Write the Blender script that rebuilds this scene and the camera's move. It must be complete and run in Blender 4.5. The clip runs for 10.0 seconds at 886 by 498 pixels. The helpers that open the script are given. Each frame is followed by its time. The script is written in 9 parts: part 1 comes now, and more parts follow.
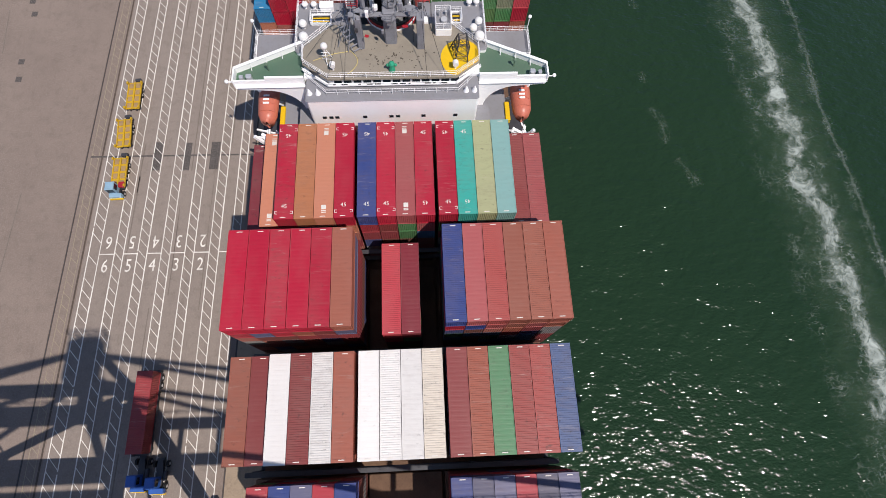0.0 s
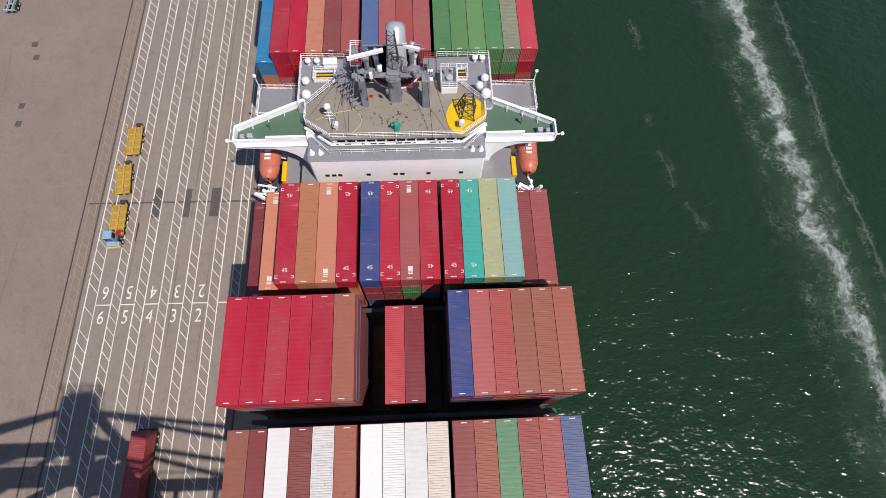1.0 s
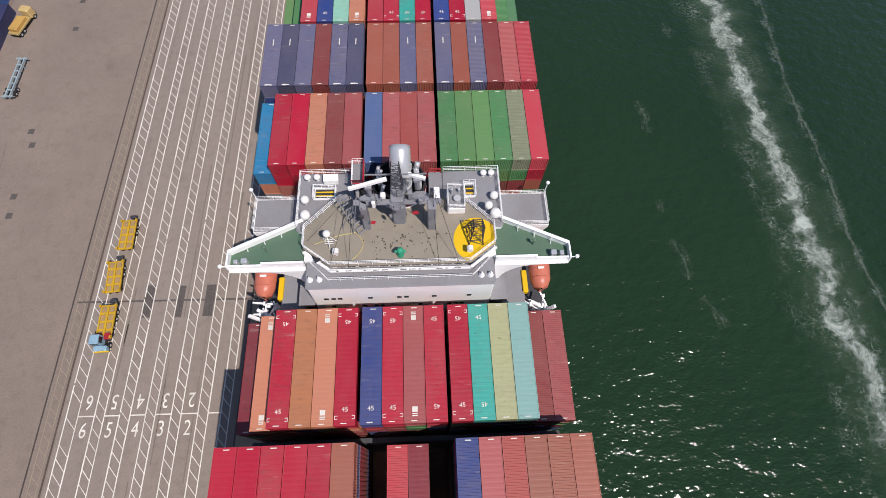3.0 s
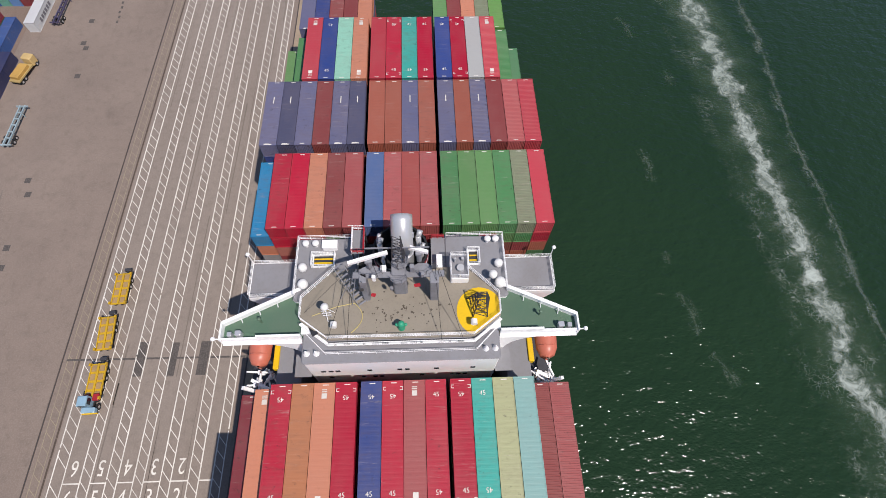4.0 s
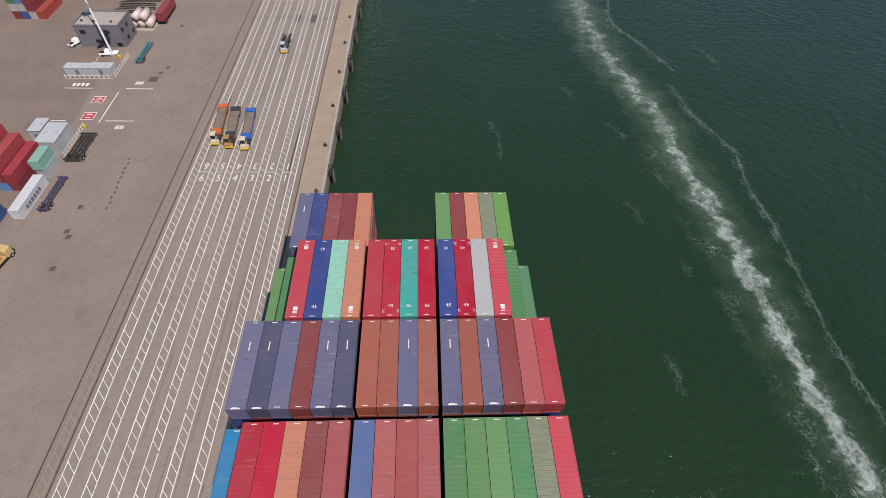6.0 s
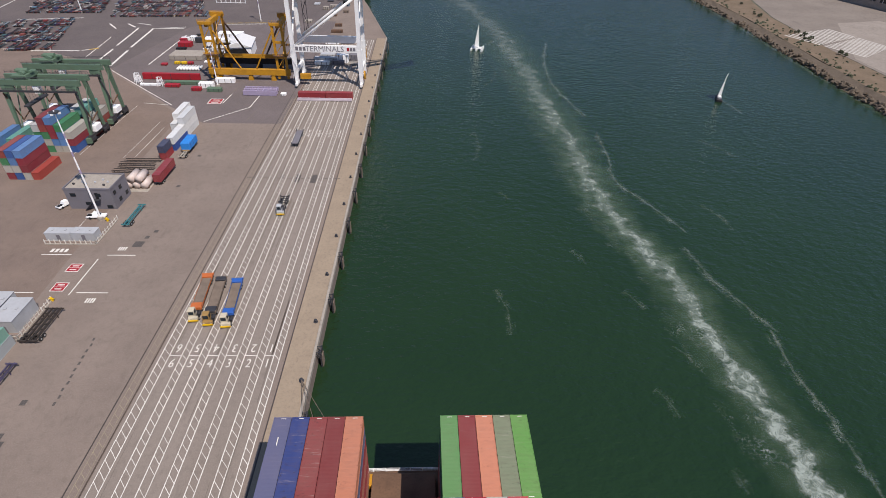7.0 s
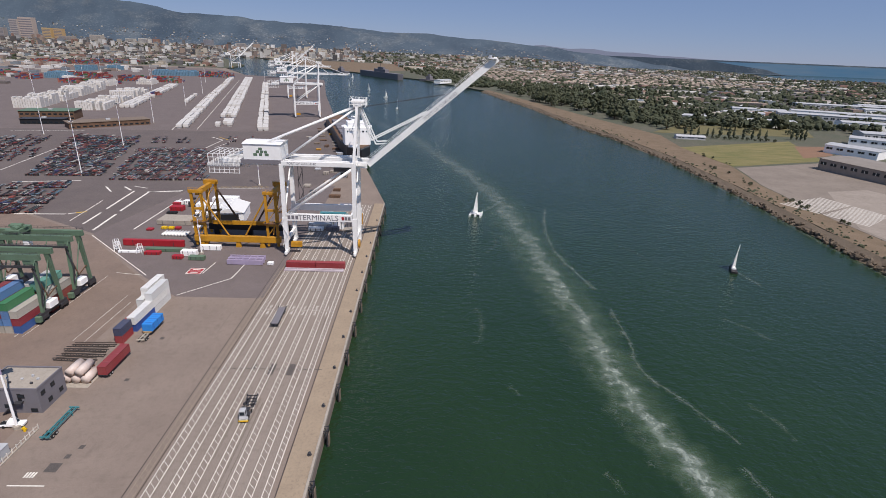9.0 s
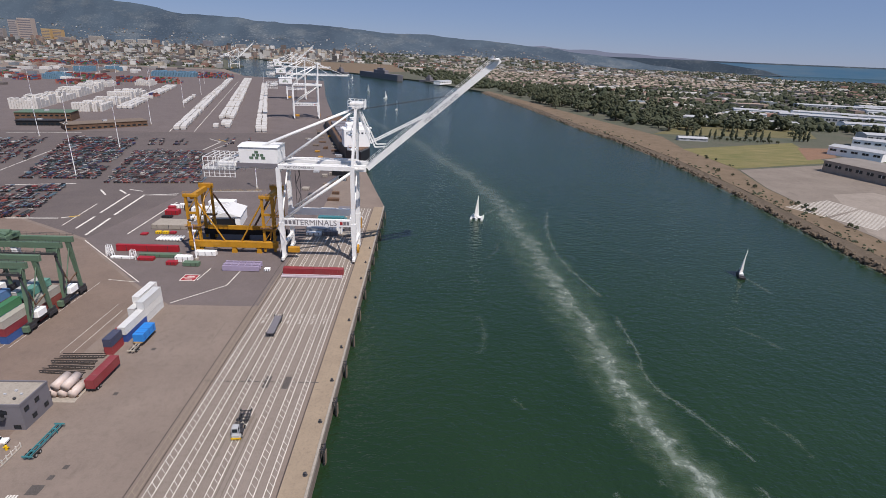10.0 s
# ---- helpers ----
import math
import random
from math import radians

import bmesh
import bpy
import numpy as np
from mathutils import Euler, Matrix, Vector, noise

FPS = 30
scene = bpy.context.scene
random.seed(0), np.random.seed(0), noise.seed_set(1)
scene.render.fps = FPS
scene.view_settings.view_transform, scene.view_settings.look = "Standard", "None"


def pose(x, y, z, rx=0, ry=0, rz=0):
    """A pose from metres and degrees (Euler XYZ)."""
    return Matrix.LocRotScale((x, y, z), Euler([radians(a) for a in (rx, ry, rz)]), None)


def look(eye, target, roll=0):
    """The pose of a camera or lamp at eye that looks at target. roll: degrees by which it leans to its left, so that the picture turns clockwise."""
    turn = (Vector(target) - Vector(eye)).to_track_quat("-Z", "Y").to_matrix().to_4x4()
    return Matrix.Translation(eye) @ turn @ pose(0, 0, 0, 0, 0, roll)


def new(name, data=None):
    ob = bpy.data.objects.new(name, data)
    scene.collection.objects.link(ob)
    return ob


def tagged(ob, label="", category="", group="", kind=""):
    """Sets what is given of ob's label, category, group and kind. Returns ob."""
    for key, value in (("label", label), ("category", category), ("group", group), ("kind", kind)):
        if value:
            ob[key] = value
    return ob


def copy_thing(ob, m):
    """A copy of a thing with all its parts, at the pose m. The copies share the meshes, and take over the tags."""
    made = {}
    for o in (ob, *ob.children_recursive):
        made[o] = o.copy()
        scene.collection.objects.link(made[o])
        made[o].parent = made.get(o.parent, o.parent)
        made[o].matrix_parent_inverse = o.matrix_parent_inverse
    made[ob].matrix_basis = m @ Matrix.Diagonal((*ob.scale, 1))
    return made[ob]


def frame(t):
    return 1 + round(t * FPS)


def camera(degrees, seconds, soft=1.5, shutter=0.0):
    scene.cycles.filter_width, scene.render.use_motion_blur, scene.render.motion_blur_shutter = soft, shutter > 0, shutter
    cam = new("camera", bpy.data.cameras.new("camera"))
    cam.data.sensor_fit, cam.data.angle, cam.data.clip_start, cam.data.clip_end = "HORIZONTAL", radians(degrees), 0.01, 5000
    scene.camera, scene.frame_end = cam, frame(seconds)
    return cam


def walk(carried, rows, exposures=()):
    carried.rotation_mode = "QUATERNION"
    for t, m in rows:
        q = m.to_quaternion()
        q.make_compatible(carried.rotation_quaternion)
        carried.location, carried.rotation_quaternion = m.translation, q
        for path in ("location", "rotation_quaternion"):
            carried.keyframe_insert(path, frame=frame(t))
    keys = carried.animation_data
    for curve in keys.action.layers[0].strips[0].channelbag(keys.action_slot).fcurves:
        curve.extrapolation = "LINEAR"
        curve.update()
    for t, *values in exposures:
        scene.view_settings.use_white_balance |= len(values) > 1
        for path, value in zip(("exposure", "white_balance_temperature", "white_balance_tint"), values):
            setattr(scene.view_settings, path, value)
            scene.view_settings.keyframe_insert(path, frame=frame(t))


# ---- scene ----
cam = camera(80.9, 10.0, 0.75)
PATH = [
    (0, (-0.198, -0.707, 88.409), (-0.123, -0.057, 86.519), 4.4),
    (0.5, (-0.354, 2.479, 88.459), (-0.279, 3.158, 86.579), 4.2),
    (1, (-0.509, 5.716, 88.472), (-0.436, 6.423, 86.602), 3.8),
    (1.5, (-0.621, 8.954, 88.483), (-0.551, 9.687, 86.623), 3.4),
    (2, (-0.629, 12.138, 88.487), (-0.56, 12.897, 86.638), 3.1),
    (3.5, (-0.603, 21.375, 88.811), (-0.534, 22.241, 87.01), 2.6),
    (4, (-0.702, 24.25, 88.896), (-0.631, 25.162, 87.118), 2.6),
    (4.5, (-0.604, 27.193, 88.999), (-0.533, 28.149, 87.244), 2.4),
    (5, (-0.29, 30.688, 89.139), (-0.224, 31.681, 87.404), 2.0),
    (5.5, (-0.129, 37.034, 89.168), (-0.061, 38.131, 87.497), 1.8),
    (6, (-0.378, 46.729, 89.209), (-0.301, 48.006, 87.672), 2.2),
    (6.2, (-0.513, 50.864, 89.213), (-0.434, 52.21, 87.735), 2.2),
    (7.3, (-1.039, 73.138, 89.206), (-0.953, 74.819, 88.126), 2.0),
    (7.5, (-1.118, 76.873, 89.21), (-1.032, 78.607, 88.218), 2.2),
    (8, (-1.251, 85.182, 89.223), (-1.152, 87.027, 88.458), 2.2),
    (8.5, (-1.403, 91.552, 89.211), (-1.301, 93.416, 88.494), 2.3),
    (9, (-1.846, 95.598, 89.083), (-1.747, 97.462, 88.365), 2.4),
    (9.5, (-2.086, 98.702, 89.002), (-1.987, 100.566, 88.285), 2.4),
    (10, (-2.148, 101.58, 88.965), (-2.048, 103.445, 88.25), 2.4),
]
walk(cam, [(t, look(eye, target, roll)) for t, eye, target, roll in PATH])
import itertools


# ---- light ----
SUN = Vector((0.385, -0.50, 1.0)).normalized()      # towards the sun
world = bpy.data.worlds.new("sky")
scene.world = world
world.use_nodes = True
_n = world.node_tree.nodes
_sky = _n.new("ShaderNodeTexSky")
_sky.sky_type, _sky.sun_disc = "NISHITA", False
_sky.sun_elevation = math.asin(SUN.z)
_sky.sun_rotation = math.atan2(SUN.x, SUN.y)
_sky.altitude, _sky.air_density, _sky.dust_density, _sky.ozone_density = 300, 0.72, 0.06, 4.0
_n["Background"].inputs[1].default_value = 0.065
_tint = _n.new("ShaderNodeMix")
_tint.data_type, _tint.blend_type = "RGBA", "MULTIPLY"
_tint.inputs[0].default_value, _tint.inputs[7].default_value = 1.0, (1.12, 1.0, 1.16, 1.0)
world.node_tree.links.new(_sky.outputs[0], _tint.inputs[6])
_haze = _n.new("ShaderNodeMix")
_haze.data_type = "RGBA"
_haze.inputs[0].default_value, _haze.inputs[7].default_value = 0.6, (3.0, 4.45, 7.5, 1.0)
world.node_tree.links.new(_tint.outputs[2], _haze.inputs[6])
world.node_tree.links.new(_haze.outputs[2], _n["Background"].inputs[0])
sun = new("sun", bpy.data.lights.new("sun", "SUN"))
sun.data.energy, sun.data.angle, sun.data.color = 4.38, radians(0.53), (1.0, 0.915, 0.862)
sun.matrix_world = look(SUN * 400, (0, 0, 0))
scene.view_settings.exposure = 0.0


# ---- materials ----
def rgb(h):
    """A hex colour as linear light."""
    c = [int(h[i:i + 2], 16) / 255 for i in (0, 2, 4)]
    return tuple(v / 12.92 if v < 0.04045 else ((v + 0.055) / 1.055) ** 2.4 for v in c) + (1.0,)


class Nodes:
    """A small builder for node materials."""

    def __init__(self, name):
        self.mat = bpy.data.materials.new(name)
        self.mat.use_nodes = True
        self.tree = self.mat.node_tree
        self.bsdf = self.tree.nodes["Principled BSDF"]
        self.where = self.add("ShaderNodeTexCoord").outputs["Object"]

    def add(self, kind, **props):
        n = self.tree.nodes.new(kind)
        for k, v in props.items():
            setattr(n, k, v)
        return n

    def link(self, a, b):
        self.tree.links.new(a, b)

    def noise(self, size, detail=4.0, rough=0.55, stretch=None, where=None):
        n = self.add("ShaderNodeTexNoise")
        n.inputs["Scale"].default_value = 1.0 / size
        n.inputs["Detail"].default_value, n.inputs["Roughness"].default_value = detail, rough
        at = where or self.where
        if stretch:
            m = self.add("ShaderNodeMapping")
            m.inputs["Scale"].default_value = stretch
            self.link(at, m.inputs["Vector"])
            at = m.outputs[0]
        self.link(at, n.inputs["Vector"])
        return n.outputs["Fac"]

    def ramp(self, fac, stops):
        r = self.add("ShaderNodeValToRGB")
        while len(r.color_ramp.elements) < len(stops):
            r.color_ramp.elements.new(0.5)
        for e, (p, c) in zip(r.color_ramp.elements, stops):
            e.position = p
            e.color = c if isinstance(c, tuple) else (c, c, c, 1.0)
        self.link(fac, r.inputs[0])
        return r.outputs[0]

    def mix(self, fac, a, b, mode="MIX"):
        m = self.add("ShaderNodeMix", data_type="RGBA", blend_type=mode)
        for sock, v in ((m.inputs[0], fac), (m.inputs[6], a), (m.inputs[7], b)):
            if isinstance(v, (int, float)):
                sock.default_value = v if sock is m.inputs[0] else (v, v, v, 1.0)
            elif isinstance(v, tuple):
                sock.default_value = v
            else:
                self.link(v, sock)
        return m.outputs[2]

    def math(self, op, a, b=0.0):
        m = self.add("ShaderNodeMath", operation=op)
        for sock, v in zip(m.inputs, (a, b)):
            if isinstance(v, (int, float)):
                sock.default_value = v
            else:
                self.link(v, sock)
        return m.outputs[0]

    def bump(self, height, strength=0.3, distance=0.02):
        b = self.add("ShaderNodeBump")
        b.inputs["Strength"].default_value, b.inputs["Distance"].default_value = strength, distance
        self.link(height, b.inputs["Height"])
        self.link(b.outputs[0], self.bsdf.inputs["Normal"])

    def done(self, colour=None, rough=0.6, metal=0.0, spec=None):
        if colour is not None:
            if isinstance(colour, tuple):
                self.bsdf.inputs["Base Color"].default_value = colour
            else:
                self.link(colour, self.bsdf.inputs["Base Color"])
        if isinstance(rough, (int, float)):
            self.bsdf.inputs["Roughness"].default_value = rough
        else:
            self.link(rough, self.bsdf.inputs["Roughness"])
        self.bsdf.inputs["Metallic"].default_value = metal
        if spec is not None:
            self.bsdf.inputs["Specular IOR Level"].default_value = spec
        return self.mat


def paint(name, hexa, rough=0.5, dirt=0.35, dirty="4a3b30", size=1.2, metal=0.0):
    """Weathered paint: base colour with two scales of dirt and a fine bump."""
    k = Nodes(name)
    big, fine = k.noise(size * 2.5, 5), k.noise(size * 0.22, 6)
    c = k.mix(k.ramp(big, [(0.42, 0.0), (0.75, dirt)]), rgb(hexa), rgb(dirty))
    c = k.mix(k.ramp(fine, [(0.5, 0.0), (0.8, dirt * 0.8)]), c, rgb(dirty))
    k.bump(fine, 0.15, 0.01)
    return k.done(c, rough, metal)


def container_paint():
    """Container steel in the colour of its object, with scuffs, rust and fading; some boxes are clean, some blotched."""
    k = Nodes("container_paint")
    info = k.add("ShaderNodeObjectInfo")
    shift = k.add("ShaderNodeVectorMath", operation="ADD")
    k.link(k.where, shift.inputs[0])
    off = k.add("ShaderNodeVectorMath", operation="SCALE")
    off.inputs[0].default_value = (37.0, 91.0, 53.0)
    k.link(info.outputs["Random"], off.inputs["Scale"])
    k.link(off.outputs[0], shift.inputs[1])
    at = shift.outputs[0]
    age = k.ramp(k.math("FRACT", k.math("MULTIPLY", info.outputs["Random"], 7.31)), [(0.25, 0.15), (0.6, 0.55), (1.0, 1.0)])
    big = k.noise(3.2, 4, 0.6, (1.0, 0.5, 1.0), at)
    fine = k.noise(0.5, 8, 0.65, (0.35, 1.0, 1.0), at)
    c = k.mix(k.ramp(big, [(0.42, 0.0), (0.85, 0.12)]), info.outputs["Color"], rgb("a08c80"))
    c = k.mix(k.math("MULTIPLY", k.ramp(fine, [(0.48, 0.0), (0.78, 0.4)]), age), c, rgb("5f4a40"))
    # pale scuffs across the roof where other boxes have scraped
    worn = k.noise(1.3, 6, 0.7, (0.35, 2.6, 1.0), at)
    c = k.mix(k.math("MULTIPLY", k.ramp(worn, [(0.6, 0.0), (0.7, 0.3)]), age), c, rgb("c4b6ab"))
    # a few dark oily blotches
    spot = k.noise(0.8, 6, 0.7, (1.0, 1.4, 1.0), at)
    c = k.mix(k.math("MULTIPLY", k.ramp(spot, [(0.6, 0.0), (0.7, 0.7)]), age), c, rgb("2c2220"))
    film = k.noise(7.0, 3, 0.5, None, at)
    c = k.mix(k.math("MULTIPLY", k.ramp(film, [(0.35, 0.0), (0.7, 0.14)]), age), c, rgb("8a7a70"))
    k.bump(fine, 0.12, 0.01)
    return k.done(c, 0.5)


def stack_paint():
    """Container steel for joined stacks, a colour to each box."""
    k = Nodes("stack_paint")
    geo = k.add("ShaderNodeNewGeometry")
    r = k.add("ShaderNodeValToRGB")
    r.color_ramp.interpolation = "CONSTANT"
    cols = ["8c1f2e", "a8543c", "7a3530", "29407a", "2f6f3a", "b0675a", "8f8f90", "2b6f92", "9b2130", "70392f"]
    while len(r.color_ramp.elements) < len(cols):
        r.color_ramp.elements.new(0.5)
    for i, (e, h) in enumerate(zip(r.color_ramp.elements, cols)):
        e.position, e.color = i / len(cols), rgb(h)
    k.link(geo.outputs["Random Per Island"], r.inputs[0])
    fine = k.noise(0.6, 7, 0.65)
    c = k.mix(k.ramp(fine, [(0.5, 0.0), (0.8, 0.45)]), r.outputs[0], rgb("5a4038"))
    c = k.mix(k.ramp(fine, [(0.0, 0.18), (1.0, 0.26)]), c, rgb("7d6f66"))
    return k.done(c, 0.6)


def ground_mat(name, base, patch, size=9.0, rough=0.9, streak=None):
    k = Nodes(name)
    big, mid, fine = k.noise(size, 4, 0.6, streak), k.noise(size * 0.16, 5), k.noise(0.25, 6)
    c = k.mix(k.ramp(big, [(0.3, 0.0), (0.72, 1.0)]), rgb(base), rgb(patch))
    c = k.mix(k.ramp(mid, [(0.5, 0.0), (0.75, 0.28)]), c, rgb("5c544b"))
    c = k.mix(k.ramp(fine, [(0.45, 0.0), (0.8, 0.26)]), c, rgb("b0a79c"))
    crumb = k.noise(0.9, 9, 0.75)
    c = k.mix(k.ramp(crumb, [(0.52, 0.0), (0.68, 0.24)]), c, rgb("504944"))
    oil = k.noise(size * 0.4, 7, 0.68, (1.6, 0.5, 1.0))
    c = k.mix(k.ramp(oil, [(0.58, 0.0), (0.76, 0.3)]), c, rgb("4a4440"))
    k.bump(fine, 0.25, 0.02)
    return k.done(c, rough, 0.0, 0.2)


def water_mat():
    """Murky harbour water: long ruffled patches of short steep ripples on a gentle chop."""
    k = Nodes("sea_water")
    chop = k.noise(2.8, 2.0, 0.5, (1.0, 1.4, 1.0))
    ripple = k.noise(0.58, 1.5, 0.5, (0.75, 1.3, 1.0))
    ruffle = k.ramp(k.noise(20.0, 4, 0.6, (0.6, 1.6, 1.0)), [(0.32, 0.55), (0.7, 1.1)])
    h = k.math("ADD", k.math("MULTIPLY", chop, 0.6), k.math("MULTIPLY", k.math("MULTIPLY", ripple, ruffle), 0.17))
    b = k.add("ShaderNodeBump")
    b.inputs["Strength"].default_value, b.inputs["Distance"].default_value = 1.0, WAVE
    k.link(h, b.inputs["Height"])
    k.link(b.outputs[0], k.bsdf.inputs["Normal"])
    silt = k.noise(70.0, 4, 0.6)
    c = k.mix(k.ramp(silt, [(0.3, 0.0), (0.75, 1.0)]), rgb("1b301b"), rgb("21361f"))
    k.bsdf.inputs["IOR"].default_value = 1.4
    return k.done(c, 0.12)


WAVE = 0.82
M_BOX, M_STACK = container_paint(), stack_paint()
M_WATER = water_mat()
M_YARD = ground_mat("yard_asphalt", "7d7067", "897b71", 14.0)
M_LANE = ground_mat("lane_asphalt", "83786f", "8d8279", 10.0, 0.9, (1.0, 0.12, 1.0))
M_DARK_ASPHALT = ground_mat("dark_asphalt", "675e5d", "716766", 16.0)
M_WEST = ground_mat("stained_asphalt", "75665d", "827166", 11.0)
M_STRIP = ground_mat("strip_asphalt", "7d7067", "86786e", 8.0, 0.9, (1.0, 0.15, 1.0))
M_MAST = paint("mast_grey", "87888e", 0.6, 0.35, "4a4644", 0.8)
M_FIELD = ground_mat("field_asphalt", "5d5555", "685f5d", 18.0)
M_APRON = ground_mat("apron_concrete", "948471", "a08f7a", 5.0)
M_CONCRETE = ground_mat("concrete", "9d958a", "aaa196", 3.0)
M_LINE = paint("line_paint", "e2ddd3", 0.7, 0.42, "8a8078", 1.6)
M_FADED = paint("faded_paint", "978b74", 0.85, 0.7, "7d7067", 1.2)
M_SLOT = paint("slot_iron", "4a4038", 0.8, 0.5, "6a5a4c", 1.5)
M_WHITE = paint("ship_white", "fbfbfa", 0.4, 0.07, "9a8f84", 1.5)
M_GREY_DECK = paint("deck_grey", "86868a", 0.7, 0.3, "6a625a", 1.8)
M_TAN_DECK = paint("deck_tan", "8f8779", 0.8, 0.35, "6a6257", 1.0)
M_GREEN_DECK = paint("deck_green", "4d6a56", 0.7, 0.25, "6a6e60", 1.4)
M_HULL = paint("hull_black", "1c2026", 0.5, 0.4, "4a3a32", 3.0)
M_RUST = paint("hatch_rust", "6f5542", 0.85, 0.6, "3a2a20", 1.2)
M_CRANE_WHITE = paint("crane_white", "f0f0ee", 0.45, 0.13, "8d8379", 2.0)
M_YELLOW = paint("gantry_yellow", "c08a1e", 0.5, 0.35, "5d4424", 1.2)
M_BRIGHT_YELLOW = paint("signal_yellow", "e2b80c", 0.5, 0.12, "9a7a20", 1.0)
M_STEEL = paint("dark_steel", "4a4a4e", 0.55, 0.35, "2c2826", 0.6, 0.4)
M_FUNNEL = paint("funnel_steel", "d0d1d3", 0.3, 0.15, "8a847e", 0.8, 0.45)
M_BLACK = paint("soot_black", "17171a", 0.7, 0.2, "2c2926", 0.8)
M_RED = paint("red_paint", "a5202c", 0.5, 0.3, "5a2a24", 1.0)
M_ORANGE = paint("lifeboat_orange", "c4705c", 0.4, 0.25, "9a5a44", 0.8)
M_GREEN_CRANE = paint("crane_green", "5f7762", 0.6, 0.3, "4a4a3a", 1.2)
M_TEAL = paint("chassis_teal", "3f7f86", 0.5, 0.3, "3a4a4a", 0.6)
M_BLUE = paint("truck_blue", "2f5fae", 0.5, 0.25, "3a4660", 0.8)
M_TRUCK_ORANGE = paint("truck_orange", "c46a35", 0.5, 0.3, "6a4a34", 0.8)
M_TYRE = paint("tyre_rubber", "1b1b1c", 0.9, 0.3, "3a3733", 0.4)
M_LILAC = paint("beam_lilac", "a79ab4", 0.5, 0.3, "7d7484", 1.0)
M_WOOD = paint("deck_wood", "7d6e60", 0.85, 0.4, "4d443c", 0.7)
M_ROOF_GREY = paint("roof_grey", "b3b5b8", 0.6, 0.3, "7d7872", 2.0)
M_WALL_GREY = paint("wall_grey", "77747a", 0.8, 0.2, "57524e", 2.0)


def glass():
    k = Nodes("window_glass")
    return k.done(rgb("1d2830"), 0.12)


M_GLASS = glass()
M_JADE = paint("jade_green", "2f9a76", 0.5, 0.15, "2a5a48", 0.6)
M_DOME = paint("dome_white", "e6e5e2", 0.35, 0.08, "a09a90", 0.8)


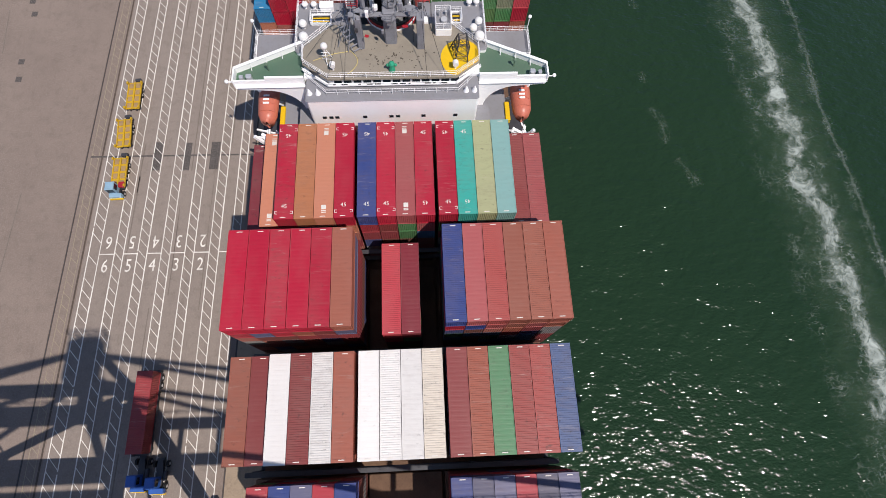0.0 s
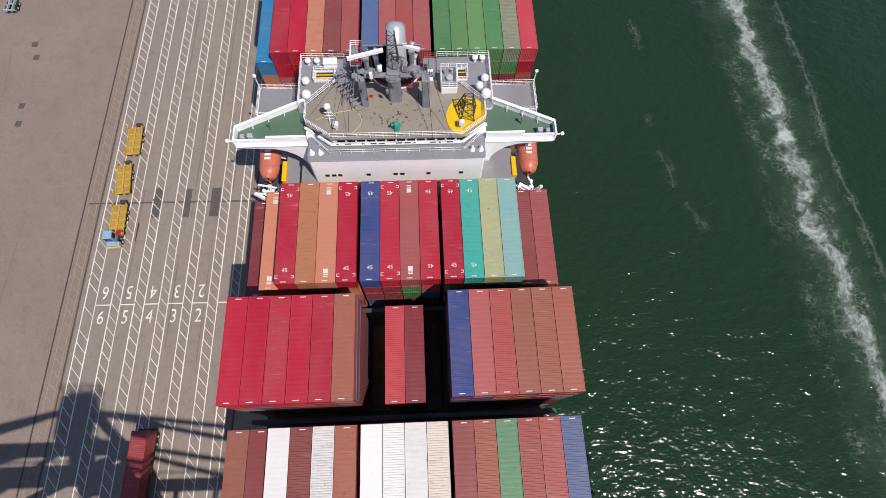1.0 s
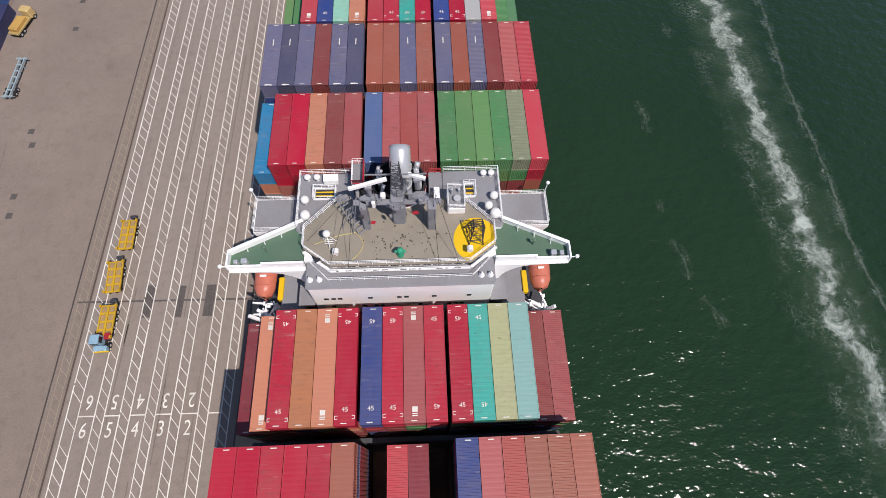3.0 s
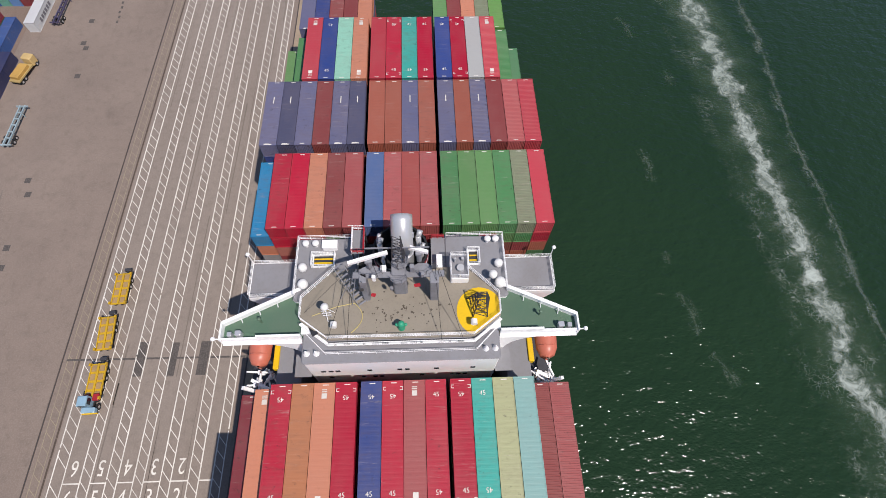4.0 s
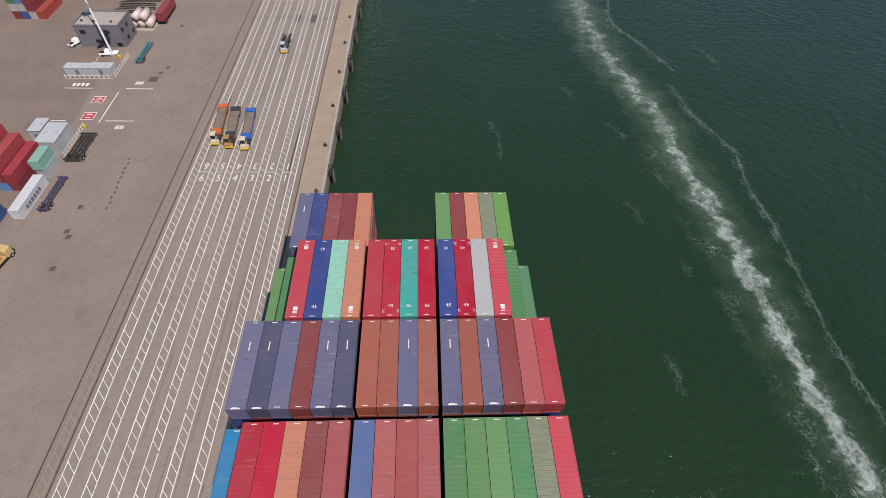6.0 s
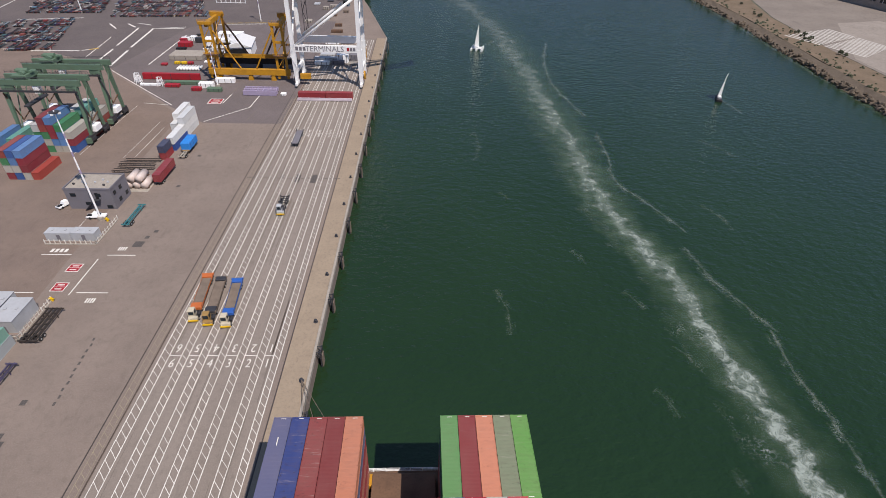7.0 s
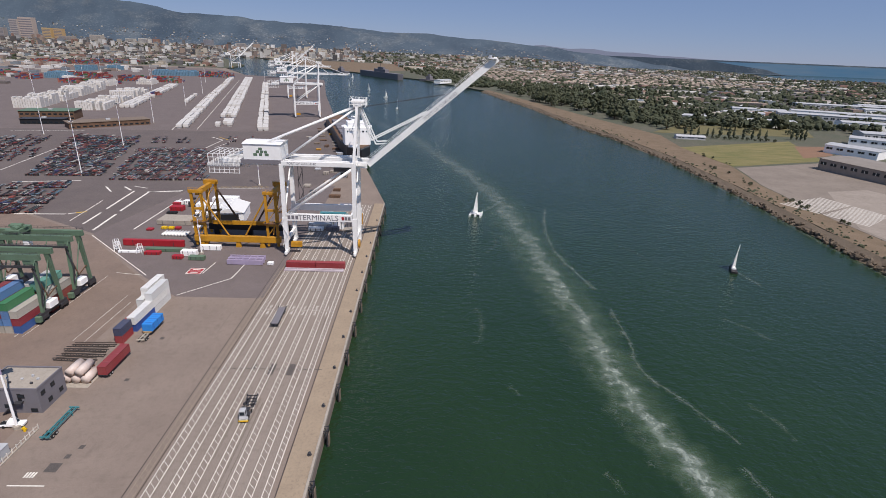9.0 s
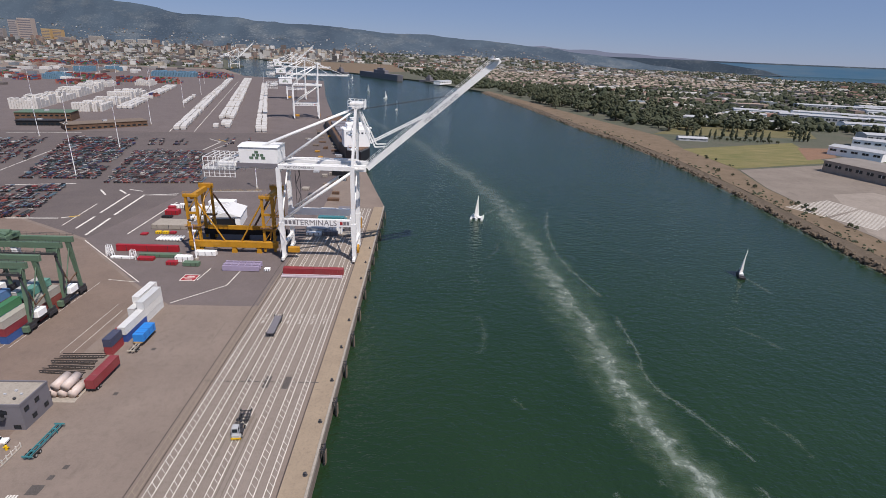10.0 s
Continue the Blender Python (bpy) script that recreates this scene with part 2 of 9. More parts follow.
# ---- mesh tools ----
class Build:
    """Collects solid pieces into one mesh."""

    def __init__(self):
        self.v, self.f = [], []

    def add(self, pts, faces):
        n = len(self.v)
        self.v += [tuple(p) for p in pts]
        self.f += [tuple(n + i for i in f) for f in faces]
        return self

    def box(self, x0, y0, z0, x1, y1, z1, c=0.0):
        """A box, its vertical edges cut by c."""
        if c:
            r = [(x0 + c, y0), (x1 - c, y0), (x1, y0 + c), (x1, y1 - c), (x1 - c, y1), (x0 + c, y1), (x0, y1 - c), (x0, y0 + c)]
            return self.prism(r, z0, z1, c * 0.6)
        p = [(x0, y0, z0), (x1, y0, z0), (x1, y1, z0), (x0, y1, z0), (x0, y0, z1), (x1, y0, z1), (x1, y1, z1), (x0, y1, z1)]
        return self.add(p, [(3, 2, 1, 0), (4, 5, 6, 7), (0, 1, 5, 4), (1, 2, 6, 5), (2, 3, 7, 6), (3, 0, 4, 7)])

    def prism(self, ring, z0, z1, soft=0.0, top=None):
        """A ring of (x, y), counter-clockwise, raised from z0 to z1; soft: a small slope at the top edge."""
        n = len(ring)
        cx, cy = sum(p[0] for p in ring) / n, sum(p[1] for p in ring) / n
        low = [(x, y, z0) for x, y in ring]
        if soft:
            mid = [(x, y, z1 - soft) for x, y in ring]
            hi = [(x + (cx - x) * min(1, soft / (abs(cx - x) + 1e-6)), y + (cy - y) * min(1, soft / (abs(cy - y) + 1e-6)), z1) for x, y in ring]
            sets = [low, mid, hi]
        else:
            sets = [low, [(x, y, z1) for x, y in (top or ring)]]
        pts = [p for s in sets for p in s]
        f = [tuple(range(n - 1, -1, -1)), tuple(range(n * (len(sets) - 1), n * len(sets)))]
        for k in range(len(sets) - 1):
            f += [(k * n + i, k * n + (i + 1) % n, (k + 1) * n + (i + 1) % n, (k + 1) * n + i) for i in range(n)]
        return self.add(pts, f)

    def tube(self, a, b, r, n=6, r2=None):
        a, b = Vector(a), Vector(b)
        d = (b - a).normalized()
        s = d.cross(Vector((0, 0, 1)) if abs(d.z) < 0.9 else Vector((1, 0, 0))).normalized()
        t = s.cross(d)
        r2 = r if r2 is None else r2
        ring = [(math.cos(2 * math.pi * i / n), math.sin(2 * math.pi * i / n)) for i in range(n)]
        pts = [a + (s * c + t * q) * r for c, q in ring] + [b + (s * c + t * q) * r2 for c, q in ring]
        f = [tuple(range(n)), tuple(range(2 * n - 1, n - 1, -1))] + [(i, n + i, n + (i + 1) % n, (i + 1) % n) for i in range(n)]
        return self.add(pts, f)

    def beam(self, a, b, w, h):
        """A square-cut beam from a to b, w wide and h high."""
        a, b = Vector(a), Vector(b)
        d = (b - a).normalized()
        up = Vector((0, 0, 1)) if abs(d.z) < 0.95 else Vector((0, 1, 0))
        s = d.cross(up).normalized()
        t = s.cross(d)
        c = [(-1, -1), (1, -1), (1, 1), (-1, 1)]
        pts = [p + s * (x * w / 2) + t * (y * h / 2) for p in (a, b) for x, y in c]
        return self.add(pts, [(0, 1, 2, 3), (7, 6, 5, 4), (0, 4, 5, 1), (1, 5, 6, 2), (2, 6, 7, 3), (3, 7, 4, 0)])

    def ball(self, c, r, n=10, squash=1.0, half=False):
        m = n // 2
        pts, f = [], []
        for j in range(m + 1):
            a = (math.pi / 2 if half else math.pi) * j / m
            for i in range(n):
                b = 2 * math.pi * i / n
                pts.append((c[0] + r * math.sin(a) * math.cos(b), c[1] + r * math.sin(a) * math.sin(b), c[2] + r * squash * math.cos(a)))
        for j in range(m):
            f += [(j * n + i, (j + 1) * n + i, (j + 1) * n + (i + 1) % n, j * n + (i + 1) % n) for i in range(n)]
        return self.add(pts, f)

    def flat(self, pts, z):
        return self.add([(x, y, z) for x, y in pts], [tuple(range(len(pts)))])

    def rail(self, pts, height=1.05, bars=3, gap=1.6, r=0.035):
        """A handrail along points: posts and bars."""
        for a, b in zip(pts, pts[1:]):
            a, b = Vector(a), Vector(b)
            n = max(1, round((b - a).length / gap))
            for i in range(n + 1):
                p = a.lerp(b, i / n)
                self.tube(p, p + Vector((0, 0, height)), r, 4)
            for k in range(bars):
                u = Vector((0, 0, height * (k + 1) / bars))
                self.tube(a + u, b + u, r, 4)
        return self

    def mesh(self, name, material, smooth=False):
        me = bpy.data.meshes.new(name)
        me.from_pydata(self.v, [], self.f)
        me.materials.append(material)
        if smooth:
            me.polygons.foreach_set("use_smooth", [True] * len(me.polygons))
        me.update()
        return me


def part(name, b, material, parent=None, label="", smooth=False):
    """Links what b collected as ONE mesh object, under a thing or a part."""
    ob = new(name, b.mesh(name, material, smooth))
    if parent is not None:
        ob.parent = parent
    return tagged(ob, label)


def thing(name, label, category, at=None, group="", kind=""):
    """An Empty at a thing's base, for its parts."""
    ob = new(name)
    ob.empty_display_size = 0.5
    ob.matrix_basis = at or Matrix()
    return tagged(ob, label, category, group, kind)


def solid(name, b, material, label, category, at=None, group="", kind="", smooth=False):
    """A thing that is one mesh."""
    ob = new(name, b.mesh(name, material, smooth))
    ob.matrix_basis = at or Matrix()
    return tagged(ob, label, category, group, kind)


QUAY_TURN = -0.5


def on_quay(u, v, z=0.0, rz=0.0):
    """The pose of a thing on the quay: u across (to the water), v along."""
    return pose(0, 0, 0, 0, 0, QUAY_TURN) @ pose(u, v, z, 0, 0, rz)


def quay_xy(u, v):
    p = on_quay(u, v).translation
    return p.x, p.y

# ---- ground, water and the quay ----
SEA = -4.5
EDGE = -25.8           # quay edge, across
QUAY = pose(0, 0, 0, 0, 0, QUAY_TURN)


def sheet(name, ring, material, z0, z1, label, category, at=None):
    """A piece of ground with a wall down its sides."""
    return solid(name, Build().prism(ring, z0, z1), material, label, category, at, kind="structure")


def rect(u0, v0, u1, v1):
    return [(u0, v0), (u1, v0), (u1, v1), (u0, v1)]


water = Build()
water.flat([(-4500, -900), (6300, -900), (6300, 4700), (-4500, 4700)], SEA)
solid("water", water, M_WATER, "dark green harbour water with small ripples", "water", kind="structure")

yard_ring = [quay_xy(-900, -500), quay_xy(EDGE, -500), quay_xy(EDGE, 402), (-42, 493), (-109, 761), (-181, 1105), (-267, 1560),
             (-490, 1640), (-662, 1979), (-1900, 1979), (-1900, -500)]
sheet("ground", yard_ring, M_YARD, -9, 0, "grey-brown asphalt container yard", "ground")
sheet("road", rect(-60.1, -480, -33.25, 398), M_LANE, -0.1, 0.006, "grey asphalt truck lanes along the quay", "road", QUAY)
sheet("pavement", rect(-31.9, -480, EDGE - 0.55, 401), M_APRON, -0.1, 0.006, "tan concrete apron along the quay edge", "pavement", QUAY)
sheet("road_strip", rect(-63.6, -300, -60.25, 270.8), M_STRIP, -0.1, 0.003, "brownish asphalt strip along the crane rail", "road", QUAY)
sheet("rail_strip", rect(-33.24, -480, -32.2, 398), M_STRIP, -0.1, 0.005, "brownish strip beside the waterside crane rail", "road", QUAY)
sheet("road_west", [(-400, 60), (-96.5, 60), (-96.0, 150), (-99, 205), (-103.5, 240), (-104.5, 278), (-114, 287), (-160, 333), (-213, 364), (-400, 364)], M_WEST, -0.1, 0.002, "dark stained asphalt under the container stacks", "road", QUAY)
dark = [(-65.2, 271), (-61.2, 271), (-61.2, 400), (-62, 439), (-72, 439.9), (-149.8, 417.9), (-160, 335), (-113, 288), (-93, 271)]
sheet("road_dark", dark, M_DARK_ASPHALT, -0.1, 0.005, "darker newer asphalt by the cranes", "road", QUAY)
sheet("road_far", [(-213, 366), (-160, 335.5), (-150, 418), (-72, 440), (-62, 480), (-70, 560), (-95, 690), (-150, 662), (-420, 628), (-560, 600), (-560, 366)], M_FIELD, -0.1, 0.004, "dark asphalt of the chassis yard", "road", QUAY)

terminal = [(-150, 662.6), (-96, 691), (-112, 757), (-186, 1100), (-272, 1553), (-498, 1630), (-690, 1900), (-1100, 1900), (-1100, 560), (-565, 600.5), (-420, 628.6)]
sheet("road_terminal", terminal, M_DARK_ASPHALT, -0.1, 0.0035, "grey asphalt between rows of parked trailers", "road", QUAY)
cap = Build()
cap.box(EDGE - 0.5, -480, -0.9, EDGE + 0.12, 402, 0.28, 0.06)
solid("quay_kerb", cap, M_CONCRETE, "worn concrete kerb along the quay edge", "kerb", QUAY, kind="structure")

for u in (-63.3, -32.05):
    rail = thing("crane_rail", "steel crane rail sunk in a concrete slot", "rail", on_quay(u, 0), "crane rails", "structure")
    part("slot", Build().box(-0.13, -480, -0.1, 0.13, 400, 0.012), M_SLOT, rail)
    part("rail_head", Build().box(-0.04, -480, 0.0, 0.04, 400, 0.02), M_STEEL, rail)
trench = Build()
v = -200.0
while v < 330:
    trench.box(-60.62, v, -0.1, -60.32, v + 2.96, 0.01)
    v += 3.0
solid("cable_trench", trench, M_SLOT, "dark steel cover plates of a cable trench", "trench", QUAY, kind="structure")

# lane markings: seven ladders between and beside six lanes
LADDERS = [(-59.45, -57.6), (-54.98, -53.42), (-51.0, -49.33), (-46.85, -45.3), (-42.75, -41.15), (-38.5, -36.85), (-34.8, -33.4)]
LANES = [(a[1], b[0]) for a, b in zip(LADDERS, LADDERS[1:])]
marks = thing("lane_markings", "worn white painted ladder lines and lane numbers", "road marking", QUAY, kind="structure")
for n, (u, w) in enumerate(LADDERS):
    b = Build()
    for x in (u, w):
        v = -480.0
        while v < 397:
            ln = random.uniform(5, 22)
            q = random.uniform(0.075, 0.1)
            b.flat(rect(x - q, v, x + q, min(v + ln, 397)), 0.016)
            v += ln + (random.uniform(0.05, 0.5) if random.random() < 0.3 else 0.0)
    v = -150.0 + 0.4 * n
    while v < 395:
        if random.random() > 0.03:
            q = random.uniform(0.06, 0.09)
            b.flat([(u + 0.08, v + q), (u + 0.08, v - q), (w - 0.08, v - q - (w - u)), (w - 0.08, v + q - (w - u))], 0.015)
        v += 2.07
    tagged(part("ladder", b, M_LINE, marks), kind="stuff")
fade = Build()
v = -80.0
while v < 300:
    fade.flat([(-62.4, v + 0.07), (-62.4, v - 0.07), (-61.1, v - 1.3), (-61.1, v - 1.16)], 0.014)
    v += 2.07
for u in (-62.4, -61.1):
    fade.flat(rect(u - 0.06, -80, u + 0.06, 300), 0.0135)
tagged(part("faded_ladder", fade, M_FADED, marks), kind="stuff")


def letters(text, size, material, parent, m, name="number", deep=0.004):
    """Flat writing in the built-in font, as a mesh part."""
    cu = bpy.data.curves.new(name, "FONT")
    cu.body, cu.size, cu.align_x, cu.align_y, cu.extrude = text, size, "CENTER", "CENTER", deep
    cu.resolution_u = 3
    tmp = bpy.data.objects.new(name, cu)
    me = bpy.data.meshes.new_from_object(tmp)
    bpy.data.objects.remove(tmp)
    me.materials.clear()
    me.materials.append(material)
    ob = new(name, me)
    ob.parent, ob.matrix_basis = parent, m
    return ob


for v in (30.2, 146.1, 262.3):
    for i, (u, w) in enumerate(LANES):
        part("stop_line", Build().flat(rect(u, v - 0.1, w, v + 0.1), 0.017), M_LINE, marks)
        if v < 100 and i == 5:
            continue
        for turn, dv in ((0, -2.3), (180, 2.3)):
            letters(str(6 - i), 3.4, M_LINE, marks, pose((u + w) / 2, v + dv, 0.018, 0, 0, turn) @ Matrix.Diagonal((0.72, 1, 1, 1)))

# repaired squares and joints in the asphalt
M_PATCH = ground_mat("repair_asphalt", "4d4947", "575250", 1.5)
patches = [(-51.1, 46.6, 1.6, 6.0), (-45.4, 46.5, 1.35, 5.9), (-40.4, 46.6, 1.65, 5.9)]
patches += [(-46.1, 223.0, 1.6, 5.5), (-40.7, 222.8, 1.75, 5.7), (-51.4, 225.6, 1.1, 2.4)]
patches += [(u - 0.6, v - 0.7, 1.2, 1.3) for u, v in ((-81.3, 126.2), (-80.3, 124.5), (-81.5, 133.8), (-79.7, 115.6), (-81.3, 87.0), (-80.2, 83.6), (-80.2, 71.6), (-79.8, 67.4), (-83.4, 219.6), (-79.9, 193.6), (-81.2, 190.6), (-84.1, 241.7))]
patches += [(-83.6, 185.8, 2.7, 2.7)]
for k in range(11):
    patches.append((-75.6 - 0.09 * k + random.uniform(-0.2, 0.2), 133 + k * 1.75, 0.5, 0.9))
for u, v, w, d in patches:
    solid("asphalt_patch", Build().flat(rect(u, v, u + w, v + d), 0.013), M_PATCH, "dark square repair patch in the asphalt", "patch", QUAY, "asphalt patches", "structure")
for v in (49.5, 225.7):
    solid("expansion_joint", Build().flat(rect(-62.6, v, -31.0, v + 0.34), 0.0145), M_PATCH, "dark expansion joint across the truck lanes", "joint", QUAY, "joints across the lanes", "structure")
yard_lines = Build()
for u0, v0, u1, v1 in ((-88.4, 181.9, -80.7, 182.2), (-88.5, 166.5, -80.8, 166.8), (-90.1, 165.8, -89.8, 180.2), (-106, 182, -98, 182.3), (-99, 166.5, -104, 166.8)):
    yard_lines.flat(rect(min(u0, u1), v0, max(u0, u1), v1), 0.012)
M_YELLOW_LINE = paint("yellow_line", "c9a428", 0.7, 0.4, "8a7a50", 1.6)
for ends, w in (((-159, 333, -112.5, 289.2), 0.2), ((-93, 272.2, -78.5, 288), 0.22), ((-78.5, 288, -77.7, 304), 0.2), ((-125, 291, -113.5, 289.2), 0.15), ((-91.5, 292.2, -90.6, 304), 0.2),
                ((-182, 353, -187, 391), 0.25), ((-173, 349, -175, 368), 0.55), ((-176, 375, -180.4, 413), 0.55), ((-163, 340, -166, 366), 0.6), ((-167, 372, -171, 411), 0.6), ((-171, 412, -153, 417), 0.4), ((-145, 343, -146, 399), 0.35),
                ((-216, 362, -191, 364), 0.6), ((-190, 364.5, -185, 368), 0.6), ((-290, 444, -308, 544), 0.35), ((-262, 426, -225, 434), 0.5), ((-172, 412, -153, 414), 0.6), ((-136, 425, -106, 429), 0.5),
                ((-202, 421, -193, 410), 0.5), ((-191, 422, -183, 414), 0.6), ((-186, 424, -176, 420), 0.4), ((-398, 612, -337, 626), 0.5), ((-210, 615, -194, 600), 0.5), ((-194, 600, -194, 558), 0.5), ((-187, 560, -183, 604), 0.3),
                ((-264, 650, -362, 985), 0.35), ((-362, 985, -497, 1485), 0.5), ((-241, 655, -448, 1412), 0.3)):
    a, c = Vector(ends[:2]), Vector(ends[2:])
    s = Vector((-(c - a).y, (c - a).x)).normalized() * w
    yard_lines.flat([tuple(a - s), tuple(c - s), tuple(c + s), tuple(a + s)][::-1], 0.013)
for u, v0, v1 in ((-110.2, 239, 271), (-106.4, 239, 266), (-126.6, 241, 288), (-129.0, 241, 284), (-103.0, 190, 209)):
    yard_lines.flat(rect(u - 0.07, v0, u + 0.07, v1), 0.012)
yellow = Build()
for ends, w in (((-187, 366.5, -183, 369), 0.7), ((-174, 444, -162, 446), 0.6), ((-135, 428, -104, 432), 0.35), ((-204, 617, -190, 602), 0.4)):
    a, c = Vector(ends[:2]), Vector(ends[2:])
    s = Vector((-(c - a).y, (c - a).x)).normalized() * w
    yellow.flat([tuple(a - s), tuple(c - s), tuple(c + s), tuple(a + s)][::-1], 0.016)
solid("yellow_lines", yellow, M_YELLOW_LINE, "worn yellow painted lines on dark asphalt", "road marking", QUAY, kind="structure")
# tyre marks and scuffs on the lanes and the yard
M_SCUFF = ground_mat("tyre_scuff", "70675f", "786f67", 4.0)
sc = Build()
rs = random.Random(41)
for k in range(46):
    a, c = LANES[rs.randrange(6)]
    u = a + (c - a) * rs.choice((0.22, 0.75)) + rs.uniform(-0.25, 0.25)
    v, ln = rs.uniform(-20, 380), rs.uniform(6, 34)
    sc.flat([(u - 0.09, v), (u + 0.09, v), (u + 0.09 + rs.uniform(-0.3, 0.3), v + ln), (u - 0.05, v + ln)], 0.0132)
for k in range(7):
    u, v, ln = rs.uniform(-94, -68), rs.uniform(20, 330), rs.uniform(6, 18)
    d = rs.uniform(-0.12, 0.12)
    for o in (0,):
        sc.flat([(u + o - 0.1, v), (u + o + 0.1, v), (u + o + 0.1 + d * ln, v + ln), (u + o - 0.1 + d * ln, v + ln)], 0.0112)
solid("tyre_marks", sc, M_SCUFF, "dark tyre marks on the asphalt", "tyre marks", QUAY, kind="stuff")
solid("yard_lines", yard_lines, M_LINE, "white painted lines on the yard asphalt", "road marking", QUAY, kind="structure")
for u, v, w in ((-85.5, 185.0, 2.4), (-83.6, 163.8, 2.4), (-102, 184, 5.0), (-101.5, 164, 3.0)):
    bar = thing("ground_writing", "worn white bars of painted ground writing", "road marking", on_quay(u, v), "ground writing", "structure")
    for k in range(4):
        part("bar", Build().flat(rect(-w / 2 + k * w / 4, -0.8, -w / 2 + k * w / 4 + w / 6, 0.8), 0.013), M_LINE, bar)
for u, v, w in ((-94.2, 176.5, 1.7), (-93.8, 168.8, 1.7), (-95.2, 294.4, 3.0)):
    sg = thing("ground_sign", "red square ground sign with white border", "road marking", on_quay(u, v), "red ground signs", "structure")
    part("border", Build().flat(rect(-w, -w, w, w), 0.010), M_LINE, sg)
    for a in (-0.45, 0.45):
        part("field", Build().flat(rect(-0.88 * w, (a - 0.4) * w, 0.88 * w, (a + 0.4) * w), 0.015), M_RED, sg)
        part("bar", Build().flat(rect(-0.5 * w, (a - 0.12) * w, 0.5 * w, (a + 0.12) * w), 0.02), M_LINE, sg)
# fenders on the quay face and bollards on the apron
first = None
for k in range(18):
    v = 95.0 + k * 17.55
    if first is None:
        first = thing("quay_fender", "dark steel and timber fender frame on the quay wall", "fender", on_quay(EDGE, v), "fenders along the quay")
        for y in (-0.9, 0.9):
            part("post", Build().box(0.95, y - 0.16, -5.6, 1.25, y + 0.16, 0.5), M_STEEL, first)
        for z in (-3.6, -1.6, 0.0):
            part("crossbar", Build().box(0.98, -1.3, z, 1.22, 1.3, z + 0.25), M_STEEL, first)
        for y in (-0.9, 0.9):
            part("strut", Build().beam((0.1, y, -0.2), (1.0, y, -1.5), 0.15, 0.15), M_STEEL, first)
            part("arm", Build().beam((-0.3, y, 0.2), (1.1, y, 0.2), 0.15, 0.15), M_STEEL, first)
        part("rub_board", Build().box(1.26, -0.8, -5.0, 1.42, 0.8, -1.0), M_WOOD, first)
    else:
        copy_thing(first, on_quay(EDGE, v))
first = None
for k in range(16):
    v = 104.0 + k * 17.55
    if first is None:
        first = thing("bollard", "dark iron mooring bollard on the concrete apron", "bollard", on_quay(EDGE - 1.6, v, 0.006), "bollards along the quay")
        part("base", Build().prism([(0.55 * math.cos(a), 0.55 * math.sin(a)) for a in [i * math.pi / 6 for i in range(12)]], 0, 0.1, 0.03), M_STEEL, first)
        part("post", Build().tube((0, 0, 0.08), (0, 0, 0.62), 0.24, 10, 0.2), M_STEEL, first)
        part("cap", Build().prism([(0.36 * math.cos(a), 0.36 * math.sin(a)) for a in [i * math.pi / 6 for i in range(12)]], 0.58, 0.74, 0.05), M_STEEL, first)
    else:
        copy_thing(first, on_quay(EDGE - 1.6, v, 0.006))

# ---- the ship ----
XC = -3.6              # centre line
HATCH = 10.9           # hatch cover height
PITCH = 2.49
COLS = [XC + (i - 7.5) * PITCH + (-0.42 if i < 6 else 0.42 if i > 9 else 0.0) for i in range(16)]
PAL = {"c": "a80e2e", "r": "a3303a", "b": "803a38", "o": "985442", "s": "bd7a5e", "p": "a0504f", "t": "a96c48", "n": "2b3f7c", "l": "5f607c",
       "k": "4b4c64", "q": "4c6088", "w": "dedbd6", "e": "d8cebe", "T": "359c8e", "m": "8fc8b0", "g": "457c4a", "G": "5c8650", "a": "80886c", "y": "a3a67c", "A": "7ca49e",
       "B": "1c80b0", "d": "7a2430", "h": "a9a9a6", "f": "4f7f58", "P": "b23c46", "z": "925442", "u": "9c4842", "v": "5f8f46"}


def wave_roof(b, x0, x1, y0, y1, z, n, deep):
    """A sheet with n ridges across, from y0 to y1."""
    pts, step = [], (y1 - y0) / n
    for i in range(n):
        y = y0 + i * step
        for d, h in ((0.0, 0.0), (0.3, 0.0), (0.42, deep), (0.88, deep)):
            pts.append((y + d * step, z + h))
    pts.append((y1, z))
    m = len(pts)
    b.add([(x, y, h) for x in (x0, x1) for y, h in pts], [(m + i, m + i + 1, i + 1, i) for i in range(m - 1)])


def wave_wall(b, a, c, z0, z1, n, deep):
    """A standing sheet from a to c (x, y) with n upright ribs, their backs deep metres inwards (to the left of a-c)."""
    a, c = Vector(a), Vector(c)
    d = c - a
    inward = Vector((-d.y, d.x)).normalized()
    pts = []
    for i in range(n):
        for q, h in ((0.0, 0.0), (0.38, 0.0), (0.5, 1.0), (0.88, 1.0)):
            pts.append(a + d * ((i + q) / n) + inward * (deep * h))
    pts.append(c)
    m = len(pts)
    b.add([(p.x, p.y, z) for z in (z0, z1) for p in pts], [(i, i + 1, m + i + 1, m + i) for i in range(m - 1)])


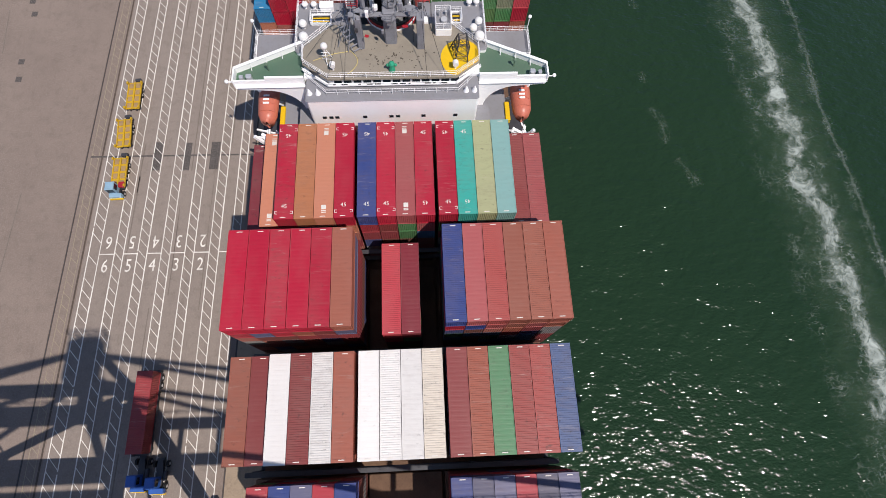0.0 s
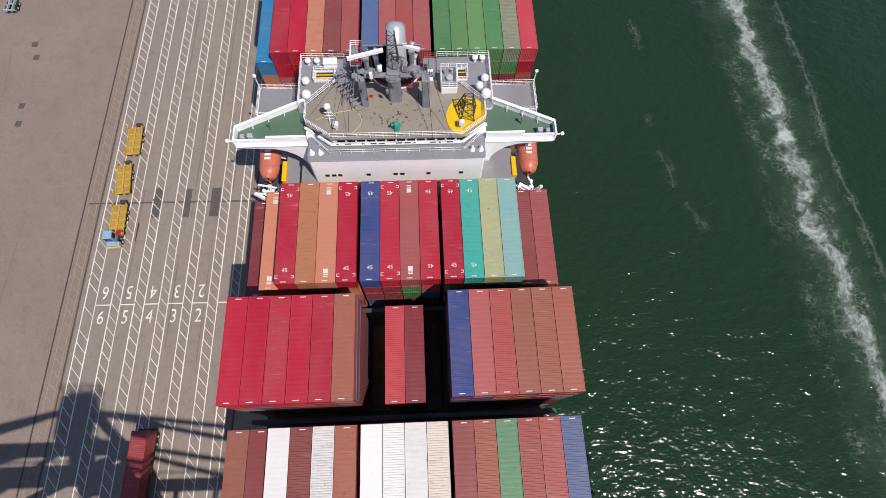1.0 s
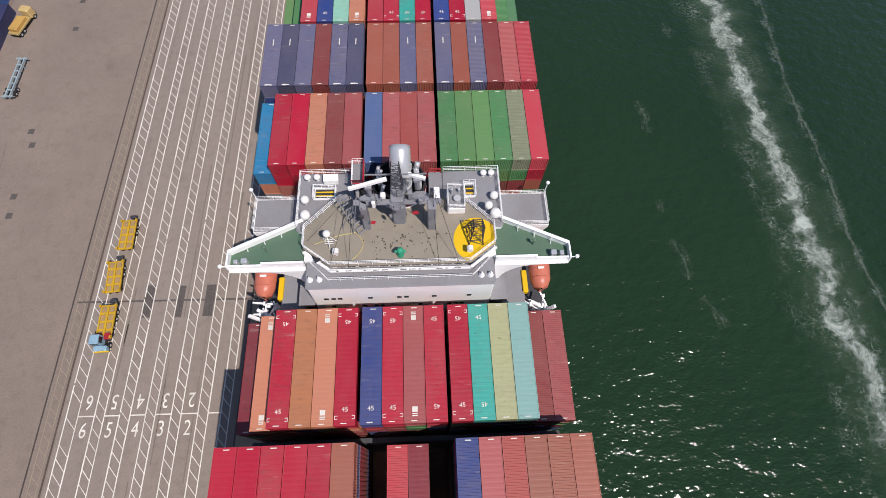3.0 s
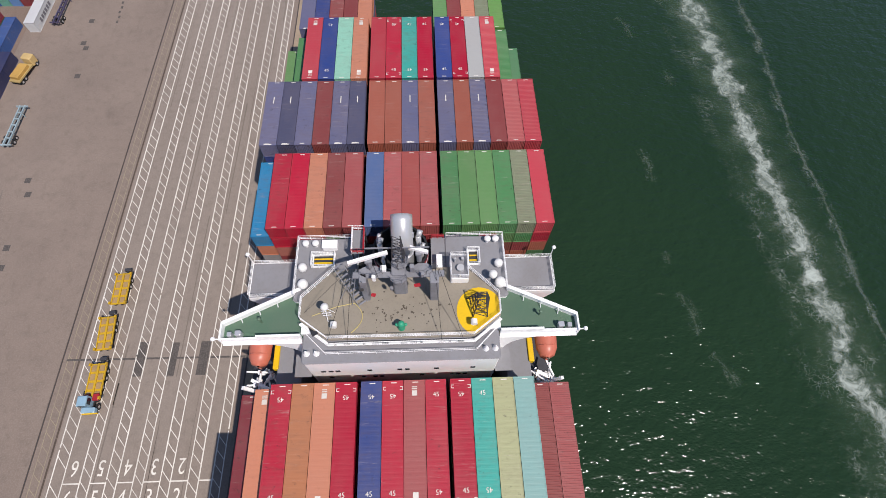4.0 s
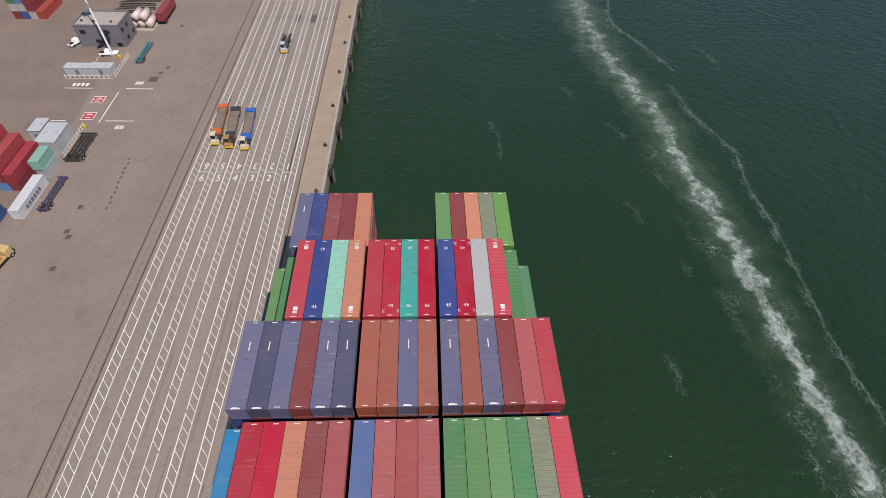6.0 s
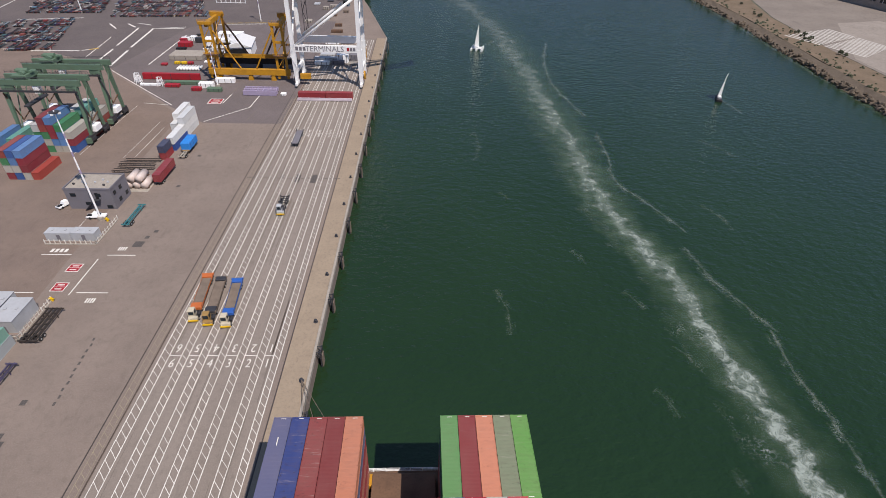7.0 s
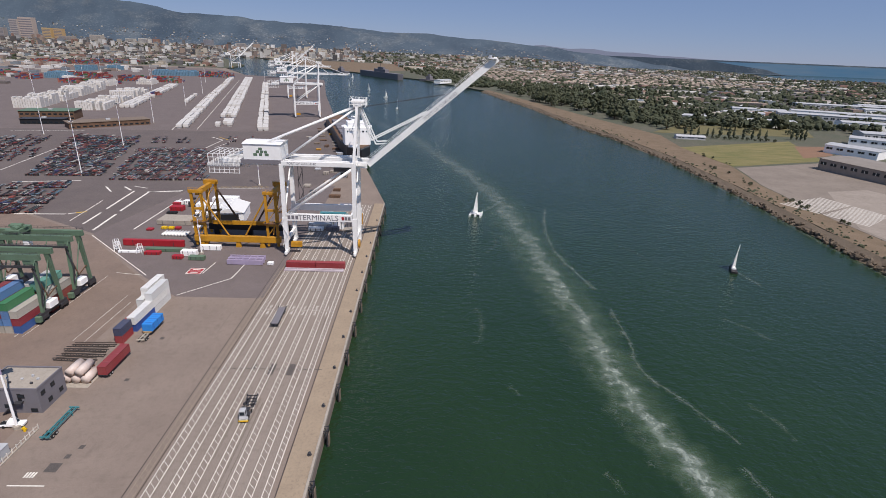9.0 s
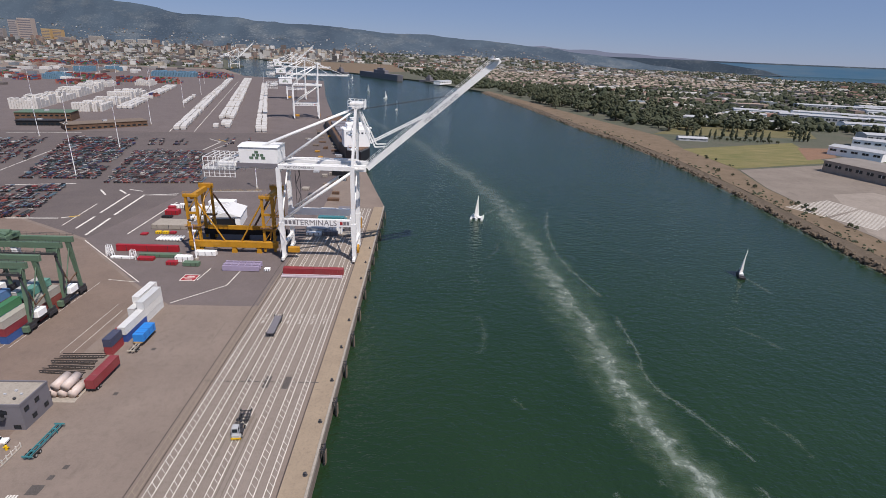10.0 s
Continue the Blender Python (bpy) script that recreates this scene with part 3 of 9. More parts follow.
def container_meshes(length, height, ridged):
    """The meshes of one container: panels, frame and a door leaf."""
    w, ly = 1.2, length / 2
    b = Build()
    wave_roof(b, -w + 0.05, w - 0.05, -ly + 0.35, ly - 0.2, height - 0.045, int(length / (0.27 if ridged else 0.56)), 0.034 if ridged else 0.005)
    b.box(-w + 0.05, -ly + 0.05, height - 0.06, w - 0.05, -ly + 0.352, height - 0.012)
    b.box(-w + 0.05, ly - 0.202, height - 0.06, w - 0.05, ly - 0.05, height - 0.012)
    n = int(length / 0.28)
    wave_wall(b, (w - 0.03, -ly + 0.1), (w - 0.03, ly - 0.1), 0.15, height - 0.06, n, 0.04)
    wave_wall(b, (-w + 0.03, ly - 0.1), (-w + 0.03, -ly + 0.1), 0.15, height - 0.06, n, 0.04)
    wave_wall(b, (-w + 0.1, -ly + 0.03), (w - 0.1, -ly + 0.03), 0.15, height - 0.1, 9, 0.045)
    b.box(-w + 0.05, -ly + 0.05, 0.1, w - 0.05, ly - 0.05, 0.16)
    body = b.mesh("container_body", M_BOX)
    f = Build()
    for x in (-1, 1):
        for z in (0.0, height - 0.11):
            f.box(x * w - 0.03 if x < 0 else w - 0.07, -ly, z, -w + 0.07 if x < 0 else w + 0.0, ly, z + 0.1)
        for y in (-1, 1):
            f.box(min(x * w, x * (w - 0.12)), min(y * ly, y * (ly - 0.1)), 0.11, max(x * w, x * (w - 0.12)), max(y * ly, y * (ly - 0.1)), height - 0.12)
            for z in (0.0, height - 0.118):
                f.box(min(x * (w + 0.005), x * (w - 0.165)), min(y * (ly + 0.004), y * (ly - 0.18)), z - 0.003, max(x * (w + 0.005), x * (w - 0.165)), max(y * (ly + 0.004), y * (ly - 0.18)), z + 0.121)
    for y in (-1, 1):
        for z in (0.0, height - 0.13):
            f.box(-w + 0.17, min(y * ly, y * (ly - 0.08)), z, w - 0.17, max(y * ly, y * (ly - 0.08)), z + 0.12)
    frame_mesh = f.mesh("container_frame", M_BOX)
    d = Build()
    d.box(-0.52, -0.03, 0, 0.52, 0.0, height - 0.3, 0.0)
    for x in (-0.25, 0.25):
        d.tube((x, 0.03, 0.0), (x, 0.03, height - 0.3), 0.025, 6)
        d.box(x - 0.06, 0.0, 1.0, x + 0.16, 0.05, 1.06)
    for z in (0.25, 0.95, 1.65):
        d.box(-0.5, 0.0, z, 0.5, 0.018, z + 0.3)
    door = d.mesh("container_door", M_BOX)
    return body, frame_mesh, door


_kinds = {}


def marking_mesh():
    """A white lettering bar at one end of a roof."""
    return Build().flat(rect(-0.34, -0.05, 0.34, 0.05), 0.0).mesh("roof_marking", M_LINE)


def bracket_mesh():
    """A white bracket painted round one lifting point of a 45-foot box."""
    b = Build()
    b.flat(rect(-0.17, -0.2, 0.17, -0.13), 0.0)
    b.flat(rect(-0.17, 0.13, 0.17, 0.2), 0.0)
    b.flat(rect(0.11, -0.13, 0.17, 0.13), 0.0)
    return b.mesh("corner_bracket", M_LINE)


def container(hexa, length, height, at, label, ridged=False, group="containers on the ship", kindname="shipping_container", marks=""):
    """One container: panels, with its frame and two door leaves as parts."""
    key = (length, round(height, 2), ridged)
    if key not in _kinds:
        _kinds[key] = container_meshes(length, height, ridged)
    body, fr, door = _kinds[key]
    col = rgb(hexa)
    j = random.uniform(0.88, 1.1)
    col = (min(1, col[0] * j), min(1, col[1] * j), min(1, col[2] * j), 1.0)
    ob = tagged(new(kindname, body), label, "container", group)
    ob.matrix_basis, ob.color = at, col
    for nm, me, m in (("frame", fr, Matrix()), ("door", door, pose(-0.56, length / 2 - 0.02, 0.14)), ("door", door, pose(0.56, length / 2 - 0.02, 0.14))):
        c = new(nm, me)
        c.parent, c.matrix_basis, c.color = ob, m, col
    if marks:
        if "bar" not in _kinds:
            _kinds["bar"] = marking_mesh()
        for sgn in (-1, 1):
            c = new("marking", _kinds["bar"])
            c.parent, c.matrix_basis = ob, pose(0.1 * sgn, sgn * (length / 2 - 0.26), height + 0.002, 0, 0, 0 if sgn > 0 else 180)
    if marks in ("45", "45 turned", "brackets"):
        for sgn in (-1, 1):
            turn = 0 if (sgn > 0) == (marks == "45") else 180
            at_end = pose(0, sgn * (length / 2 - 1.75), height + 0.003, 0, 0, turn)
            if "45" in _kinds:
                c = new("size_number", _kinds["45"])
                c.parent, c.matrix_basis = ob, at_end
            else:
                _kinds["45"] = letters("45", 0.75, M_LINE, ob, at_end, "size_number", 0.001).data
    if marks == "brackets":
        if "bracket" not in _kinds:
            _kinds["bracket"] = bracket_mesh()
        for sx, sy in itertools.product((-1, 1), (-1, 1)):
            c = new("corner_bracket", _kinds["bracket"])
            c.parent, c.matrix_basis = ob, pose(sx * 0.98, sy * (length / 2 - 0.9), height + 0.003, 0, 0, 0 if sx > 0 else 180)
    if marks == "panel":
        for sgn in (-1, 1):
            y = sgn * (length / 2 - 1.5)
            part("label_panel", Build().flat(rect(-0.3, y - 0.3, 0.3, y + 0.3), height + 0.003), M_LINE, ob)
            for k in range(2):
                part("code_bar", Build().flat(rect(-0.3, y + sgn * (0.48 + 0.22 * k) - 0.06, 0.3, y + sgn * (0.48 + 0.22 * k) + 0.06), height + 0.003), M_LINE, ob)
    if marks == "dash":
        part("roof_stripe", Build().flat(rect(-0.07, length * 0.14, 0.07, length * 0.14 + 1.3), height + 0.003), M_LINE, ob)
        part("end_stripe", Build().flat(rect(-0.55, -length / 2 + 0.08, 0.55, -length / 2 + 0.24), height + 0.003), M_LINE, ob)
    return ob


WORDS = {"c": "crimson", "r": "faded red", "b": "brown-red", "o": "orange-brown", "s": "salmon-orange", "p": "pinkish brown", "t": "tan-orange", "n": "navy blue",
         "l": "slate blue", "q": "dusty blue", "u": "rusty red", "v": "grass green", "k": "dark slate blue", "w": "white", "e": "cream white", "T": "teal green", "m": "pale mint", "g": "bright green", "G": "moss green", "a": "grey-olive",
         "y": "pale olive", "A": "pale blue-green", "B": "sky blue", "d": "dark red", "h": "light grey", "f": "dull green", "P": "bright pinkish red", "z": "brown"}


def joined_stack(b, x, y, z0, n, h, length):
    """Lower tiers of one column, as plain ribbed boxes."""
    for i in range(n):
        z, w = z0 + i * h, 1.2
        ly = length / 2
        ring = []
        for (ax, ay), (cx, cy), k in (((-w, y - ly), (w, y - ly), 8), ((w, y - ly), (w, y + ly), 24), ((w, y + ly), (-w, y + ly), 8), ((-w, y + ly), (-w, y - ly), 24)):
            a, c = Vector((ax, ay)), Vector((cx, cy))
            d = c - a
            q = Vector((-d.y, d.x)).normalized() * 0.05
            for s in range(k):
                for t, g in ((0.0, 0), (0.5, 0), (0.55, 1), (0.95, 1)):
                    p = a + d * ((s + t) / k) + q * g
                    ring.append((x + p.x, p.y))
        b.prism(ring, z + 0.03, z + h - 0.02)


def roof_marks(length, code, i):
    """What is painted on a roof: by the box's length, colour and column."""
    if length < 13:
        return "dash" if code in "lk" and i % 7 != 2 else "bars"
    return "panel" if code in "sPp" and i < 14 else "45 turned" if code == "n" else "45" if code == "T" or i == 9 else "brackets" if code in "c" else "bars"


def bay(y_far, length, height, tops, codes, dx=0.0, deep=2):
    """One bay of stacked containers. tops: the height of each column's top (None: empty); codes: the colours of the top tier."""
    y = y_far - length / 2
    low = Build()
    for i in range(16):
        if tops[i] is None:
            continue
        n = max(1, int(round((tops[i] - HATCH) / 2.72)))
        h = (tops[i] - HATCH) / n
        lift = 0.0
        hh = min(2.9, h)
        for k in range(n):
            if k < n - deep:
                continue
            if k == n - 1:
                code = codes[i]
            else:
                code = random.choice("ccrbborrnnlGgpsz")
            container(PAL[code], length, round(hh, 2), pose(COLS[i] + dx, y, HATCH + k * h), WORDS[code] + " steel container stacked on the ship's deck", (i in RIDGED.get(y_far, ())) if k == n - 1 else False, marks="" if k < n - 1 else roof_marks(length, code, i))
        if n > deep:
            joined_stack(low, COLS[i] + dx, y, HATCH, n - deep, h, length)
    if low.v:
        solid("container_stack", low, M_STACK, "lower tiers of mixed red, brown, blue and green containers", "containers", kind="stuff")


RIDGED = {22.9: (10, 12, 14, 7), 8.3: (3, 4, 7, 9, 11, 13, 14, 15), 84.2: (14, 15, 12), 98.3: (13, 14), 70.5: (14,), 38.5: (14, 15)}
FEU, F45 = 12.19, 13.72
bay(112.0, FEU, 2.6, [None] + [26.0] * 5 + [None] * 4 + [26.0] * 5 + [None], " lnbbs    Gbsav ")
bay(98.3, F45, 2.9, [22.6, 25.4] + [29.5] * 12 + [26.8, 22.8], "GgPnmsrcTcnchPgf")
bay(84.2, FEU, 2.6, [29.4] * 16, "lklblkoolololbpP")
bay(70.5, FEU, 2.6, [27.4] + [29.4] * 15, "BccsbpqpupgGGgaP")
bay(38.5, F45, 2.9, [22.5, 25.4] + [27.7] * 12 + [24.1, 24.1], "dsctscncpccTyAbp", 0.1)
bay(22.9, FEU, 2.6, [29.2] * 6 + [None, 22.8, 22.8, None] + [29.2] * 6, "cccccz Pd npuzzo", 0.3)
bay(8.3, FEU, 2.6, [24.8, 24.8] + [26.1] * 14, "zbwbwowwwebofuuq", 0.3)
bay(-6.2, FEU, 2.6, [None] + [23.4] * 5 + [None] * 4 + [23.4] * 6, " rnlrn    nklrkl", 0.3)

# hull: stations from bow to stern, each with its half beam at deck and at the water
hull = Build()
stations = [(-165, 1.0, 0.3, 3.0), (-155, 9.0, 2.0, 2.6), (-140, 15.0, 7.0, 1.6), (-115, 19.0, 14.0, 0.6), (-80, 20.1, 19.0, 0.0), (-40, 20.15, 20.0, 0.0), (60, 20.15, 20.0, 0.0), (95, 20.15, 18.5, 0.0), (114, 19.9, 15.0, 0.0)]
pts = []
DECK = 9.2
for y, top, low, up in stations:
    for z, hw in ((SEA - 3, low * 0.9), (SEA, low), (2.0, (low + top * 2) / 3), (DECK + up, top)):
        pts.append((XC - hw, y, z))
    for z, hw in ((DECK + up, top), (2.0, (low + top * 2) / 3), (SEA, low), (SEA - 3, low * 0.9)):
        pts.append((XC + hw, y, z))
faces = []
for s in range(len(stations) - 1):
    for i in range(7):
        faces.append((s * 8 + i, (s + 1) * 8 + i, (s + 1) * 8 + i + 1, s * 8 + i + 1))
faces += [tuple(range(7, -1, -1)), tuple(range((len(stations) - 1) * 8, len(stations) * 8))]
hull.add(pts, faces)
ship = thing("container_ship", "large container ship with a black hull, moored alongside the quay", "ship")
part("hull", hull, M_HULL, ship)
deck = Build()
deck.box(XC - 19.6, 58, DECK - 0.4, XC + 19.6, 113.6, DECK + 0.1)
deck.box(XC - 19.6, -80, DECK - 0.4, XC + 19.6, 39, DECK + 0.1)
deck.box(XC - 19.6, 39.002, DECK - 0.4, XC + 19.6, 57.998, DECK + 0.12)
part("main_deck", deck, M_RUST, ship)
for y1, ln in ((112.0, FEU), (98.3, F45), (84.2, FEU), (70.5, FEU), (38.5, F45), (22.9, FEU), (8.3, FEU), (-6.4, FEU), (-21, FEU), (-36, FEU), (-51, FEU), (-66, FEU)):
    for x0, x1 in ((COLS[0] - 1.25, COLS[5] + 1.25), (COLS[6] - 1.25, COLS[9] + 1.25), (COLS[10] - 1.25, COLS[15] + 1.25)):
        part("hatch_cover", Build().box(x0, y1 - ln - 0.1, DECK + 0.1, x1, y1 + 0.1, HATCH - 0.01, 0.15), M_RUST, ship)
for y in (9.5, 24.0, 71.2, 85.0, -5.4, 99.0):
    lb = Build()
    for x in (XC - 19.9, XC - 9.0, XC + 9.0, XC + 19.9):
        lb.box(x - 0.15, y - 0.2, DECK, x + 0.15, y + 0.2, HATCH + 5.6)
    lb.box(XC - 20, y - 0.3, HATCH + 2.6, XC + 20, y + 0.3, HATCH + 2.75)
    lb.box(XC - 20, y - 0.3, HATCH + 5.4, XC + 20, y + 0.3, HATCH + 5.55)
    part("lashing_bridge", lb, M_STEEL, ship)
stern = Build()
stern.rail([(XC - 19, 113.3, DECK), (XC + 19, 113.3, DECK)], 1.1, 3, 2.0, 0.05)
part("stern_rail", stern, M_WHITE, ship)
wb = Build()
wb.box(XC - 6, 110.2, DECK, XC - 3, 112.2, DECK + 1.6, 0.3)
wb.box(XC + 2, 110.2, DECK, XC + 5, 112.2, DECK + 1.6, 0.3)
part("mooring_winch", wb, M_YELLOW, ship)

# deck house
ZF, ZT, ZA, ZW = 30.5, 32.0, 31.0, 30.2     # bridge front deck, wheelhouse roof, after deck, bridge wings
XL, XR = XC - 11.6, XC + 11.6
HX0, HX1 = XC - 12.8, XC + 12.8
house = thing("deck_house", "white ship's deck house with bridge wings and grey decks", "deck house")
w = Build()
w.box(XL + 0.3, 40.1, DECK, XR - 0.3, 44, ZF - 0.15, 0.25)
w.box(XL, 43.5, DECK, XR, 49, ZA - 0.16)
w.box(HX0, 47.5, DECK, XC - 5.4, 55.7, ZA - 0.15, 0.2)
w.box(XC + 5.4, 47.5, DECK, HX1, 55.7, ZA - 0.15, 0.2)
part("wall", w, M_WHITE, house)
part("front_deck", Build().box(XL + 0.2, 40.0, ZF - 0.15, XR - 0.2, 43.9, ZF, 0.2), M_GREY_DECK, house, "grey painted deck in front of the bridge")
for x0, x1 in ((HX0, XC - 5.5), (XC + 5.5, HX1)):
    part("after_deck", Build().box(x0 - 0.1, 47.4, ZA - 0.15, x1 + 0.1, 55.8, ZA, 0.3), M_GREY_DECK, house, "grey painted deck with life raft stands")
tan_ring = [(XC - 8.3, 42.3), (XC + 8.4, 42.3), (XC + 11.6, 44.7), (XC + 11.6, 47.4), (XC + 8.0, 51.0), (XC - 8.0, 51.0), (XC - 11.6, 47.4), (XC - 11.6, 44.7)]
br = [(XC - 8.1, 42.7), (XC + 8.2, 42.7), (XC + 11.4, 45.0), (XC + 11.4, 47.3), (XC + 7.9, 50.9), (XC - 7.9, 50.9), (XC - 11.4, 47.3), (XC - 11.4, 45.0)]
part("bridge_wall", Build().prism(br, ZF - 0.02, ZT - 0.35), M_WHITE, house)
part("wheelhouse_roof", Build().prism(tan_ring, ZT - 0.35, ZT, 0.06), M_TAN_DECK, house, "tan painted roof deck with dark stains")
eave = Build()
for pts in (((XC - 8.3, 42.0), (XC + 8.4, 42.0)), ((XC - 11.7, 44.55), (XC - 8.3, 42.0)), ((XC + 8.4, 42.0), (XC + 11.7, 44.55))):
    eave.beam((*pts[0], ZT - 0.85), (*pts[1], ZT - 0.85), 0.34, 0.2)
part("sun_visor", eave, M_WHITE, house)
for pts in (((XC - 11.7, 44.4), (XC - 8.35, 41.8)), ((XC - 8.35, 41.8), (XC + 8.45, 41.8)), ((XC + 8.45, 41.8), (XC + 11.7, 44.4))):
    part("visor_rail", Build().rail([(*pts[0], ZT - 0.72), (*pts[1], ZT - 0.72)], 0.45, 1, 2.2, 0.03), M_WHITE, house)
for k in range(13):
    x = XC - 7.6 + k * 1.28
    part("bridge_window", Build().box(x, 42.63, ZF + 0.2, x + 1.0, 42.72, ZT - 0.5), M_GLASS, house)
for k in range(15):
    x = XC - 7.6 + k * 1.08
    if k % 4 != 2:
        part("visor_fitting", Build().box(x, 41.85, ZT - 0.71, x + (0.75 if k % 3 else 0.3), 41.97, ZT - 0.64), M_STEEL, house)
for row, xs in ((26.4, (-9.5, -8.6, -7.8, -4.0, -0.4, 0.5, 4.0, 8.4)), (23.4, (-9.0, -5.0, -3.6, -2.8, 2.2, 6.0, 6.8, 7.6)), (20.4, (-9, -6, -2, 2, 5, 8))):
    for x in xs:
        wn = part("porthole", Build().box(XC + x - 0.28, 40.04, row, XC + x + 0.28, 40.11, row + 0.5), M_STEEL, house)
        part("pane", Build().box(-0.2 + XC + x, 40.02, row + 0.08, 0.2 + XC + x, 40.045, row + 0.42), M_GLASS, wn)
# side decks at the foot of the front, and lower grey houses beside
for s in (-1, 1):
    a, b_ = (XC + s * 11.3, XC + s * 13.4)
    part("side_deck", Build().box(min(a, b_), 40.0, 24.3, max(a, b_), 47.4, 24.7), M_GREY_DECK, house)
    a, b_ = (XC + s * 13.1, XC + s * 16.3)
    part("side_house", Build().box(min(a, b_), 39.4, DECK + 0.1, max(a, b_), 47.4, 22.4, 0.2), M_GREY_DECK, house, "grey painted side deck")
    a, b_ = (XC + s * 13.0, XC + s * 20.0)
    pf = part("platform", Build().prism([(min(a, b_), 50.2), (max(a, b_), 50.2), (max(a, b_), 55.2), (min(a, b_), 55.2)], 24.9, 25.6), M_WHITE, house)
    part("deck_plate", Build().box(min(a, b_) + 0.08, 50.28, 25.6, max(a, b_) - 0.08, 55.12, 25.63), M_GREY_DECK, pf)
    under = [(min(a, b_), 50.2), (max(a, b_), 50.2), (max(a, b_), 55.2), (min(a, b_), 55.2)]
    low = [(min(a, b_) + (2.4 if s < 0 else 0), 51.0), (max(a, b_) - (2.4 if s > 0 else 0), 51.0), (max(a, b_) - (2.4 if s > 0 else 0), 55.2), (min(a, b_) + (2.4 if s < 0 else 0), 55.2)]
    part("bracket", Build().prism(low, 18.0, 24.9, 0.0, under), M_WHITE, house)
    xo = XC + s * 19.9
    part("platform_rail", Build().rail([(XC + s * 13.2, 50.35, 25.6), (xo, 50.35, 25.6), (xo, 55.1, 25.6), (XC + s * 13.2, 55.1, 25.6)], 1.05, 3, 1.2, 0.032), M_WHITE, house)
    part("lamp_post", Build().tube((xo, 55.1, 25.6), (xo, 55.1, 28.4), 0.07).ball((xo, 55.1, 28.5), 0.28, 8), M_WHITE, house)
    # bridge wing
    root, tip = XC + s * 11.55, XC + s * 20.6
    ring = [(root, 43.2), (tip, 43.2), (tip, 45.0), (root, 49.3)]
    ring = ring if s > 0 else ring[::-1]
    wing = part("bridge_wing", Build().prism(ring, ZW - 0.4, ZW), M_GREEN_DECK, house, "green painted bridge wing deck")
    bw = Build()
    bw.box(min(root + s * 5.0, tip), 43.0, ZW - 0.9, max(root + s * 5.0, tip), 43.22, ZW + 0.75)
    bw.box(min(root, root + s * 5.0), 43.0, ZW - 1.3, max(root, root + s * 5.0), 43.28, ZW + 1.3)
    bw.box(min(root, tip), 42.6, ZW + 0.68 - 0.9, max(root, tip), 43.02, ZW - 0.18)
    part("front_bulwark", bw, M_WHITE, wing)
    part("after_bulwark", Build().beam((root, 49.2, ZW + 0.45), (tip, 44.95, ZW + 0.45), 0.22, 1.1).beam((root, 49.2, ZW + 1.0), (tip, 44.95, ZW + 1.0), 0.42, 0.08), M_WHITE, wing)
    part("end_bulwark", Build().box(min(tip, tip + s * 0.2), 42.9, ZW - 0.5, max(tip, tip + s * 0.2), 45.1, ZW + 1.0), M_WHITE, wing)
    for k in range(4):
        p = Vector((root, 49.0, ZW)).lerp(Vector((tip, 44.8, ZW)), (k + 0.6) / 4.6)
        part("stiffener", Build().beam(p + Vector((0, -0.45, 0.0)), p + Vector((0, -0.05, 0.9)), 0.08, 0.12), M_WHITE, wing)
    part("wing_console", Build().box(tip - s * 1.9 - 0.35, 43.4, ZW, tip - s * 1.9 + 0.35, 44.0, ZW + 1.0, 0.08).box(tip - s * 0.9 - 0.25, 43.4, ZW, tip - s * 0.9 + 0.25, 43.9, ZW + 0.9, 0.06), M_FUNNEL, wing)
    part("repeater", Build().tube((tip - s * 4.2, 45.2, ZW), (tip - s * 4.2, 45.2, ZW + 1.1), 0.1, 8).ball((tip - s * 4.2, 45.2, ZW + 1.2), 0.24, 8), M_GREEN_CRANE, wing, "pale green compass repeater")
    part("side_light", Build().tube((tip + s * 0.2, 43.2, ZW + 0.4), (tip + s * 1.0, 43.2, ZW + 0.4), 0.08).ball((tip + s * 1.0, 43.2, ZW + 0.5), 0.28, 8), M_WHITE, wing)
    # curved bracket below the wing
    arc = [(root, ZW - 0.4), (tip, ZW - 0.4), (tip, ZW - 0.9)]
    arc += [(root + s * (5.6 - 4.6 * math.sin(q * math.pi / 16)), ZW - 1.2 - 4.6 * (1 - math.cos(q * math.pi / 16))) for q in range(9)]
    arc += [(root, ZW - 6.4)]
    n = len(arc)
    wb = Build()
    wb.add([(x, y, z) for y in (42.95, 43.35) for x, z in arc], [tuple(range(n)), tuple(range(2 * n - 1, n - 1, -1))] + [(i, n + i, n + (i + 1) % n, (i + 1) % n) for i in range(n)])
    part("wing_bracket", wb, M_WHITE, house)

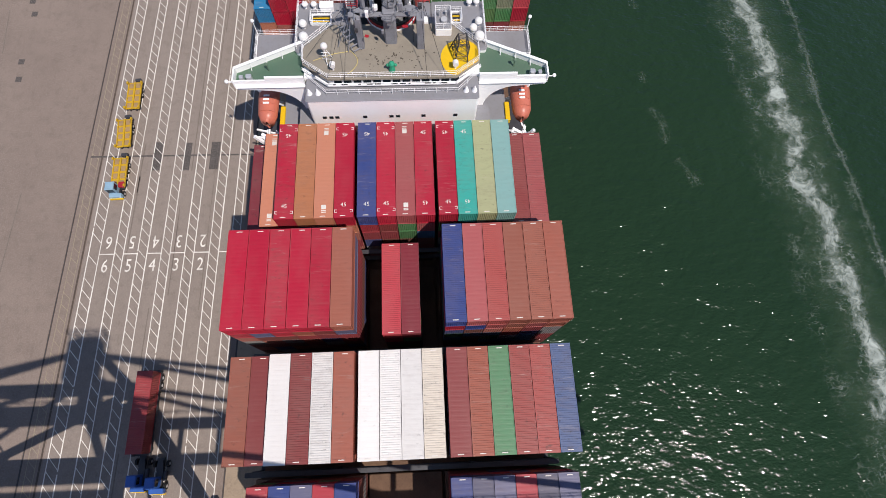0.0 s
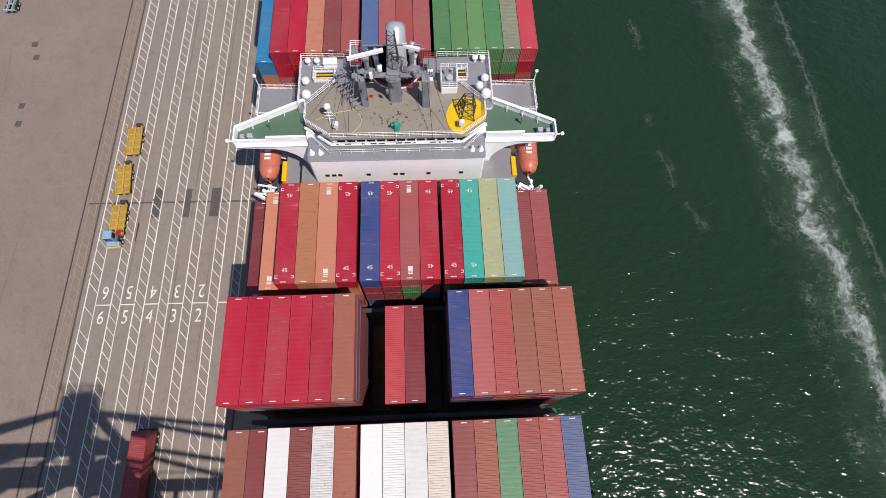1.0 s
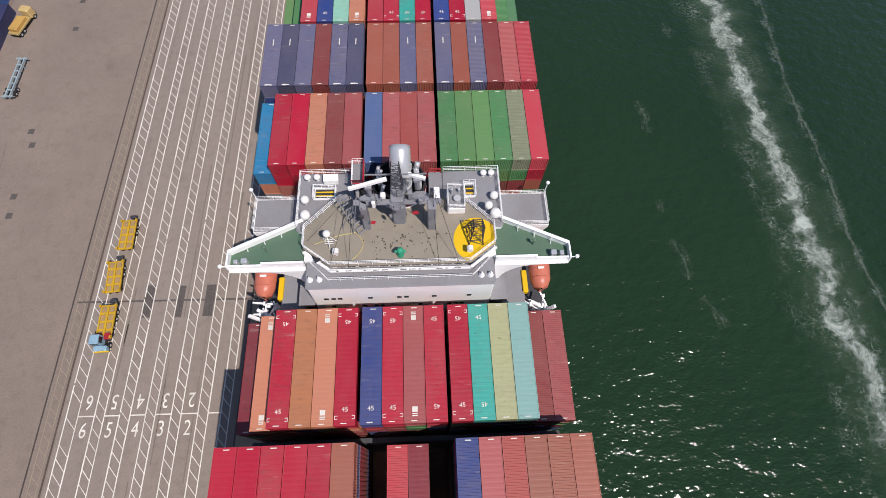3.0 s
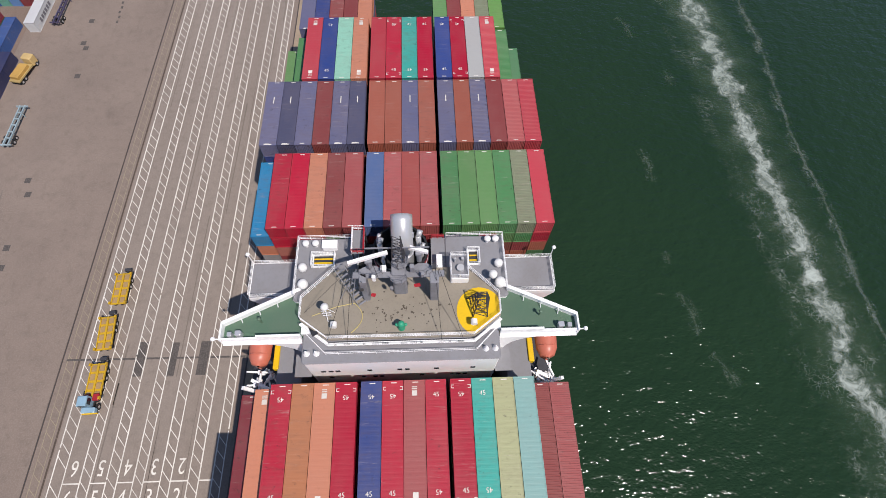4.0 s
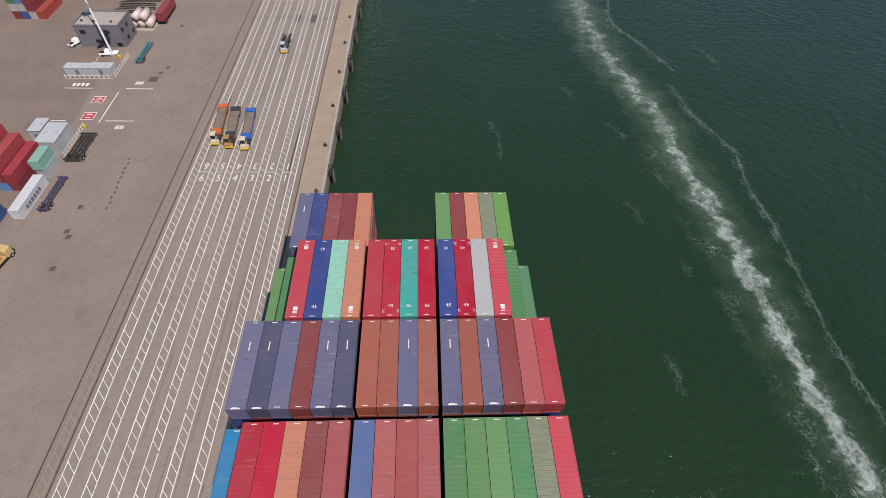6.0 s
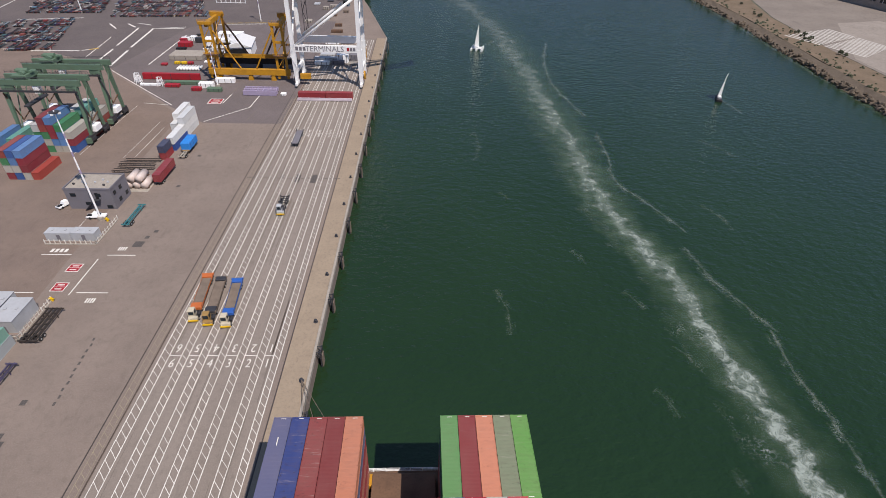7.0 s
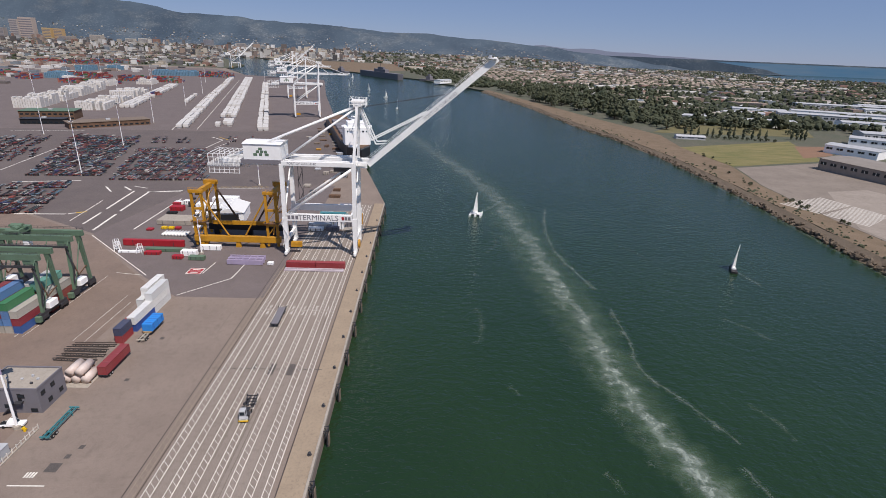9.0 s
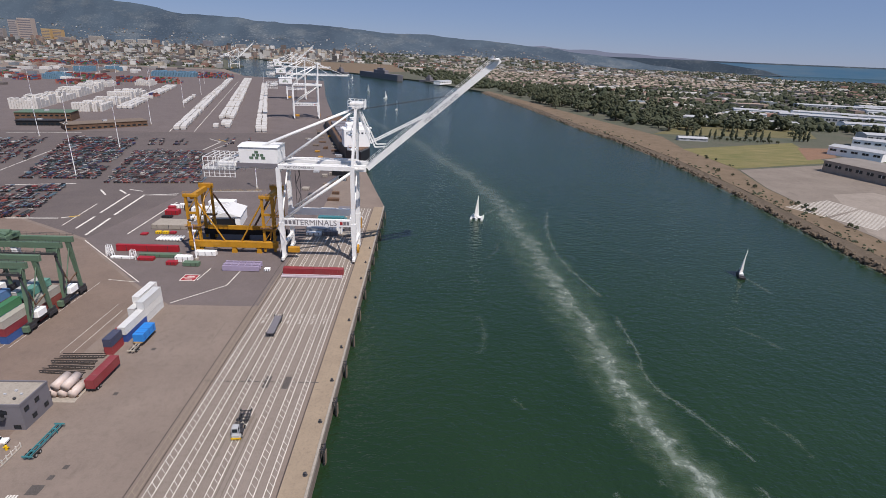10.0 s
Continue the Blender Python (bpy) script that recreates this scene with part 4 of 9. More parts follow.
rails = Build()
rails.rail([(XC - 8.2, 42.4, ZT), (XC + 8.3, 42.4, ZT)], 1.05, 3, 1.6, 0.032)
part("roof_rail", rails, M_WHITE, house)
for s in (-1, 1):
    part("roof_rail", Build().rail([(XC + s * 8.3, 42.4, ZT), (XC + s * 11.5, 44.8, ZT), (XC + s * 11.5, 47.3, ZT), (XC + s * 7.9, 50.9, ZT)], 1.05, 3, 1.1, 0.032), M_WHITE, house)
    part("after_rail", Build().rail([(XC + s * 12.7, 48.0, ZA), (XC + s * 12.7, 55.7, ZA), (XC + s * 5.6, 55.7, ZA)], 1.05, 3, 1.3, 0.032), M_WHITE, house)
    part("front_rail", Build().rail([(XC + s * 0.02, 41.0, ZF), (XC + s * 8.6, 41.0, ZF), (XC + s * 11.2, 43.6, ZF)], 1.0, 2, 1.5, 0.03), M_WHITE, house)
    for k in range(2):
        x = XC + s * (9.7 + k * 1.1)
        part("vent_cowl", Build().tube((x, 41.2, ZF), (x, 41.2, ZF + 0.95), 0.38, 10, 0.06), M_WHITE, house)
part("stair", Build().beam((XL + 0.5, 45.6, ZW), (XL + 2.0, 42.8, ZT + 0.3), 0.7, 0.08), M_STEEL, house)
for k in range(9):
    p = Vector((XC - 6.9 + k * 0.31, 49.7 - k * 0.4, ZT + 3.6 - k * 0.4))
    part("ladder_rung", Build().beam(p + Vector((-0.36, -0.26, 0)), p + Vector((0.36, 0.26, 0)), 0.2, 0.06), M_MAST, house)
for o in (-1, 1):
    e = Vector((0.45, 0.33, 0)) * o
    part("ladder_string", Build().beam(Vector((XC - 6.9, 49.7, ZT + 3.6)) + e, Vector((XC - 4.3, 46.4, ZT + 0.1)) + e, 0.07, 0.14), M_MAST, house)
# yellow winching circle
circ = [(XC + 9.2 + 2.75 * math.cos(i * math.pi / 14), 45.2 + 3.0 * math.sin(i * math.pi / 14)) for i in range(28)]
circ = [(min(x, XC + 11.45), max(y, 42.45 + max(0.0, (x - XC - 8.4) * 0.75))) for x, y in circ]
part("winch_circle", Build().flat(circ, ZT + 0.012), M_BRIGHT_YELLOW, house, "bright yellow painted landing circle")
lat = Build()
base = [(XC + 7.7, 46.8), (XC + 10.4, 46.8), (XC + 10.0, 44.5), (XC + 8.3, 44.5)]
tops = [(XC + 8.7, 46.2), (XC + 9.7, 46.2), (XC + 9.6, 45.3), (XC + 8.8, 45.3)]
for i in range(4):
    p0, p1 = Vector((*base[i], ZT)), Vector((*tops[i], ZT + 3.4))
    q0, q1 = Vector((*base[(i + 1) % 4], ZT)), Vector((*tops[(i + 1) % 4], ZT + 3.4))
    lat.tube(p0, p1, 0.08, 5)
    for k in range(4):
        lat.tube(p0.lerp(p1, k / 4), q0.lerp(q1, (k + 1) / 4), 0.045, 4)
        lat.tube(p0.lerp(p1, (k + 1) / 4), q0.lerp(q1, (k + 1) / 4), 0.045, 4)
part("lattice_tower", lat, M_STEEL, house, "dark steel lattice aerial tower")

# mast, radars and funnel
mast = part("mast", Build().box(XC - 0.8, 47.6, ZT, XC + 0.8, 49.0, ZT + 5.5, 0.2).box(XC - 4.3, 46.9, ZT, XC - 3.5, 48.0, ZT + 5.2, 0.1).box(XC + 3.4, 46.7, ZT, XC + 4.4, 48.0, ZT + 5.2, 0.1), M_MAST, house, "grey steel signal mast")
octo = lambda cx, cy, rx, ry: [(XC + cx + rx * math.cos((i + 0.5) * math.pi / 4), cy + ry * math.sin((i + 0.5) * math.pi / 4)) for i in range(8)]
for cx, cy, rx, ry, z in ((0.0, 47.6, 1.0, 0.85, 5.0), (-3.0, 48.2, 1.4, 0.75, 5.2), (2.6, 48.4, 1.2, 0.75, 5.2), (0.2, 49.0, 1.0, 0.9, 5.9)):
    part("mast_platform", Build().prism(octo(cx, cy, rx, ry), ZT + z - 0.22, ZT + z), M_MAST, mast)
    pr = [(*p, ZT + z) for p in octo(cx, cy, rx * 0.96, ry * 0.96)]
    part("mast_rail", Build().rail(pr[4:] + pr[:1], 0.9, 2, 1.6, 0.025), M_MAST, mast)
part("mast_bridge", Build().box(XC - 5.0, 47.5, ZT + 4.95, XC + 5.0, 48.2, ZT + 5.1), M_MAST, mast)
lt = Build()
for s in (-0.7, 0.7):
    for q in (-0.6, 0.6):
        lt.tube((XC + s, 49.4 + q, ZT + 5.5), (XC + s * 0.6, 49.4 + q * 0.6, ZT + 10.2), 0.07, 5)
for k in range(6):
    z = ZT + 5.5 + k * 0.8
    f = 1 - 0.08 * k
    c = [(-0.7 * f, -0.6 * f), (0.7 * f, -0.6 * f), (0.7 * f, 0.6 * f), (-0.7 * f, 0.6 * f)]
    for i in range(4):
        a, b_ = c[i], c[(i + 1) % 4]
        lt.tube((XC + a[0], 49.4 + a[1], z), (XC + b_[0], 49.4 + b_[1], z), 0.04, 4)
        lt.tube((XC + a[0], 49.4 + a[1], z), (XC + b_[0], 49.4 + b_[1], z + 0.8), 0.04, 4)
part("lattice_top", lt, M_STEEL, mast)
for (x, y, z), ln, ang in (((XC - 3.1, 48.6, ZT + 7.2), 4.3, 16), ((XC + 2.3, 49.3, ZT + 7.4), 2.0, -18)):
    r = part("radar_pedestal", Build().tube((x, y, ZT + 5.5), (x, y, z), 0.3, 8).box(x - 0.4, y - 0.4, z - 0.1, x + 0.4, y + 0.4, z + 0.35, 0.1), M_MAST, mast)
    d = Vector((math.cos(radians(ang)), math.sin(radians(ang)), 0)) * ln / 2
    c = Vector((x, y, z + 0.6))
    part("scanner", Build().beam(c - d, c + d, 0.34, 0.42), M_WHITE, r, "white radar scanner bar")
part("wind_vane", Build().tube((XC, 48.2, ZT + 5.5), (XC, 47.6, ZT + 9.0), 0.04, 4).ball((XC, 47.6, ZT + 9.0), 0.22, 8), M_STEEL, mast)
for x, z in ((XC - 5.0, 2.4), (XC + 4.4, 2.0), (XC - 2.2, 2.6)):
    part("whip_aerial", Build().tube((x, 47.4, ZT + 5.5), (x - 0.2, 47.2, ZT + 6.5 + z), 0.03, 4), M_STEEL, mast)
part("flag", Build().prism([(XC + 1.7, 46.8), (XC + 2.4, 46.9), (XC + 2.3, 47.3), (XC + 1.6, 47.2)], ZT + 3.8, ZT + 3.84), M_RED, mast, "red signal flag")
part("flag", Build().prism([(XC - 3.2, 46.2), (XC - 2.7, 46.1), (XC - 2.6, 46.5), (XC - 3.1, 46.6)], ZT + 3.0, ZT + 3.04), M_RED, mast, "red and white ensign")
for x, y, z, w_, h_ in ((-4.2, 47.0, 3.2, 0.5, 0.6), (-2.6, 47.1, 5.5, 0.4, 0.9), (-1.6, 48.3, 5.5, 0.6, 0.5), (1.5, 48.1, 5.5, 0.5, 1.2), (2.6, 47.4, 5.5, 0.35, 0.7), (3.9, 48.4, 5.5, 0.5, 0.5), (0.0, 47.3, 4.0, 0.6, 0.8), (-0.9, 47.2, 2.6, 0.35, 0.5)):
    part("mast_lamp", Build().box(XC + x - w_ / 2, y - w_ / 2, ZT + z, XC + x + w_ / 2, y + w_ / 2, ZT + z + h_, 0.06).tube((XC + x, y, ZT + z - 0.4), (XC + x, y, ZT + z), 0.06, 5), random.choice((M_MAST, M_STEEL, M_WHITE)), mast)
part("yard_arm", Build().beam((XC - 3.4, 49.5, ZT + 8.2), (XC + 3.4, 49.5, ZT + 8.2), 0.14, 0.14), M_MAST, mast)
for x in (-4.0, 2.95):
    part("mast_ladder", Build().rail([(XC + x, 47.9, ZT), (XC + x, 46.9, ZT + 5.2)], 0.4, 2, 0.5, 0.035), M_STEEL, mast)
for k, (x, y) in enumerate(((-6.2, 48.0), (-7.0, 47.2), (-5.6, 46.4))):
    part("stay", Build().tube((XC - 4.6, 48.4, ZT + 5.4), (XC + x, y, ZT + 0.1), 0.05, 5), M_MAST, mast)
spots = Build()
rq = random.Random(12)
for k in range(70):
    x, y = rq.gauss(-0.6, 2.6), rq.gauss(45.2, 1.2)
    if abs(x) < 5.8 and y > 42.8:
        r = rq.uniform(0.05, 0.15)
        spots.flat([(XC + x + r * math.cos(i) * rq.uniform(0.7, 1.3), y + r * math.sin(i) * rq.uniform(0.7, 1.3)) for i in range(6)], ZT + 0.012)
tagged(part("deck_stains", spots, paint("deck_stain", "5a5349", 0.9, 0.3), house, "dark spots on the tan deck"), kind="stuff")
well = Build()
ringo = [(math.cos(i * math.pi / 16), math.sin(i * math.pi / 16)) for i in range(32)]
for r0, r1, z0, z1 in ((3.35, 3.35, ZA - 6, ZA + 2.2), (3.1, 3.1, ZA + 2.2, ZA - 1.0)):
    n = len(well.v)
    well.add([(XC + r0 * c, 53.0 + r0 * s, z0) for c, s in ringo] + [(XC + r1 * c, 53.0 + r1 * s, z1) for c, s in ringo], [(i, (i + 1) % 32, 32 + (i + 1) % 32, 32 + i) for i in range(32)])
well.add([(XC + r * c, 53.0 + r * s, ZA + 2.2) for r in (3.35, 3.1) for c, s in ringo], [(i, (i + 1) % 32, 32 + (i + 1) % 32, 32 + i) for i in range(32)])
well.flat([(XC + 3.1 * c, 53.0 + 3.1 * s) for c, s in ringo], ZA - 1.0)
cas = part("funnel_casing", well, M_BLACK, house, "sooty black round funnel casing")
for k, m in ((0, M_RED), (1, M_WHITE), (2, M_RED)):
    bn = Build()
    z = ZA + 0.4 + k * 0.5
    bn.add([(XC + 3.38 * c, 53.0 + 3.38 * s, zz) for zz in (z, z + 0.45) for c, s in ringo], [(i, (i + 1) % 32, 32 + (i + 1) % 32, 32 + i) for i in range(32)])
    part("band", bn, m, cas)
# the main exhaust rises and bends aft
way_up = [(52.6, ZA - 1), (52.6, ZA + 2.6), (52.72, ZA + 3.6), (53.1, ZA + 4.6), (53.75, ZA + 5.4), (54.7, ZA + 6.0), (55.3, ZA + 6.25)]
fn, n = Build(), 32
rows = []
for j, (y, z) in enumerate(way_up):
    a, c_ = way_up[max(0, j - 1)], way_up[min(len(way_up) - 1, j + 1)]
    d = Vector((c_[0] - a[0], c_[1] - a[1])).normalized()
    rows += [(XC + 0.3 + 1.28 * c, y + 1.28 * s * d.y, z - 1.28 * s * d.x) for c, s in ringo]
y, z = way_up[-1]
rows += [(XC + 0.3 + 1.12 * c, y + 1.12 * s * d.y - 0.02, z - 1.12 * s * d.x) for c, s in ringo] + [(XC + 0.3 + 1.12 * c, y + 1.12 * s * d.y - 1.2, z - 1.12 * s * d.x - 0.5) for c, s in ringo]
m = len(way_up) + 2
fn.add(rows, [(k * n + i, k * n + (i + 1) % n, (k + 1) * n + (i + 1) % n, (k + 1) * n + i) for k in range(m - 1) for i in range(n)] + [tuple(range((m - 1) * n, m * n))])
part("exhaust_pipe", fn, M_FUNNEL, cas, "shiny silver exhaust stack bent aft", True)
for k in (1, 4):
    y, z = way_up[k]
    part("pipe_flange", Build().tube((XC + 0.3, y, z - 0.08), (XC + 0.3, y, z + 0.08), 1.36, 24) if k == 1 else Build().tube((XC + 1.6, y - 0.3, z - 1.2), (XC + 1.6, y - 0.3, z - 0.2), 0.12, 8), M_FUNNEL, cas)
for x, y, r, z in ((-2.4, 53.0, 0.32, 3.6), (-2.0, 51.2, 0.22, 3.0), (2.2, 53.6, 0.35, 4.2), (2.6, 52.2, 0.22, 3.6), (-2.7, 54.0, 0.22, 2.8)):
    part("exhaust_pipe", Build().tube((XC + x, y, ZA - 1), (XC + x, y, ZA + z), r, 10).tube((XC + x, y, ZA + z), (XC + x + 0.25, y + 0.5, ZA + z + 0.5), r, 10), M_FUNNEL, cas, "", True)
for x0, x1, y0, y1, z in ((-5.8, -4.3, 52.4, 55.6, 2.4), (3.7, 5.38, 48.9, 55.6, 0.0)):
    part("casing_deck", Build().box(XC + x0, y0, ZA + z - 0.15, XC + x1, y1, ZA + z), M_GREY_DECK, house)
for x, y in ((-5.7, 52.5), (-5.7, 55.5), (-4.4, 52.5), (-4.4, 55.5)):
    part("deck_post", Build().box(XC + x - 0.08, y - 0.08, ZA - 1.4, XC + x + 0.08, y + 0.08, ZA + 2.25), M_STEEL, house)
part("casing_rail", Build().rail([(XC - 4.35, 52.4, ZA + 2.4), (XC - 4.35, 55.6, ZA + 2.4)], 1.05, 3, 0.8, 0.06).rail([(XC - 5.8, 52.45, ZA + 2.4), (XC - 4.4, 52.45, ZA + 2.4)], 1.05, 3, 0.8, 0.06), M_RED, house, "red safety rail")
part("casing_rail", Build().rail([(XC - 5.75, 52.4, ZA + 2.4), (XC - 5.75, 55.6, ZA + 2.4), (XC - 4.4, 55.6, ZA + 2.4)], 1.05, 3, 0.8, 0.032), M_WHITE, house)
part("casing_rail", Build().rail([(XC + 3.8, 55.5, ZA), (XC + 5.3, 55.5, ZA)], 1.05, 3, 0.8, 0.05), M_RED, house, "red and white safety rail")
part("locker", Build().box(XC + 4.3, 50.9, ZA, XC + 5.0, 52.6, ZA + 1.3, 0.06), M_WHITE, house)
part("casing_floor", Build().box(XC - 5.39, 47.5, DECK, XC + 5.39, 55.6, ZA - 1.4), M_BLACK, house)
# things on the roof decks
for x, y, r, z, lab in ((-11.66, 49.3, 0.6, ZA, "large"), (-11.87, 51.5, 0.52, ZA, "small"), (11.87, 48.9, 0.66, ZA, "large"), (11.0, 49.6, 0.5, ZA + 0.9, "raised"), (11.9, 51.5, 0.52, ZA, "small")):
    dm = thing("satellite_dome", lab + " white satellite aerial dome on a short post", "aerial dome", pose(XC + x, y, z), "aerial domes on the roof")
    part("post", Build().tube((0, 0, 0), (0, 0, 0.5), 0.3, 8), M_WHITE, dm)
    part("cover", Build().tube((0, 0, 0.45), (0, 0, 0.5 + r * 0.7), r, 16).ball((0, 0, 0.5 + r * 0.7), r, 16, 0.75, True), M_DOME, dm, "", True)
tp = thing("aerial_tripod", "white ball aerial on a white lattice tripod", "aerial", pose(XC - 8.3, 45.2, ZT))
for a in range(3):
    part("leg", Build().tube((0.75 * math.cos(a * 2.1 + 0.5), 0.75 * math.sin(a * 2.1 + 0.5), 0), (0, 0, 2.4), 0.05, 5), M_WHITE, tp)
for z in (0.6, 1.2, 1.8):
    part("brace", Build().tube((0.55, -0.3, z), (-0.55, -0.2, z), 0.035, 4), M_WHITE, tp)
part("ball", Build().ball((0, 0, 2.7), 0.46, 14), M_DOME, tp, "", True)
bn = thing("magnetic_compass", "green-painted compass binnacle on the tan deck", "compass", pose(XC + 0.07, 43.5, ZT))
part("stand", Build().tube((0, 0, 0), (0, 0, 1.1), 0.45, 10, 0.3), M_JADE, bn)
part("hood", Build().ball((0, 0, 1.2), 0.42, 10), M_JADE, bn)
part("sphere", Build().ball((-0.5, 0, 1.0), 0.22, 8), M_JADE, bn)
part("sphere", Build().ball((0.5, 0, 1.0), 0.22, 8), M_JADE, bn)
for x, y in ((-7.5, 43.7), (8.3, 43.6)):
    sl = thing("search_light", "white searchlight on a short pedestal", "searchlight", pose(XC + x, y, ZT), "searchlights")
    part("pedestal", Build().tube((0, 0, 0), (0, 0, 0.8), 0.12, 8), M_WHITE, sl)
    part("drum", Build().tube((0, -0.3, 1.0), (0, 0.3, 1.0), 0.38, 12), M_DOME, sl)
for x, y in ((-11.75, 54.8), (-10.55, 54.8), (10.8, 54.9), (11.8, 54.9)):
    mv = thing("mushroom_vent", "white mushroom ventilator on the grey deck", "vent", pose(XC + x, y, ZA), "mushroom vents")
    part("trunk", Build().tube((0, 0, 0), (0, 0, 0.7), 0.2, 10), M_WHITE, mv)
    part("cap", Build().tube((0, 0, 0.62), (0, 0, 0.8), 0.42, 14).ball((0, 0, 0.8), 0.42, 14, 0.5, True), M_DOME, mv, "", True)
for x, y, w_, d in ((-9.5, 52.6, 2.6, 1.6), (8.9, 52.6, 1.3, 1.9)):
    hb = thing("hatchway", "deck hatchway with yellow steps and white guard rails", "hatchway", pose(XC + x, y, ZA), "hatchways on the after deck")
    for a, b_, c, e in ((-w_ / 2, -d / 2, w_ / 2, -d / 2 + 0.1), (-w_ / 2, d / 2 - 0.1, w_ / 2, d / 2), (-w_ / 2, -d / 2 + 0.1, -w_ / 2 + 0.1, d / 2 - 0.1), (w_ / 2 - 0.1, -d / 2 + 0.1, w_ / 2, d / 2 - 0.1)):
        part("coaming", Build().box(a, b_, 0, c, e, 0.35), M_WHITE, hb)
    # a dark plate on the deck stands in for the shade down the hatch
    part("opening", Build().box(-w_ / 2 + 0.1, -d / 2 + 0.1, 0.0, w_ / 2 - 0.1, d / 2 - 0.1, 0.03), M_STEEL, hb)
    for k in range(5):
        y0 = -d / 2 + 0.2 + k * (d - 0.4) / 5
        part("step", Build().box(-w_ / 2 + 0.15, y0, 0.06 + 0.05 * k, w_ / 2 - 0.15, y0 + 0.18, 0.1 + 0.05 * k), M_BRIGHT_YELLOW if k in (1, 3) else M_STEEL, hb)
    part("guard_rail", Build().rail([(-w_ / 2 - 0.1, -d / 2 - 0.1, 0), (w_ / 2 + 0.1, -d / 2 - 0.1, 0), (w_ / 2 + 0.1, d / 2 + 0.1, 0), (-w_ / 2 - 0.1, d / 2 + 0.1, 0), (-w_ / 2 - 0.1, -d / 2 - 0.1, 0)], 1.05, 3, 0.9, 0.032), M_WHITE, hb)
ac = thing("equipment_box", "white equipment house with a railed grey top", "equipment", pose(XC + 6.97, 50.4, ZA))
part("body", Build().box(-1.07, -1.55, 0, 1.07, 1.55, 2.2, 0.1), M_WHITE, ac)
part("top_plate", Build().box(-0.98, -1.46, 2.2, 0.98, 1.46, 2.24), M_GREY_DECK, ac)
part("top_rail", Build().rail([(-1.0, -1.48, 2.2), (1.0, -1.48, 2.2), (1.0, 1.48, 2.2), (-1.0, 1.48, 2.2), (-1.0, -1.48, 2.2)], 1.0, 3, 0.8, 0.032), M_WHITE, ac)
part("fan", Build().tube((0.1, -0.3, 2.24), (0.1, -0.3, 2.7), 0.45, 12), M_ROOF_GREY, ac)
part("pipe", Build().tube((-0.5, 0.6, 2.24), (-0.5, 0.6, 3.3), 0.12, 8).tube((0.4, 0.8, 2.24), (0.4, 0.8, 2.9), 0.18, 8), M_ROOF_GREY, ac)
bx = thing("vent_box", "white ventilation box on the grey deck", "vent", pose(XC - 8.8, 54.6, ZA))
part("body", Build().box(-0.9, -0.5, 0, 0.9, 0.5, 0.8, 0.08), M_WHITE, bx)
part("lid", Build().box(-0.95, -0.55, 0.8, 0.95, 0.55, 0.88, 0.05), M_WHITE, bx)
for x0, y0, x1, y1 in ((XC - 5.2, 48.0, XC - 8.2, 42.2), (XC - 5.0, 48.0, XC - 6.0, 41.8), (XC + 4.4, 48.0, XC + 7.0, 42.0), (XC + 4.0, 48.0, XC + 4.6, 41.8), (XC - 5.2, 48.2, XC - 11.0, 45.5)):
    wire = thing("aerial_wire", "thin dark aerial wire from the mast to the deck", "wire", None, "aerial wires")
    part("wire", Build().tube((x0, y0, ZT + 6.2), (x1, y1, ZT + 0.3), 0.025, 4), M_BLACK, wire)
hose = thing("hose", "yellow hose lying in a loop on the deck", "hose")
pts = [(XC - 4.9 + 0.5 * math.sin(t * 0.26) - 0.03 * (t - 5) ** 2, 43.0 + 0.36 * t) for t in range(11)] + [(XC - 7.5 - 0.9 * k, 46.2 - 0.35 * k) for k in range(4)]
hb = Build()
for (a0, b0), (a1, b1) in zip(pts, pts[1:]):
    hb.tube((a0, b0, ZT + 0.04), (a1, b1, ZT + 0.04), 0.05, 5)
part("hose_line", hb, paint("hose_yellow", "c9b878", 0.6, 0.2), hose)

